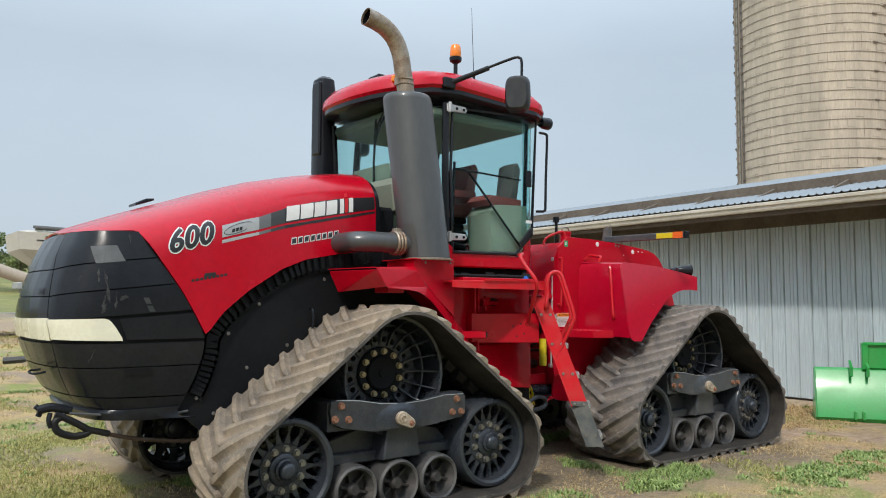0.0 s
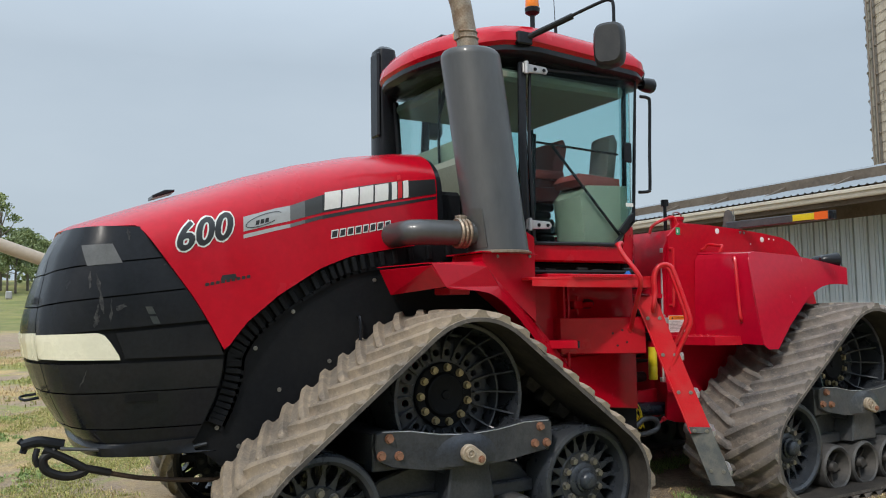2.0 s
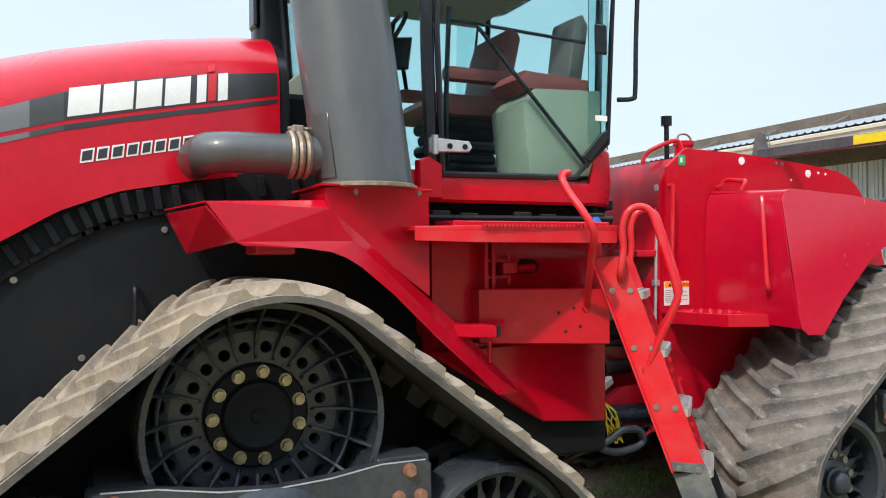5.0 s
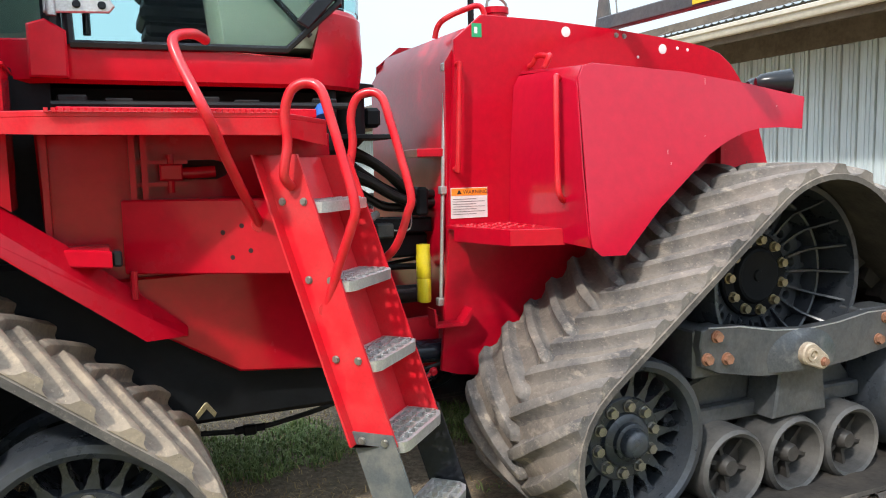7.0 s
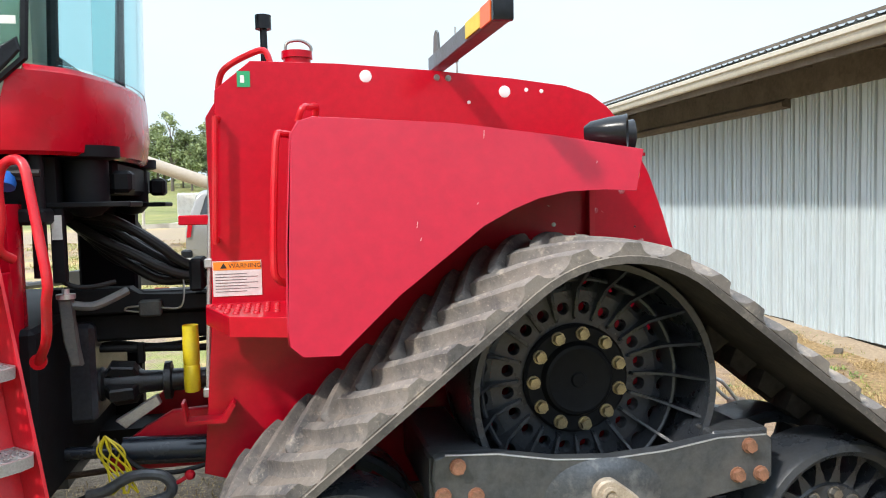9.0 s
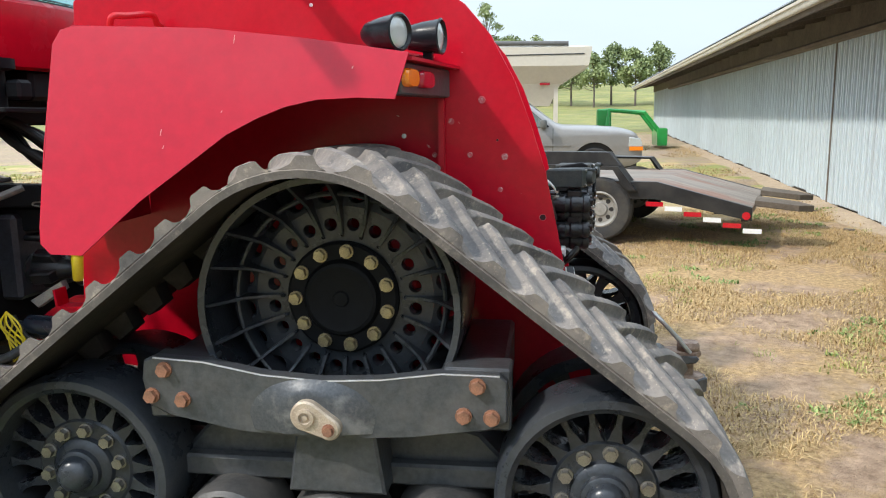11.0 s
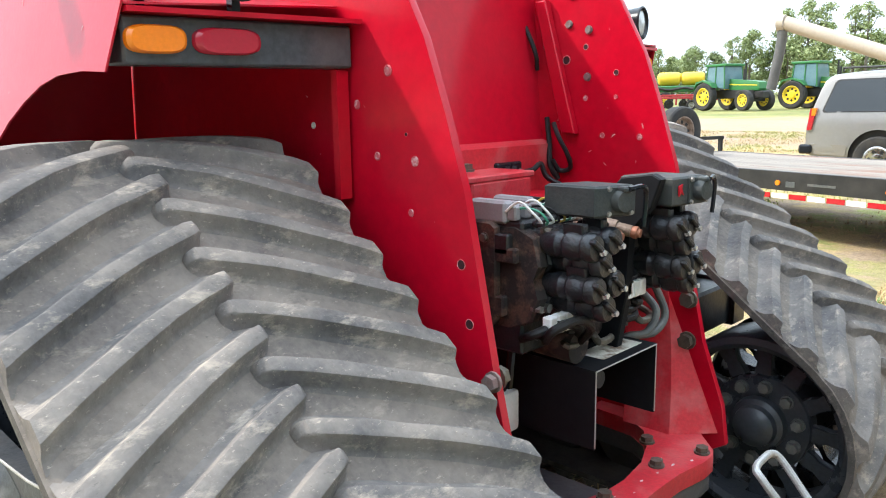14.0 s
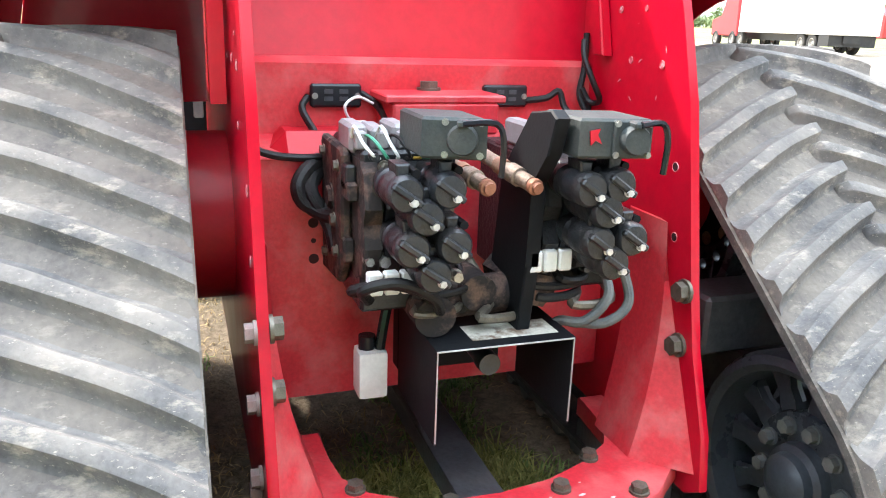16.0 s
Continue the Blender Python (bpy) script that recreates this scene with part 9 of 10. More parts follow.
while z < SILO_H:
    tube(bm, [((SILO_R + 0.03) * math.cos(a), (SILO_R + 0.03) * math.sin(a), z) for a in (2 * math.pi * j / 64 for j in range(65))], 0.011, 5, False)
    for q in range(3):
        a = 2.2 + q * 2.1 + 0.17 * (k % 3)
        p = Vector(((SILO_R + 0.05) * math.cos(a), (SILO_R + 0.05) * math.sin(a), z))
        t = Vector((-math.sin(a), math.cos(a), 0))
        cyl(bm, p - t * 0.09, p + t * 0.09, 0.035, 6)
    z, k = z + 0.38, k + 1
part("hoop", bm, M_HOOP, silo, "rows of steel hoops with lugs")
bm = bmesh.new()
lathe(bm, [(SILO_R + 0.06, 0.0), (SILO_R + 0.08, 0.95), (SILO_R * 0.8, 1.9), (SILO_R * 0.4, 2.6), (0, 2.8)], 40, Matrix.Translation((0, 0, SILO_H)) @ Matrix.Rotation(math.pi / 2, 4, "X"))
part("dome", bm, M_SHEET, silo, "pale metal dome roof with dark vents")
bm = bmesh.new()
for j in range(40):
    a = 2 * math.pi * j / 40
    m = Matrix.Rotation(a, 4, "Z")
    box(bm, (SILO_R + 0.065, -0.09, SILO_H + 0.1), (SILO_R + 0.10, 0.09, SILO_H + 0.75), m)
part("dome_vent", bm, M_WOOD, silo)
bm = bmesh.new()
loft(bm, [[((SILO_R + 0.02) * math.cos(a), (SILO_R + 0.02) * math.sin(a), h) for a in (2.42, 2.5, 2.58)] for h in (0, SILO_H)])
for s in (0, 1):
    cyl(bm, (*[(SILO_R + 0.12) * f for f in (math.cos(2.42 + 0.14 * s), math.sin(2.42 + 0.14 * s))], 0), (*[(SILO_R + 0.12) * f for f in (math.cos(2.42 + 0.14 * s), math.sin(2.42 + 0.14 * s))], SILO_H), 0.03, 8)
part("ladder_chute", bm, M_HOOP, silo)


# ---------------------------------------------------------------- things behind the tractor
M_SILVERCAR = mat("silver_car_paint", (0.285, 0.275, 0.265), 0.30, 0.35, (0.25, 0.235, 0.215), 0.3, 1.5, 0.04, coat=0.5)
M_CARLOW = mat("tan_car_cladding", (0.25, 0.23, 0.20), 0.45, 0.2, (0.28, 0.25, 0.21), 0.4, 3.0, 0.06)
M_CHROME = mat("chrome", (0.70, 0.70, 0.70), 0.15, 1.0)
M_DECK = mat("worn_wood_deck", (0.22, 0.19, 0.16), 0.8, 0, (0.22, 0.12, 0.085), 0.85, 0.5, 0.14, 0.2, 30, streak=(0.9, 3, 3), random=0.15, patch=(0.50, 0.62))
M_TRLBLK = mat("black_trailer_frame", (0.014, 0.014, 0.015), 0.4, 0, (0.08, 0.07, 0.06), 0.35, 3.0, 0.2)
M_RIM = mat("light_grey_rim", (0.33, 0.32, 0.30), 0.45, 0.4, (0.20, 0.18, 0.155), 0.6, 9.0, 0.1)
M_CREAM = mat("cream_hopper_paint", (0.54, 0.50, 0.43), 0.45, 0, (0.52, 0.46, 0.37), 0.3, 0.8, 0.05)
M_TARP = mat("grey_tarp", (0.10, 0.10, 0.10), 0.7, 0, (0.17, 0.165, 0.16), 0.4, 1.0, 0.1)
M_BEIGE = mat("beige_auger_paint", (0.42, 0.35, 0.275), 0.5, 0, (0.4, 0.33, 0.26), 0.4, 1.0, 0.08)
M_JDGREEN = mat("green_machine_paint", (0.025, 0.17, 0.045), 0.4, 0, (0.10, 0.15, 0.07), 0.3, 2.0, 0.1, coat=0.3)
M_LOADGREEN = mat("bright_green_paint", (0.012, 0.30, 0.055), 0.35, 0, (0.10, 0.24, 0.08), 0.3, 3.0, 0.08, 0.03, 80, 0.4)
M_JDYELLOW = mat("yellow_rim_paint", (0.72, 0.52, 0.03), 0.4, 0, (0.5, 0.38, 0.1), 0.3, 3.0, 0.06)
M_FARRED = mat("faded_red_paint", (0.42, 0.03, 0.035), 0.5, 0, (0.3, 0.1, 0.08), 0.3, 1.0, 0.08)
M_TAILRED = mat("tail_lamp_red", (0.45, 0.01, 0.02), 0.2, coat=0.6)


def wheel(name, loc, r, w, parent, rim_mat, axis_turn=0.0, rim=0.55, holes=8, label=""):
    """A tyre with its tread and a rim with flat black discs for its shaded holes. The axle lies along y before the
    turn.
    """
    m = Matrix.Translation(loc) @ Matrix.Rotation(radians(axis_turn), 4, "Z")
    bm = bmesh.new()
    h = w / 2
    lathe(bm, [(r * rim, -h * 0.8), (r * 0.75, -h), (r * 0.93, -h * 0.95), (r * 0.99, -h * 0.75), (r, -h * 0.4), (r, h * 0.4), (r * 0.99, h * 0.75), (r * 0.93, h * 0.95), (r * 0.75, h), (r * rim, h * 0.8)], 40, m, close=True)
    t = part(name, bm, M_TYRE, parent, label)
    bm = bmesh.new()
    for s in (-1, 1):
        lathe(bm, [(r * rim * 1.03, s * h * 0.82), (r * rim * 0.95, s * h * 0.86), (r * rim * 0.86, s * h * 0.7), (r * rim * 0.8, s * h * 0.4), (r * rim * 0.42, s * h * 0.42), (r * rim * 0.36, s * h * 0.62), (0, s * h * 0.66)], 32, m)
    part("rim", bm, rim_mat, t)
    for s in (-1, 1):
        for k in range(holes):
            a = 2 * math.pi * k / holes
            bm = bmesh.new()
            lathe(bm, [(0, s * h * 0.425), (r * rim * 0.13, s * h * 0.425)], 12, m @ Matrix.Translation((r * rim * 0.62 * math.cos(a), 0, r * rim * 0.62 * math.sin(a))))
            part("rim_hole", bm, M_TRLBLK, t)
    return t


M_SPOUT = mat("dark_flexible_spout", (0.085, 0.085, 0.085), 0.6, 0, (0.2, 0.19, 0.18), 0.5, 2.0, 0.15)
# flatbed trailer
TZ = 0.17
trailer = thing("flatbed_trailer", (0, 0, 0), "black flatbed trailer with a worn brown wooden deck", "trailer")
X0, X1, XD, Y0_, Y1_, DZ = -0.2, 7.02, 5.95, 6.02, 8.35, 0.90


def deck_z(x):
    """The deck's height: level, then down to the tail."""
    return DZ - 0.27 * max(0.0, x - XD) / (X1 - XD)


y, k = Y0_ + 0.08, 0
while y < Y1_ - 0.1:
    bm = bmesh.new()
    prism(bm, [(X0, DZ), (XD, DZ), (X1, deck_z(X1)), (X1, deck_z(X1) - 0.05), (XD, DZ - 0.05), (X0, DZ - 0.05)], "y", y, y + 0.185, 0.003)
    part("deck_plank", bm, M_DECK, trailer)
    y, k = y + 0.19, k + 1
for ya, yb in ((Y0_, Y0_ + 0.07), (Y1_ - 0.07, Y1_)):
    bm = bmesh.new()
    prism(bm, [(X0, DZ + 0.005), (XD, DZ + 0.005), (X1, deck_z(X1) + 0.005), (X1, deck_z(X1) - 0.15), (XD, DZ - 0.20), (X0, DZ - 0.20)], "y", ya, yb, 0.004)
    part("side_rail", bm, M_TRLBLK, trailer, "black steel side rail")
bm = bmesh.new()
box(bm, (X0, Y0_ + 0.07, DZ - 0.20), (X0 + 0.08, Y1_ - 0.07, DZ + 0.004), bev=0.005)
part("trailer_frame", bm, M_TRLBLK, trailer, "black steel trailer frame")
for xx in (0.6, 1.6, 2.6, 3.4, 4.2, 5.0, 5.8, 6.6, 6.9):
    bm = bmesh.new()
    box(bm, (xx, Y0_ + 0.1, deck_z(xx) - 0.2), (xx + 0.08, Y1_ - 0.1, deck_z(xx + 0.08) - 0.055))
    part("cross_member", bm, M_TRLBLK, trailer)
for ya in (6.25, 7.55):
    bm = bmesh.new()
    prism(bm, [(X1 + 0.01, ya), (X1 + 0.01, ya + 0.55), (X1 + 0.48, ya + 0.50), (X1 + 0.64, ya + 0.27), (X1 + 0.48, ya + 0.05)], "z", 0.57, 0.64, 0.006)
    for v in bm.verts:
        v.co.z += 0.06 - 0.11 * (v.co.x - X1)
    part("ramp", bm, M_WOOD, trailer, "weathered tail ramp with a pointed end")
bm = bmesh.new()
cyl(bm, (X1 - 0.06, Y0_ - 0.012, deck_z(X1) - 0.09), (X1 - 0.06, Y0_, deck_z(X1) - 0.09), 0.045, 16)
part("tail_lamp", bm, M_TAILRED, trailer, "round red tail lamp")
for i in range(20):
    bm = bmesh.new()
    xt = 1.0 + i * 0.22 + (1.75 if i > 13 else 0.0)
    dt = deck_z(xt + 0.1) - DZ
    box(bm, (xt, Y0_ + 0.01, DZ + dt - 0.29), (xt + 0.20, Y0_ + 0.016, DZ + dt - 0.235))
    part("marker_tape", bm, M_TAILRED if i % 2 == 0 else M_DECAL, trailer, "red marker tape" if i % 2 == 0 else "white marker tape")
for ya, s in ((Y0_ - 0.04, 1), (Y1_ + 0.04, -1)):
    for xw in (4.46, 5.28):
        wheel("trailer_wheel", (xw, ya + 0.11 * s, TZ + 0.385), 0.385, 0.22, trailer, M_RIM, 0, 0.56, 8, "trailer tyre on a pale steel rim")
    bm = bmesh.new()
    fp = [(3.93, 0.80), (4.10, 0.98), (4.28, 1.10), (5.50, 1.08), (5.72, 0.80)]
    rows = []
    for yy in (ya - 0.02 * s, ya + 0.26 * s):
        rows.append([(x, yy, z + 0.0) for x, z in fp])
    loft(bm, rows)
    if s > 0:
        prism(bm, [(4.25, 1.09), (4.42, 1.255), (5.38, 1.25), (5.52, 1.08)], "y", ya + 0.06 * s, ya + 0.20 * s, 0.006)
    prism(bm, fp + [(5.60, 0.80), (5.44, 1.04), (4.32, 1.05), (4.05, 0.80)], "y", ya - 0.03 * s, ya - 0.02 * s)
    solid(part("trailer_fender", bm, M_TRLBLK, trailer, "black tread-plate trailer fender"), 0.006)
bm = bmesh.new()
for y in (7.15, 7.55, 8.25):
    box(bm, (X0 + 0.02, y, DZ), (X0 + 0.07, y + 0.05, DZ + 0.19))
box(bm, (X0 + 0.018, 7.12, DZ + 0.185), (X0 + 0.072, 8.32, DZ + 0.235))
for z in (0.10, 0.22):
    tube(bm, [(X0 + 0.05, 6.6, DZ + z), (X0 + 0.05, 7.2, DZ + z)], 0.03, 8)
part("front_rail", bm, M_TRLBLK, trailer, "low black front rail")
bm = bmesh.new()
box(bm, (2.98, Y0_ - 0.006, DZ - 0.13), (3.30, Y0_ - 0.001, DZ - 0.105))
box(bm, (2.72, Y0_ - 0.006, DZ - 0.16), (2.83, Y0_ - 0.001, DZ - 0.10))
part("frame_plate", bm, M_GREYBOX, trailer)
bm = bmesh.new()
for x in (2.62, 3.85):
    cyl(bm, (x, Y0_ - 0.012, DZ - 0.12), (x, Y0_, DZ - 0.12), 0.03, 14)
part("side_marker", bm, M_AMBER, trailer, "amber side marker lamp")
spare = thing("spare_wheel", (0.62, 8.45, DZ + 0.002), "spare trailer tyre on a dull steel rim", "wheel")
wheel("tyre", (0, 0, 0.345), 0.345, 0.22, spare, M_PIN, 73, 0.58, 8)
bm = bmesh.new()
for s in (-0.5, 0.5):
    tube(bm, [(X0, 7.2 + s, DZ - 0.15), (X0 - 1.3, 7.2 + s * 0.1, DZ - 0.3)], 0.05, 8)
tube(bm, [(X0 - 1.3, 7.2, DZ - 0.3), (X0 - 1.6, 7.2, DZ - 0.32)], 0.06, 8)
part("tongue", bm, M_TRLBLK, trailer, "black trailer tongue")

trailer.matrix_world = Matrix.Translation((4.87, 5.97, 0)) @ Matrix.Rotation(radians(-17), 4, "Z") @ Matrix.Translation((-4.87, -6.02, 0))

# silver estate car
CZ = ground_z(3.8, 13.3)
car = thing("estate_car", (1.0, 12.4, CZ), "large silver four-wheel-drive estate car, dusty and dented", "car")
CAR_TOP = [(0.0, 1.02), (0.04, 1.12), (0.10, 1.34), (0.16, 1.54), (0.22, 1.70), (0.28, 1.765), (0.36, 1.80), (0.8, 1.84), (1.4, 1.86), (2.4, 1.86), (2.8, 1.84), (3.05, 1.79), (3.40, 1.53), (3.75, 1.26), (3.90, 1.215), (4.4, 1.20),
           (5.0, 1.155), (5.25, 1.11), (5.40, 1.03), (5.50, 0.84)]
CAR_LOW = [(0.0, 0.52), (0.06, 0.42), (0.2, 0.38), (0.7, 0.36), (5.0, 0.36), (5.25, 0.38), (5.44, 0.46), (5.50, 0.55)]


def car_half(x, z):
    """Half-width of the car's body at a place along it and a height."""
    w = 0.975 - 0.05 * max(0.0, (x - 4.7) / 0.8) ** 2 - 0.04 * max(0.0, (0.5 - x) / 0.5) ** 2
    w -= 0.05 * max(0.0, (0.62 - z) / 0.26) ** 2 + 0.012 * max(0.0, (0.80 - z) / 0.2) * (z > 0.6)
    if z > 1.02:
        w -= 0.018 * min(1.0, (z - 1.02) / 0.10)
    if z > 1.15:
        w -= 0.975 * 0.17 * (z - 1.15) / 0.7
    return w


def car_low(x):
    z = lerp(CAR_LOW, x)
    for c in (1.16, 4.55):
        if abs(x - c) < 0.45:
            z = max(z, 0.42 + (0.45 ** 2 - (x - c) ** 2) ** 0.5)
    return z


xs = [0.0, 0.02, 0.05, 0.10, 0.16, 0.22, 0.28, 0.36, 0.5, 0.62, 0.70, 0.712] + [1.16 - 0.445 * math.cos(math.pi * i / 14) for i in range(15)] + [1.608, 1.62, 1.9, 2.3, 2.7, 2.9, 3.05, 3.2, 3.4, 3.6, 3.75, 3.9, 4.08, 4.10] + \
     [4.55 - 0.445 * math.cos(math.pi * i / 14) for i in range(15)] + [5.0, 5.01, 5.15, 5.28, 5.38, 5.45, 5.50]
rows = []
for x in xs:
    zl, zt = car_low(x), lerp(CAR_TOP, x)
    rr = min(0.10, 0.4 * (zt - zl))
    half = [(car_half(x, z), z) for z in (zl + (zt - rr - zl) * t / 12 for t in range(13))]
    w0 = half[-1][0]
    half += [(w0 - 0.16 * (1 - math.cos(a)), zt - rr + rr * math.sin(a)) for a in (math.pi / 8, math.pi / 4, 3 * math.pi / 8, math.pi / 2)]
    rows.append([(x, 0.975 - w, z) for w, z in half] + [(x, 0.975, zt + 0.015)] + [(x, 0.975 + w, z) for w, z in reversed(half)])
bm = bmesh.new()
vs = loft(bm, rows)
bm.faces.new(list(reversed(vs[0])))
bm.faces.new(vs[-1])
body = part("body", bm, M_SILVERCAR, car, "silver car body")
bm = bmesh.new()
box(bm, (0.1, 0.10, 0.34), (5.4, 1.85, 0.95))
part("underbody", bm, M_TRLBLK, body)


def car_skin(pts, s, out=0.006, rc=0.07):
    """A rounded pane or trim on the car's side; s is -1 for the near side."""
    loop = []
    n = len(pts)
    for i in range(n):
        p, c, q = Vector(pts[i - 1]), Vector(pts[i]), Vector(pts[(i + 1) % n])
        a, b_ = c + (p - c).normalized() * rc, c + (q - c).normalized() * rc
        for k in range(5):
            t = k / 4
            loop.append(a * (1 - t) ** 2 + c * (2 * t * (1 - t)) + b_ * t ** 2)
    bm = bmesh.new()
    bm.faces.new([bm.verts.new((p.x, 0.975 + s * (car_half(p.x, p.y) + out), p.y)) for p in loop])
    return bm


# opaque pane; the light seen through the car is put into its colour
M_CARGLASS3 = mat("clear_car_window", (0.10, 0.125, 0.105), 0.08, 0, (0.05, 0.055, 0.05), 0.8, 2.5, 0.25, coat=0.7, patch=(0.48, 0.56))
M_WINTRIM = mat("black_window_rubber", (0.015, 0.015, 0.016), 0.6)
WIN = (([(0.27, 1.17), (1.46, 1.18), (1.60, 1.71), (0.44, 1.69)], M_CARGLASS, "dark tinted rear side window"), ([(1.74, 1.17), (2.48, 1.18), (2.50, 1.70), (1.86, 1.71)], M_CARGLASS, "dark tinted side window"),
       ([(2.66, 1.18), (3.62, 1.20), (3.04, 1.69), (2.70, 1.69)], M_CARGLASS3, "opaque front side window, lighter as if seen through"))
for pts, mt, lab_ in WIN:
    cx, cz = sum(p[0] for p in pts) / 4, sum(p[1] for p in pts) / 4
    for s in (-1, 1):
        trim = solid(part("window_trim", car_skin([(cx + (x - cx) * 1.05, cz + (z - cz) * 1.07) for x, z in pts], s, 0.004), M_WINTRIM, body, "black window rubber"), 0.004, 0)
        part("side_window", car_skin(pts, s, 0.009), mt, trim, lab_)
for s in (-1, 1):
    for pts in ([(0.10, 0.44), (0.66, 0.42), (0.69, 0.60), (0.04, 0.62)], [(1.66, 0.40), (4.04, 0.40), (4.08, 0.56), (1.62, 0.57)], [(5.04, 0.42), (5.40, 0.48), (5.44, 0.60), (5.02, 0.58)]):
        solid(part("cladding", car_skin(pts, s, 0.010, 0.02), M_CARLOW, body, "tan lower cladding"), 0.012, 0)
    for x in (1.665, 2.575, 3.70):
        bm = bmesh.new()
        loft(bm, [[(x + dx + 0.06 * max(0, z - 1.2) * (x < 2), 0.975 + s * (car_half(x, z) + 0.003), z) for z in (0.58, 0.8, 1.0, 1.1, 1.16)] for dx in (0, 0.010)])
        part("door_gap", bm, M_TRLBLK, body, "thin dark door gap")
    bm = bmesh.new()
    loft(bm, [[(x, 0.975 + s * (car_half(x, 0.80 + dz) + 0.012), 0.80 + dz) for x in (1.62, 2.2, 2.9, 3.5, 4.05)] for dz in (0, 0.03)])
    solid(part("side_moulding", bm, M_SILVERCAR, body), 0.008, 0)
bm = bmesh.new()
bm.faces.new([bm.verts.new(p) for p in ((3.74, 0.13, 1.262), (3.74, 1.82, 1.262), (3.10, 1.72, 1.765), (3.10, 0.23, 1.765))])
part("windscreen", bm, M_CARGLASS, body)
bm = bmesh.new()
bm.faces.new([bm.verts.new(p) for p in ((0.055, 0.20, 1.20), (0.055, 1.75, 1.20), (0.21, 1.67, 1.70), (0.21, 0.28, 1.70))])
part("rear_window", bm, M_CARGLASS, body)
for x in (1.80, 2.70):
    bm = bmesh.new()
    box(bm, (x, -0.03, 0.985), (x + 0.17, -0.002, 1.03), bev=0.008)
    part("door_handle", bm, M_CHROME, body, "chrome door handle")
bm = bmesh.new()
prism(bm, [(0.02, 0.85), (0.10, 0.86), (0.16, 1.22), (0.06, 1.22)], "y", -0.01, 0.12, 0.004)
part("tail_lamp", bm, M_TAILRED, body, "red tail lamp")
bm = bmesh.new()
prism(bm, [(0.085, 1.10), (0.145, 1.10), (0.165, 1.23), (0.09, 1.23)], "y", -0.014, 0.10)
part("turn_lamp", bm, M_AMBER, body)
bm = bmesh.new()
prism(bm, [(5.22, 0.78), (5.50, 0.78), (5.46, 0.94), (5.24, 0.97)], "y", -0.008, 0.5, 0.006)
part("headlamp", bm, M_LAMPG, body, "clear headlamp")
bm = bmesh.new()
prism(bm, [(5.24, 0.70), (5.51, 0.70), (5.50, 0.78), (5.24, 0.78)], "y", -0.01, 0.3)
part("front_turn_lamp", bm, M_AMBER, body)
bm = bmesh.new()
box(bm, (-0.10, -0.02, 0.44), (0.12, 1.97, 0.60), bev=0.03)
part("rear_bumper", bm, M_BLACK, body)
bm = bmesh.new()
box(bm, (3.44, -0.24, 1.17), (3.58, 0.01, 1.34), bev=0.04, seg=2)
part("wing_mirror", bm, M_GREYBOX, body, "dark grey wing mirror")
for s in (0.18, 1.76):
    bm = bmesh.new()
    tube(bm, [(0.5, s, 1.90), (2.6, s, 1.91)], 0.018, 8)
    for x in (0.5, 1.2, 1.9, 2.6):
        cyl(bm, (x, s, 1.84), (x, s, 1.91), 0.016, 8)
    part("roof_rail", bm, M_TRLBLK, body, "black roof rail")
for xw in (1.16, 4.55):
    for yy in (0.12, 1.83):
        wheel("car_wheel", (xw, yy, 0.38), 0.38, 0.24, car, M_CHROME, 0, 0.55, 6, "car tyre on a bright rim")

# seed tender: hopper on a trailer, with a folding auger
TY = 22.0
tz = ground_z(3, TY)
tender = thing("seed_tender", (0, TY, 0), "cream seed tender hopper with a rolled grey tarp", "grain tender")
bm = bmesh.new()
rows = []
for z, x0, x1, y0, y1 in ((2.05, 2.05, 4.6, 0.6, 1.6), (2.75, 1.75, 4.95, 0.35, 1.85), (3.30, 1.0, 5.85, -0.1, 2.3), (3.88, 0.92, 5.95, -0.12, 2.32), (3.95, 1.3, 5.55, 0.1, 2.1)):
    rows.append([(x0, y0, z), (x1, y0, z - 0.05), (x1, y1, z - 0.05), (x0, y1, z)])
vs = loft(bm, rows, closed=True)
bm.faces.new(vs[-1])
hop = part("hopper", bm, M_CREAM, tender, "cream tapered hopper", smooth=False)
bm = bmesh.new()
tube(bm, [(1.45, -0.05, 4.03), (5.2, -0.05, 3.95)], 0.075, 12)
tube(bm, [(1.45, 0.3, 4.08), (5.2, 0.3, 4.0)], 0.05, 10)
part("tarp_roll", bm, M_TARP, tender, "rolled grey tarp")
bm = bmesh.new()
for k in range(8):
    box(bm, (1.75 + k * 0.13, -0.135, 3.66), (1.84 + k * 0.13, -0.125, 3.76))
box(bm, (1.5, -0.133, 3.60), (5.7, -0.125, 3.63))
part("maker_mark", bm, M_CHARCOAL, hop, "dark maker's mark and stripe")
for x in (2.2, 3.2, 4.3):
    bm = bmesh.new()
    box(bm, (x, 0.30, 2.67), (x + 0.32, 0.33, 2.75))
    part("reflector", bm, M_TAILRED, hop, "red reflector")
bm = bmesh.new()
for x in (1.75, 4.75):
    for y in (0.4, 1.7):
        box(bm, (x, y, 1.1), (x + 0.14, y + 0.12, 2.75))
box(bm, (-0.6, 0.3, tz + 0.62), (6.2, 1.9, tz + 0.78))
prism(bm, [(-0.6, tz + 0.62), (-0.6, tz + 0.78), (-2.0, tz + 0.72), (-2.0, tz + 0.62)], "y", 1.0, 1.2)
tube(bm, [(-1.5, 1.1, tz), (-1.5, 1.1, tz + 1.2)], 0.05, 8)
part("tender_frame", bm, M_CREAM, tender, "cream trailer frame and legs")
bm = bmesh.new()
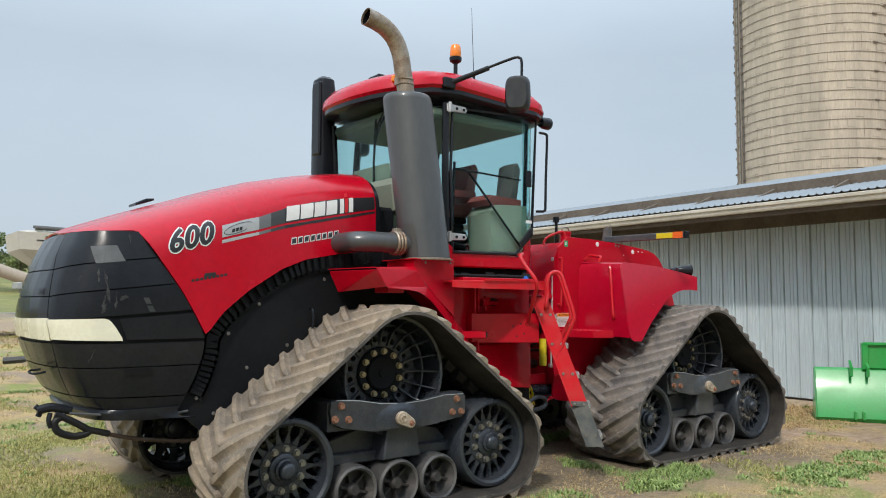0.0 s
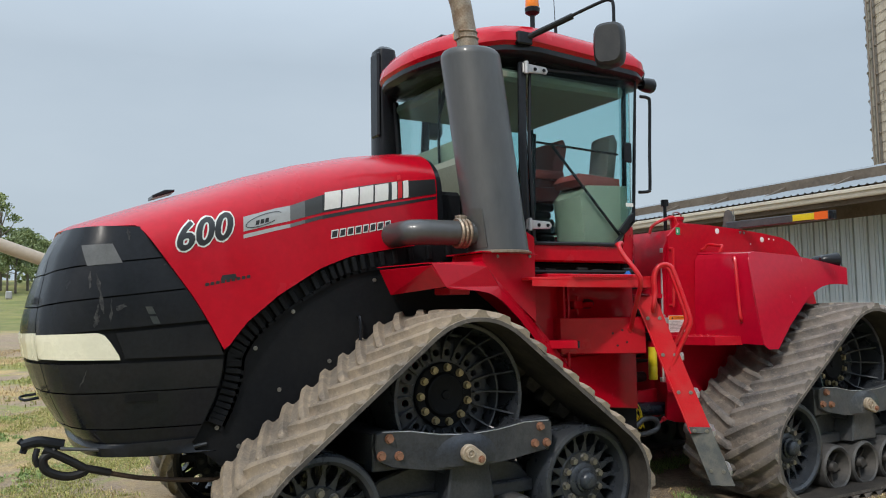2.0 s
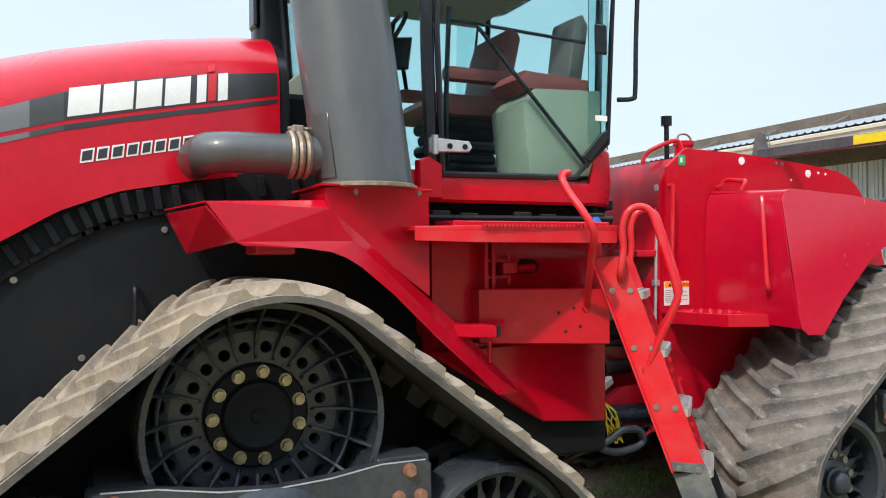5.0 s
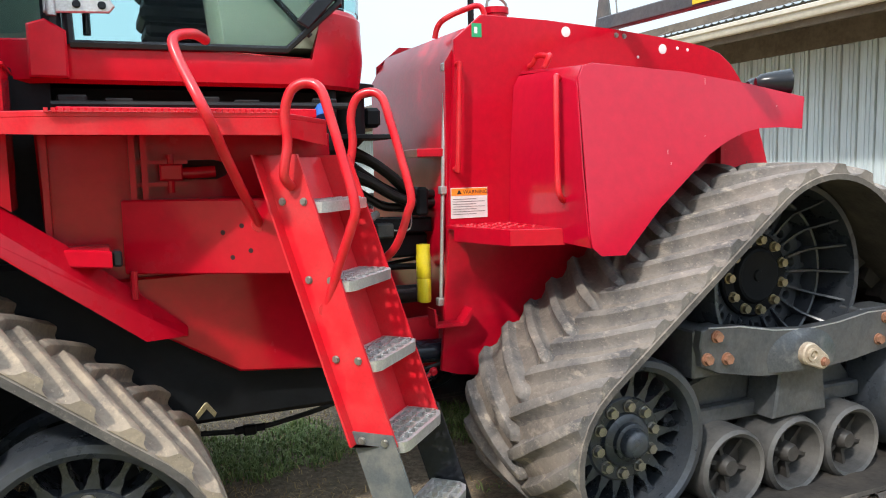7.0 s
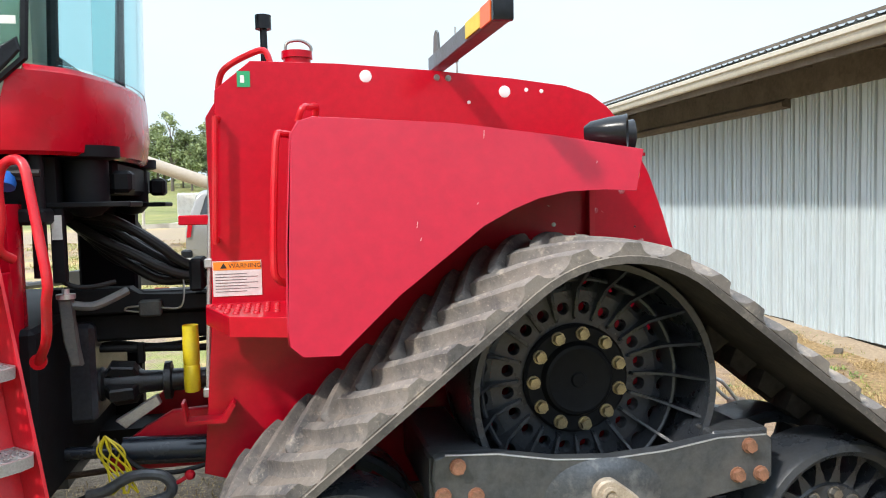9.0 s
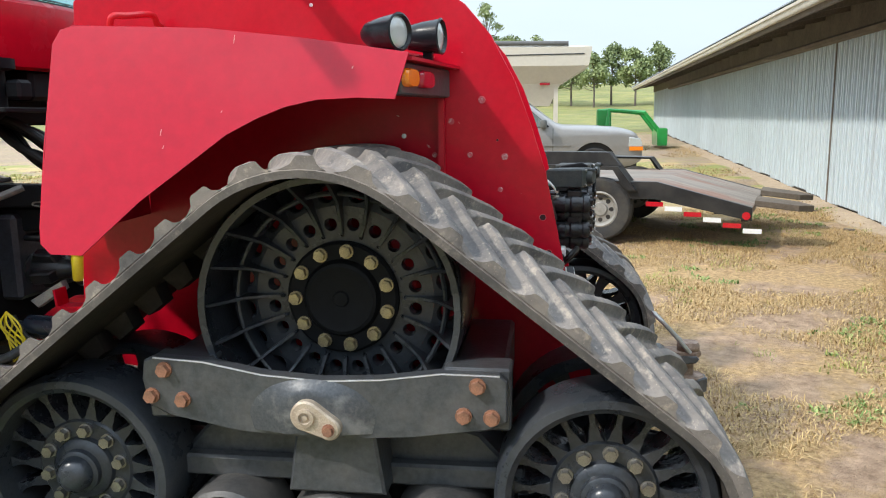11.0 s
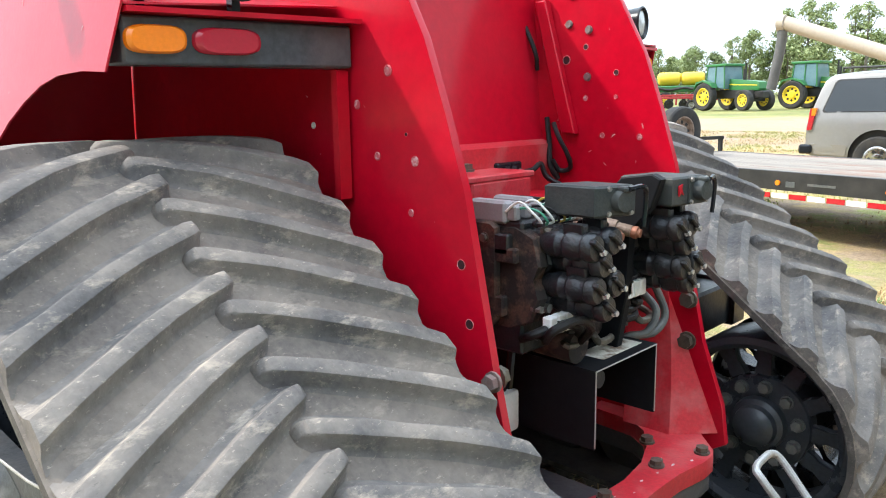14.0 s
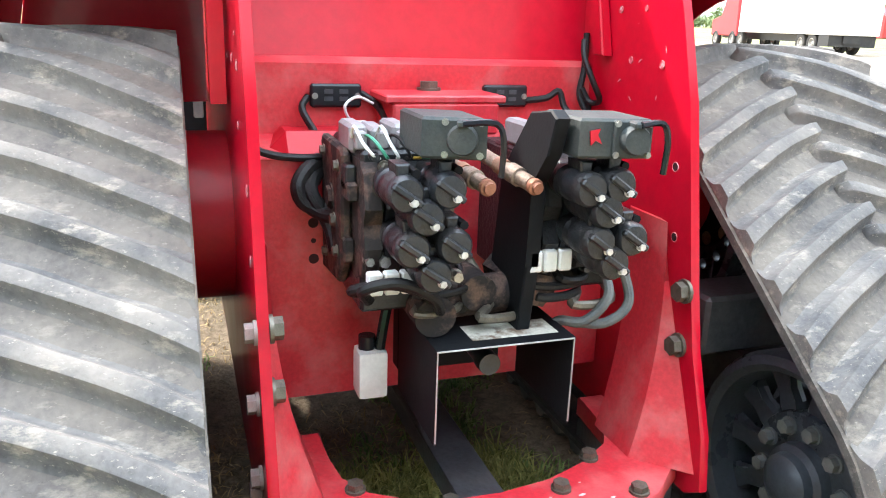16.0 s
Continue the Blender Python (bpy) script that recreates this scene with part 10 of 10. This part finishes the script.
box(bm, (-0.35, 0.4, tz + 0.80), (0.55, 1.8, tz + 1.75), bev=0.05)
part("tool_box", bm, M_WHITE, tender, "white engine box")
for x in (3.0, 4.0):
    wheel("tender_wheel", (x, 0.4, tz + 0.42), 0.42, 0.25, tender, M_RIM)
bm = bmesh.new()
tube(bm, [(1.6, -0.5, 2.15), (-2.85, -0.5, 3.80)], 0.20, 14)
tube(bm, [(-2.85, -0.5, 3.80), (-3.05, -0.5, 3.80)], 0.24, 14)
aug = part("auger_tube", bm, M_BEIGE, tender, "beige auger tube")
bm = bmesh.new()
tube(bm, curve([(-2.92, -0.5, 3.70), (-2.94, -0.5, 3.2), (-3.05, -0.5, 2.5), (-3.15, -0.5, 1.95)], 5), 0.14, 12)
part("spout", bm, M_SPOUT, aug, "grey flexible spout")
loader = thing("green_loader", (6.6, 24.5, ground_z(6.6, 24.5)), "green front loader arms beside the tender", "loader")
bm = bmesh.new()
for y in (0, 1.1):
    tube(bm, [(0, y, 0.3), (0.1, y, 1.35), (1.3, y, 1.25), (1.9, y, 0.5)], 0.09, 8)
box(bm, (1.75, -0.2, 0.1), (2.1, 1.3, 0.7), bev=0.03)
box(bm, (-0.3, 0.2, 0.3), (0.2, 0.9, 1.4), bev=0.05)
part("loader_arm", bm, M_LOADGREEN, loader)


# two green tractors and a planter in the field
def field_tractor():
    t = thing("field_tractor", (0, 0, 0), "green farm tractor with yellow wheels, parked in the field", "tractor", "tractors in the field")
    bm = bmesh.new()
    prism(bm, [(1.55, 1.30), (3.95, 1.22), (4.05, 1.35), (4.0, 1.72), (3.8, 1.80), (1.6, 1.98)], "y", -0.36, 0.36, 0.05, 2)
    part("hood", bm, M_JDGREEN, t, "green tractor hood")
    bm = bmesh.new()
    prism(bm, [(1.6, 1.60), (3.9, 1.52), (3.9, 1.57), (1.6, 1.67)], "y", -0.368, 0.368)
    part("hood_stripe", bm, M_JDYELLOW, t, "yellow stripe")
    bm = bmesh.new()
    box(bm, (0.1, -0.36, 0.75), (3.6, 0.36, 1.30), bev=0.05)
    box(bm, (3.6, -0.3, 0.75), (4.3, 0.3, 1.2), bev=0.05)
    box(bm, (3.25, -0.8, 0.55), (3.5, 0.8, 0.75), bev=0.03)
    part("chassis", bm, M_TRLBLK, t)
    for y in (-0.98, 0.98):
        bm = bmesh.new()
        prism(bm, [(-0.7, 1.35), (-0.5, 1.82), (0.1, 1.95), (0.8, 1.75), (1.0, 1.45), (0.7, 1.66), (0.1, 1.84), (-0.45, 1.72)], "y", y - 0.26, y + 0.26)
        part("fender", bm, M_JDGREEN, t)
    bm = bmesh.new()
    prism(bm, [(-0.05, 1.55), (1.5, 1.35), (1.62, 2.0), (1.48, 2.80), (0.05, 2.80), (-0.12, 2.0)], "y", -0.74, 0.74, 0.05)
    part("cab_glass", bm, M_FIELDGLASS, t, "pale blue cab glass")
    bm = bmesh.new()
    box(bm, (-0.15, -0.82, 2.79), (1.68, 0.82, 2.95), bev=0.06, seg=2)
    part("cab_roof", bm, M_JDGREEN, t)
    for p, q in (((-0.10, 1.6), (0.05, 2.8)), ((0.75, 1.45), (0.78, 2.8)), ((1.56, 1.4), (1.48, 2.8))):
        for y in (-0.75, 0.75):
            bm = bmesh.new()
            tube(bm, [(p[0], y, p[1]), (q[0], y, q[1])], 0.045, 6)
            part("cab_post", bm, M_JDGREEN, t)
    bm = bmesh.new()
    cyl(bm, (2.35, 0.22, 1.9), (2.35, 0.22, 2.95), 0.06, 10)
    part("exhaust", bm, M_TRLBLK, t)
    bm = bmesh.new()
    cyl(bm, (2.7, -0.22, 1.9), (2.7, -0.22, 2.55), 0.09, 10)
    part("air_cleaner", bm, M_TRLBLK, t)
    for y in (-1.05, 1.05):
        wheel("rear_wheel", (0.2, y, 0.88), 0.88, 0.5, t, M_JDYELLOW, 0, 0.64, 8, "large tyre on a yellow rim")
        wheel("front_wheel", (3.4, y * 0.85, 0.64), 0.64, 0.4, t, M_JDYELLOW, 0, 0.60, 8)
    return t


M_FIELDGLASS = mat("pale_cab_glass", (0.10, 0.19, 0.22), 0.1, 0, (0.2, 0.3, 0.33), 0.4, 1.5, 0.1, coat=0.5)
ft = field_tractor()
ft.location, ft.rotation_euler = (-17.1, 48.3, ground_z(-17, 48.3)), (0, 0, radians(-22))
copy_thing(ft, pose(-12.7, 50.8, ground_z(-12.7, 50.8), 0, 0, -8))
planter = thing("seed_planter", (-22.4, 48.9, ground_z(-22.4, 48.9)), "long red planter toolbar with dark row units", "planter", turn=29)
for y0, z0 in ((-0.15, 0.78), (0.95, 0.95)):
    bm = bmesh.new()
    box(bm, (-4.1, y0, z0), (4.0, y0 + 0.18, z0 + 0.15), bev=0.02)
    part("toolbar", bm, M_FARRED, planter, "red planter toolbar")
for i in range(9):
    bm = bmesh.new()
    box(bm, (-4.05 + i, -0.1, 0.35), (-3.95 + i, 1.1, 0.92), bev=0.02)
    part("arm", bm, M_FARRED, planter)
for i in range(8):
    bm = bmesh.new()
    lathe(bm, [(0, -0.16), (0.3, -0.14), (0.34, 0), (0.3, 0.14), (0, 0.16)], 16, Matrix.Translation((-3.5 + i, 0.4, 0.42)))
    box(bm, (-3.62 + i, 0.0, 0.45), (-3.38 + i, 0.9, 0.85), bev=0.04)
    part("row_unit", bm, M_TRLBLK, planter, "dark planter row unit")
for xw in (-4.1, -0.2, 3.0, 3.8):
    wheel("gauge_wheel", (xw, -0.35, 0.35), 0.35, 0.2, planter, M_RIM)
bm = bmesh.new()
tube(bm, [(4.0, 0.5, 1.0), (5.2, 0.3, 0.6)], 0.08, 8)
part("tongue", bm, M_FARRED, planter)
cart = thing("seed_cart", (-22.4, 53.9, ground_z(-22.4, 53.9)), "green seed cart with two yellow tanks", "seed cart", turn=27)
for x in (-0.85, 0.85):
    bm = bmesh.new()
    tube(bm, [(x - 0.85, 0, 2.15), (x - 0.76, 0, 2.16), (x - 0.6, 0, 2.18), (x + 0.6, 0, 2.18), (x + 0.76, 0, 2.16), (x + 0.85, 0, 2.15)], 0.5, 20, True, [0.24, 0.42, 0.50, 0.50, 0.42, 0.24])
    part("seed_tank", bm, M_JDYELLOW, cart, "yellow seed tank")
bm = bmesh.new()
box(bm, (-1.7, -0.6, 1.2), (1.7, 0.6, 1.66), bev=0.05)
part("cart_frame", bm, M_JDGREEN, cart, "green cart frame")
bm = bmesh.new()
tube(bm, curve([(-1.6, -0.75, 1.5), (-0.8, -0.78, 1.35), (0.2, -0.76, 1.5), (1.0, -0.78, 1.4), (1.8, -0.7, 1.45)], 5), 0.1, 8)
part("seed_hose", bm, M_TRLBLK, cart)
for x in (-1.1, 1.1):
    wheel("cart_wheel", (x, -0.7, 0.6), 0.6, 0.45, cart, M_JDYELLOW)
# highway truck far off
truck = thing("box_truck", (-30.9, 32.9, ground_z(-30.9, 32.9)), "white box trailer behind a red truck", "truck")
truck.rotation_euler = (0, 0, radians(-16))
bm = bmesh.new()
box(bm, (-4.5, -1.25, 0.95), (6.5, 1.25, 3.9), bev=0.03)
part("trailer_box", bm, M_WHITE, truck, "white box body")
bm = bmesh.new()
prism(bm, [(-9.2, 0.7), (-9.2, 1.7), (-7.6, 1.9), (-7.2, 3.0), (-5.2, 3.0), (-5.0, 0.7)], "y", -1.15, 1.15, 0.05)
part("tractor_unit", bm, M_FARRED, truck, "red truck cab")
bm = bmesh.new()
box(bm, (-8.8, -0.5, 0.55), (6.4, 0.5, 0.95))
box(bm, (5.3, -1.2, 0.4), (6.3, 1.2, 0.95))
part("underframe", bm, M_TRLBLK, truck)
for x in (-8.3, -5.6, -4.3, 3.4, 4.6):
    for y in (-1.05, 1.05):
        wheel("truck_wheel", (x, y, 0.5), 0.5, 0.3, truck, M_RIM)
shed = thing("field_shed", (-60, 72, ground_z(-60, 72)), "small rusty red shed by the field", "shed")
bm = bmesh.new()
prism(bm, [(-2, 0), (2, 0), (2, 2.2), (0, 3.2), (-2, 2.2)], "y", -3, 3)
part("shed_wall", bm, M_FARRED, shed)

# green loader bucket by the barn
bucket = thing("loader_bucket", (7.2, -0.95, 0.03), "bright green steel loader attachment lying on the ground", "bucket", turn=-58)
bm = bmesh.new()
rows = []
for x in (0.0, 2.1):
    rows.append([(x, 0.0, 0.0), (x, -0.05, 0.06), (x, 0.10, 0.68), (x, 0.14, 0.72), (x, 0.22, 0.70), (x, 0.45, 0.05), (x, 0.62, 0.0)])
loft(bm, rows)
solid(part("bucket_shell", bm, M_LOADGREEN, bucket, "green curved bucket shell"), 0.02)
bm = bmesh.new()
for x in (-0.01, 2.1):
    prism(bm, [(0.0, 0.0), (-0.05, 0.06), (0.10, 0.68), (0.22, 0.70), (0.45, 0.05), (0.62, 0.0)], "x", x, x + 0.02)
for x in (0.42, 0.62, 1.35, 1.55):
    prism(bm, [(0.05, 0.60), (-0.05, 0.62), (-0.07, 0.74), (0.12, 0.82)], "x", x, x + 0.03)
for x in (0.45, 0.55, 1.0):
    box(bm, (x, -0.10, 0.05), (x + 0.03, -0.02, 0.15))
part("bucket_rib", bm, M_LOADGREEN, bucket)
bm = bmesh.new()
prism(bm, [(0.60, 0.72), (0.66, 1.05), (1.30, 1.05), (1.36, 0.72)], "y", 0.10, 0.13, 0.004)
box(bm, (0.58, 0.06, 0.70), (0.66, 0.20, 1.06), bev=0.01)
box(bm, (1.30, 0.06, 0.70), (1.38, 0.20, 1.06), bev=0.01)
box(bm, (0.60, 0.05, 1.03), (1.36, 0.16, 1.07), bev=0.01)
part("coupler_frame", bm, M_LOADGREEN, bucket, "green quick-attach frame")

# ---------------------------------------------------------------- trees
def leaf_mat(name, a, b):
    m = bpy.data.materials.new(name)
    m.use_nodes = True
    n, l = m.node_tree.nodes, m.node_tree.links
    bs = n["Principled BSDF"]
    bs.inputs["Roughness"].default_value = 0.7
    bs.inputs["Subsurface Weight"].default_value = 0.0
    g = n.new("ShaderNodeNewGeometry")
    r = n.new("ShaderNodeValToRGB")
    r.color_ramp.elements[0].color, r.color_ramp.elements[1].color = (*a, 1), (*b, 1)
    l.new(g.outputs["Random Per Island"], r.inputs["Fac"])
    l.new(r.outputs["Color"], bs.inputs["Base Color"])
    return m


# both leaf tones are lightened to carry the haze of distance
M_LEAF = leaf_mat("spring_leaves", (0.15, 0.20, 0.075), (0.35, 0.40, 0.19))
M_LEAF2 = leaf_mat("dark_leaves", (0.11, 0.15, 0.06), (0.26, 0.31, 0.14))
M_BARK = mat("grey_bark", (0.13, 0.11, 0.09), 0.9, 0, (0.2, 0.18, 0.15), 0.5, 2.0, 0.2, 0.3, 20)


def leaf_cloud(centres, per, size, rng):
    """Many small leaf clumps about the given centres (x, y, z, r), as one mesh."""
    c = np.asarray(centres)
    n = len(c) * per
    p = np.repeat(c[:, :3], per, 0)
    d = rng.normal(size=(n, 3))
    d /= np.linalg.norm(d, axis=1)[:, None]
    p = p + d * np.repeat(c[:, 3], per)[:, None] * rng.random(n)[:, None] ** 0.5 * np.array([1, 1, 0.8])
    a = rng.normal(size=(n, 3))
    a /= np.linalg.norm(a, axis=1)[:, None]
    b = np.cross(a, rng.normal(size=(n, 3)))
    b /= np.linalg.norm(b, axis=1)[:, None]
    s = size * (0.5 + rng.random(n))[:, None]
    v = np.stack([p - a * s, p + b * s * 0.6, p + a * s, p - b * s * 0.6], 1).reshape(-1, 3)
    me = bpy.data.meshes.new("crown")
    me.from_pydata(v.tolist(), [], np.arange(4 * n).reshape(-1, 4).tolist())
    return me


def tree(h, spread, seed, leafy=1.0, mt=None):
    rng = np.random.default_rng(seed)
    t = thing("tree", (0, 0, 0), "leafing broad tree at the field's edge", "tree", "trees at the field's edge")
    bm = bmesh.new()
    tube(bm, [(0, 0, -0.3), (0.05, 0, h * 0.3), (0.0, 0.1, h * 0.6), (0.1, 0.0, h * 0.92)], 0.2, 8, True, [h * 0.022, h * 0.017, h * 0.010, 0.02])
    cs = []
    for k in range(15):
        z = h * (0.25 + 0.65 * rng.random())
        a = rng.random() * 6.28
        r = spread * (0.35 + 0.65 * rng.random()) * (1.15 - z / h * 0.8)
        tip = (r * math.cos(a), r * math.sin(a), z + h * 0.10 * rng.random())
        tube(bm, [(0, 0, z * 0.85), (tip[0] * 0.5, tip[1] * 0.5, z * 0.95), tip], 0.05, 6, True, [h * 0.008, h * 0.005, 0.015])
        cs.append((*tip, spread * (0.22 + 0.2 * rng.random())))
        cs.append((tip[0] * 0.6, tip[1] * 0.6, tip[2] + 0.2, spread * 0.25))
    cs.append((0, 0, h * 0.93, spread * 0.25))
    part("trunk", bm, M_BARK, t)
    me = leaf_cloud(cs, int(80 * leafy), 0.16, rng)
    me.materials.append(mt or M_LEAF)
    o = new("crown", me)
    o.parent = t
    return t


kinds = [tree(9.0, 3.0, 1), tree(7.0, 3.2, 2, 1.2, M_LEAF2), tree(11.0, 2.8, 3, 0.7), tree(6.0, 2.6, 4, 1.1)]
rng = np.random.default_rng(11)
spots = [(-3.0, 92, 2, 1.0), (-10.5, 90, 0, 0.85), (-13, 96, 1, 0.8), (-33, 92, 0, 0.9), (-23.5, 88, 2, 0.9), (-28, 94, 3, 0.9), (-16, 96, 0, 0.8), (-20, 99, 1, 0.9), (2, 100, 1, 0.8), (4.8, 76, 3, 0.75), (6.6, 72, 1, 0.72), (8.6, 70, 3, 0.8), (10.4, 73, 1, 0.8), (12.4, 71, 3, 0.85), (14.8, 74, 1, 0.8),
         (-39, 96, 1, 0.8), (-46, 98, 3, 0.9), (-52, 97, 0, 0.8), (-8.2, 84, 2, 0.78), (-11.5, 88, 0, 0.75), (-6.2, 84, 1, 0.9), (0, 105, 1, 1.0), (-4.5, 84, 3, 0.9), (-1.5, 88, 1, 0.9), (3.5, 72, 2, 0.6)]
for i in range(46):                   # the row goes on behind the field machines
    spots.append((-78 + 1.75 * i + 1.2 * float(rng.random()), 84 + 14 * float(rng.random()), int(rng.integers(0, 4)), 0.55 + 0.4 * float(rng.random())))
for i in range(24):                   # unseen windbreak behind the camera's walk, added for dark reflections in the paint
    spots.append((-46 + 4.0 * i + 1.5 * float(rng.random()), -27 - 5 * float(rng.random()), int(rng.integers(0, 4)), 0.75 + 0.35 * float(rng.random())))
for x, y, k, s in spots:
    c = copy_thing(kinds[k], pose(x, y, ground_z(x, y), 0, 0, float(rng.random() * 360)))
    c.scale = (s, s, s)
for k, t in enumerate(kinds):
    t.location, t.scale = (-60 - 7 * k, 100, ground_z(-60, 100)), (0.9, 0.9, 0.9)
# hedge and scrub along the field, one sheet of leaves
cs = []
for i in range(300):
    x = -150 + 160 * rng.random()
    y = 102 + 10 * rng.random()
    cs.append((x, y, ground_z(x, y) + 0.6 + 2.6 * rng.random(), 1.1 + 0.9 * rng.random()))
# unseen scrub below the windbreak, added for the same reflections
for i in range(110):
    x, y = -50 + 100 * rng.random(), -30 - 4 * rng.random()
    cs.append((x, y, ground_z(x, y) + 0.5 + 2.4 * rng.random(), 1.1 + 0.9 * rng.random()))
me = leaf_cloud(cs, 90, 0.28, rng)
me.materials.append(M_LEAF2)
hedge = new("hedgerow", me)
tagged(hedge, "dense green hedgerow and scrub round the yard and field", "hedge", kind="stuff")


# ---------------------------------------------------------------- grass, straw and weeds
def blades(name, n, area, size, lean, mt, label, thresh, scale, seed, clump=0, wide=1.0):
    """Loose blades on the ground, denser where a slow noise is high, as one object."""
    rng = np.random.default_rng(seed)
    x0, x1, y0, y1 = area
    pts = []
    while len(pts) < n:
        x, y = x0 + (x1 - x0) * rng.random(), y0 + (y1 - y0) * rng.random()
        v = noise.fractal((x * scale, y * scale, seed), 1.0, 2.0, 3)
        if v < thresh + 0.25 * rng.random():
            continue
        if -1.5 < abs(abs(y) - 1.15) - 0.47 < 0 and (-1.4 < x < 1.4 or 2.5 < x < 5.3):
            continue
        k = 1 if not clump else clump
        for _ in range(k):
            pts.append((x + rng.normal() * 0.03 * (k > 1), y + rng.normal() * 0.03 * (k > 1)))
    p = np.array(pts[:n])
    z = np.array([ground_z(a, b) for a, b in p])
    h = size * (0.4 + rng.random(n))
    a = rng.random(n) * 6.2832
    t = lean * (0.3 + rng.random(n))
    d = np.stack([np.cos(a), np.sin(a)], 1)
    w = (0.0022 + 0.0025 * rng.random(n)) * wide
    s = np.stack([-d[:, 1], d[:, 0]], 1) * w[:, None]
    base = np.column_stack([p, z - 0.004])
    mid = np.column_stack([p + d * (h * t * 0.35)[:, None], z + h * 0.6 * np.cos(t * 0.6)])
    tip = np.column_stack([p + d * (h * t)[:, None], z + h * np.cos(t * 0.9).clip(0.08)])
    s3 = np.column_stack([s, np.zeros(n)])
    v = np.stack([base - s3, base + s3, mid + s3 * 0.8, mid - s3 * 0.8, tip], 1).reshape(-1, 3)
    i = np.arange(n)[:, None] * 5
    f = (i + np.array([0, 1, 2, 3])).tolist() + (i + np.array([3, 2, 4])).tolist()
    me = bpy.data.meshes.new(name)
    me.from_pydata(v.tolist(), [], f)
    me.materials.append(mt)
    return tagged(new(name, me), label, "grass", kind="stuff")


M_GRASS = leaf_mat("green_grass", (0.15, 0.17, 0.038), (0.52, 0.48, 0.16))
M_STRAW = leaf_mat("dry_straw", (0.26, 0.18, 0.075), (0.74, 0.56, 0.29))
M_STRAW_MAT = leaf_mat("matted_dull_straw", (0.28, 0.18, 0.075), (0.64, 0.46, 0.22))
M_WEED = leaf_mat("fresh_weed_leaves", (0.11, 0.19, 0.045), (0.36, 0.44, 0.15))
NOSE_SIDE, FOOT, BACK = (-7.5, 1.0, -3.0, 8.0), (-2.2, 6.0, -4.4, -1.55), (4.2, 9.2, -1.5, 9.0)
blades("straw", 70000, NOSE_SIDE, 0.034, 2.0, M_STRAW, "loose dry straw and dead grass", -0.15, 0.9, 3, 0, 0.9)
blades("green_grass", 110000, NOSE_SIDE, 0.034, 1.2, M_GRASS, "patchy short green grass", 0.04, 0.75, 7, 6, 1.0)
blades("weeds", 14000, NOSE_SIDE, 0.042, 1.4, M_WEED, "low fresh green weeds in small patches", 0.18, 1.1, 21, 14, 2.4)
blades("foot_straw", 22000, FOOT, 0.032, 2.0, M_STRAW, "loose straw beside the tracks", -0.1, 1.1, 51, 0, 0.8)
blades("foot_grass", 16000, FOOT, 0.03, 1.3, M_GRASS, "thin short grass beside the tracks", 0.12, 0.9, 53, 6, 1.0)
blades("foot_weeds", 14000, FOOT, 0.045, 1.4, M_WEED, "low fresh weeds beside the tracks", 0.16, 1.3, 55, 14, 2.2)
blades("dry_grass", 100000, BACK, 0.045, 2.0, M_STRAW_MAT, "matted dry grass beside the barn", -0.16, 0.9, 33, 0, 0.9)
blades("thin_grass", 6000, BACK, 0.035, 1.3, M_GRASS, "thin green grass among the straw", 0.2, 0.8, 37, 5, 1.2)
blades("clover", 5000, BACK, 0.04, 1.4, M_WEED, "scattered green tufts in the dry grass", 0.28, 1.1, 25, 14, 2.0)
blades("ring_grass", 9000, (3.9, 4.9, -0.45, 0.45), 0.11, 0.9, M_GRASS, "tall grass under the hitch frame", -0.3, 1.5, 61, 6, 1.2)
blades("shade_grass", 15000, (-1.0, 5.0, -2.1, 0.8), 0.05, 1.1, M_WEED, "low green weeds under the tractor", 0.10, 0.9, 41, 7, 1.2)
blades("shade_straw", 9000, (-1.0, 5.0, -2.1, 1.2), 0.035, 2.0, M_STRAW_MAT, "stray straw under the tractor", -0.2, 1.2, 43, 0, 0.8)
blades("far_grass", 34000, (-12.0, 6.0, 7.0, 26.0), 0.06, 1.2, M_GRASS, "rough grass behind the tractor", 0.0, 0.4, 9, 4, 2.0)
blades("far_straw", 34000, (-10.0, 12.0, 7.0, 26.0), 0.06, 1.8, M_STRAW_MAT, "dry grass behind the tractor", -0.1, 0.35, 13, 0, 2.5)
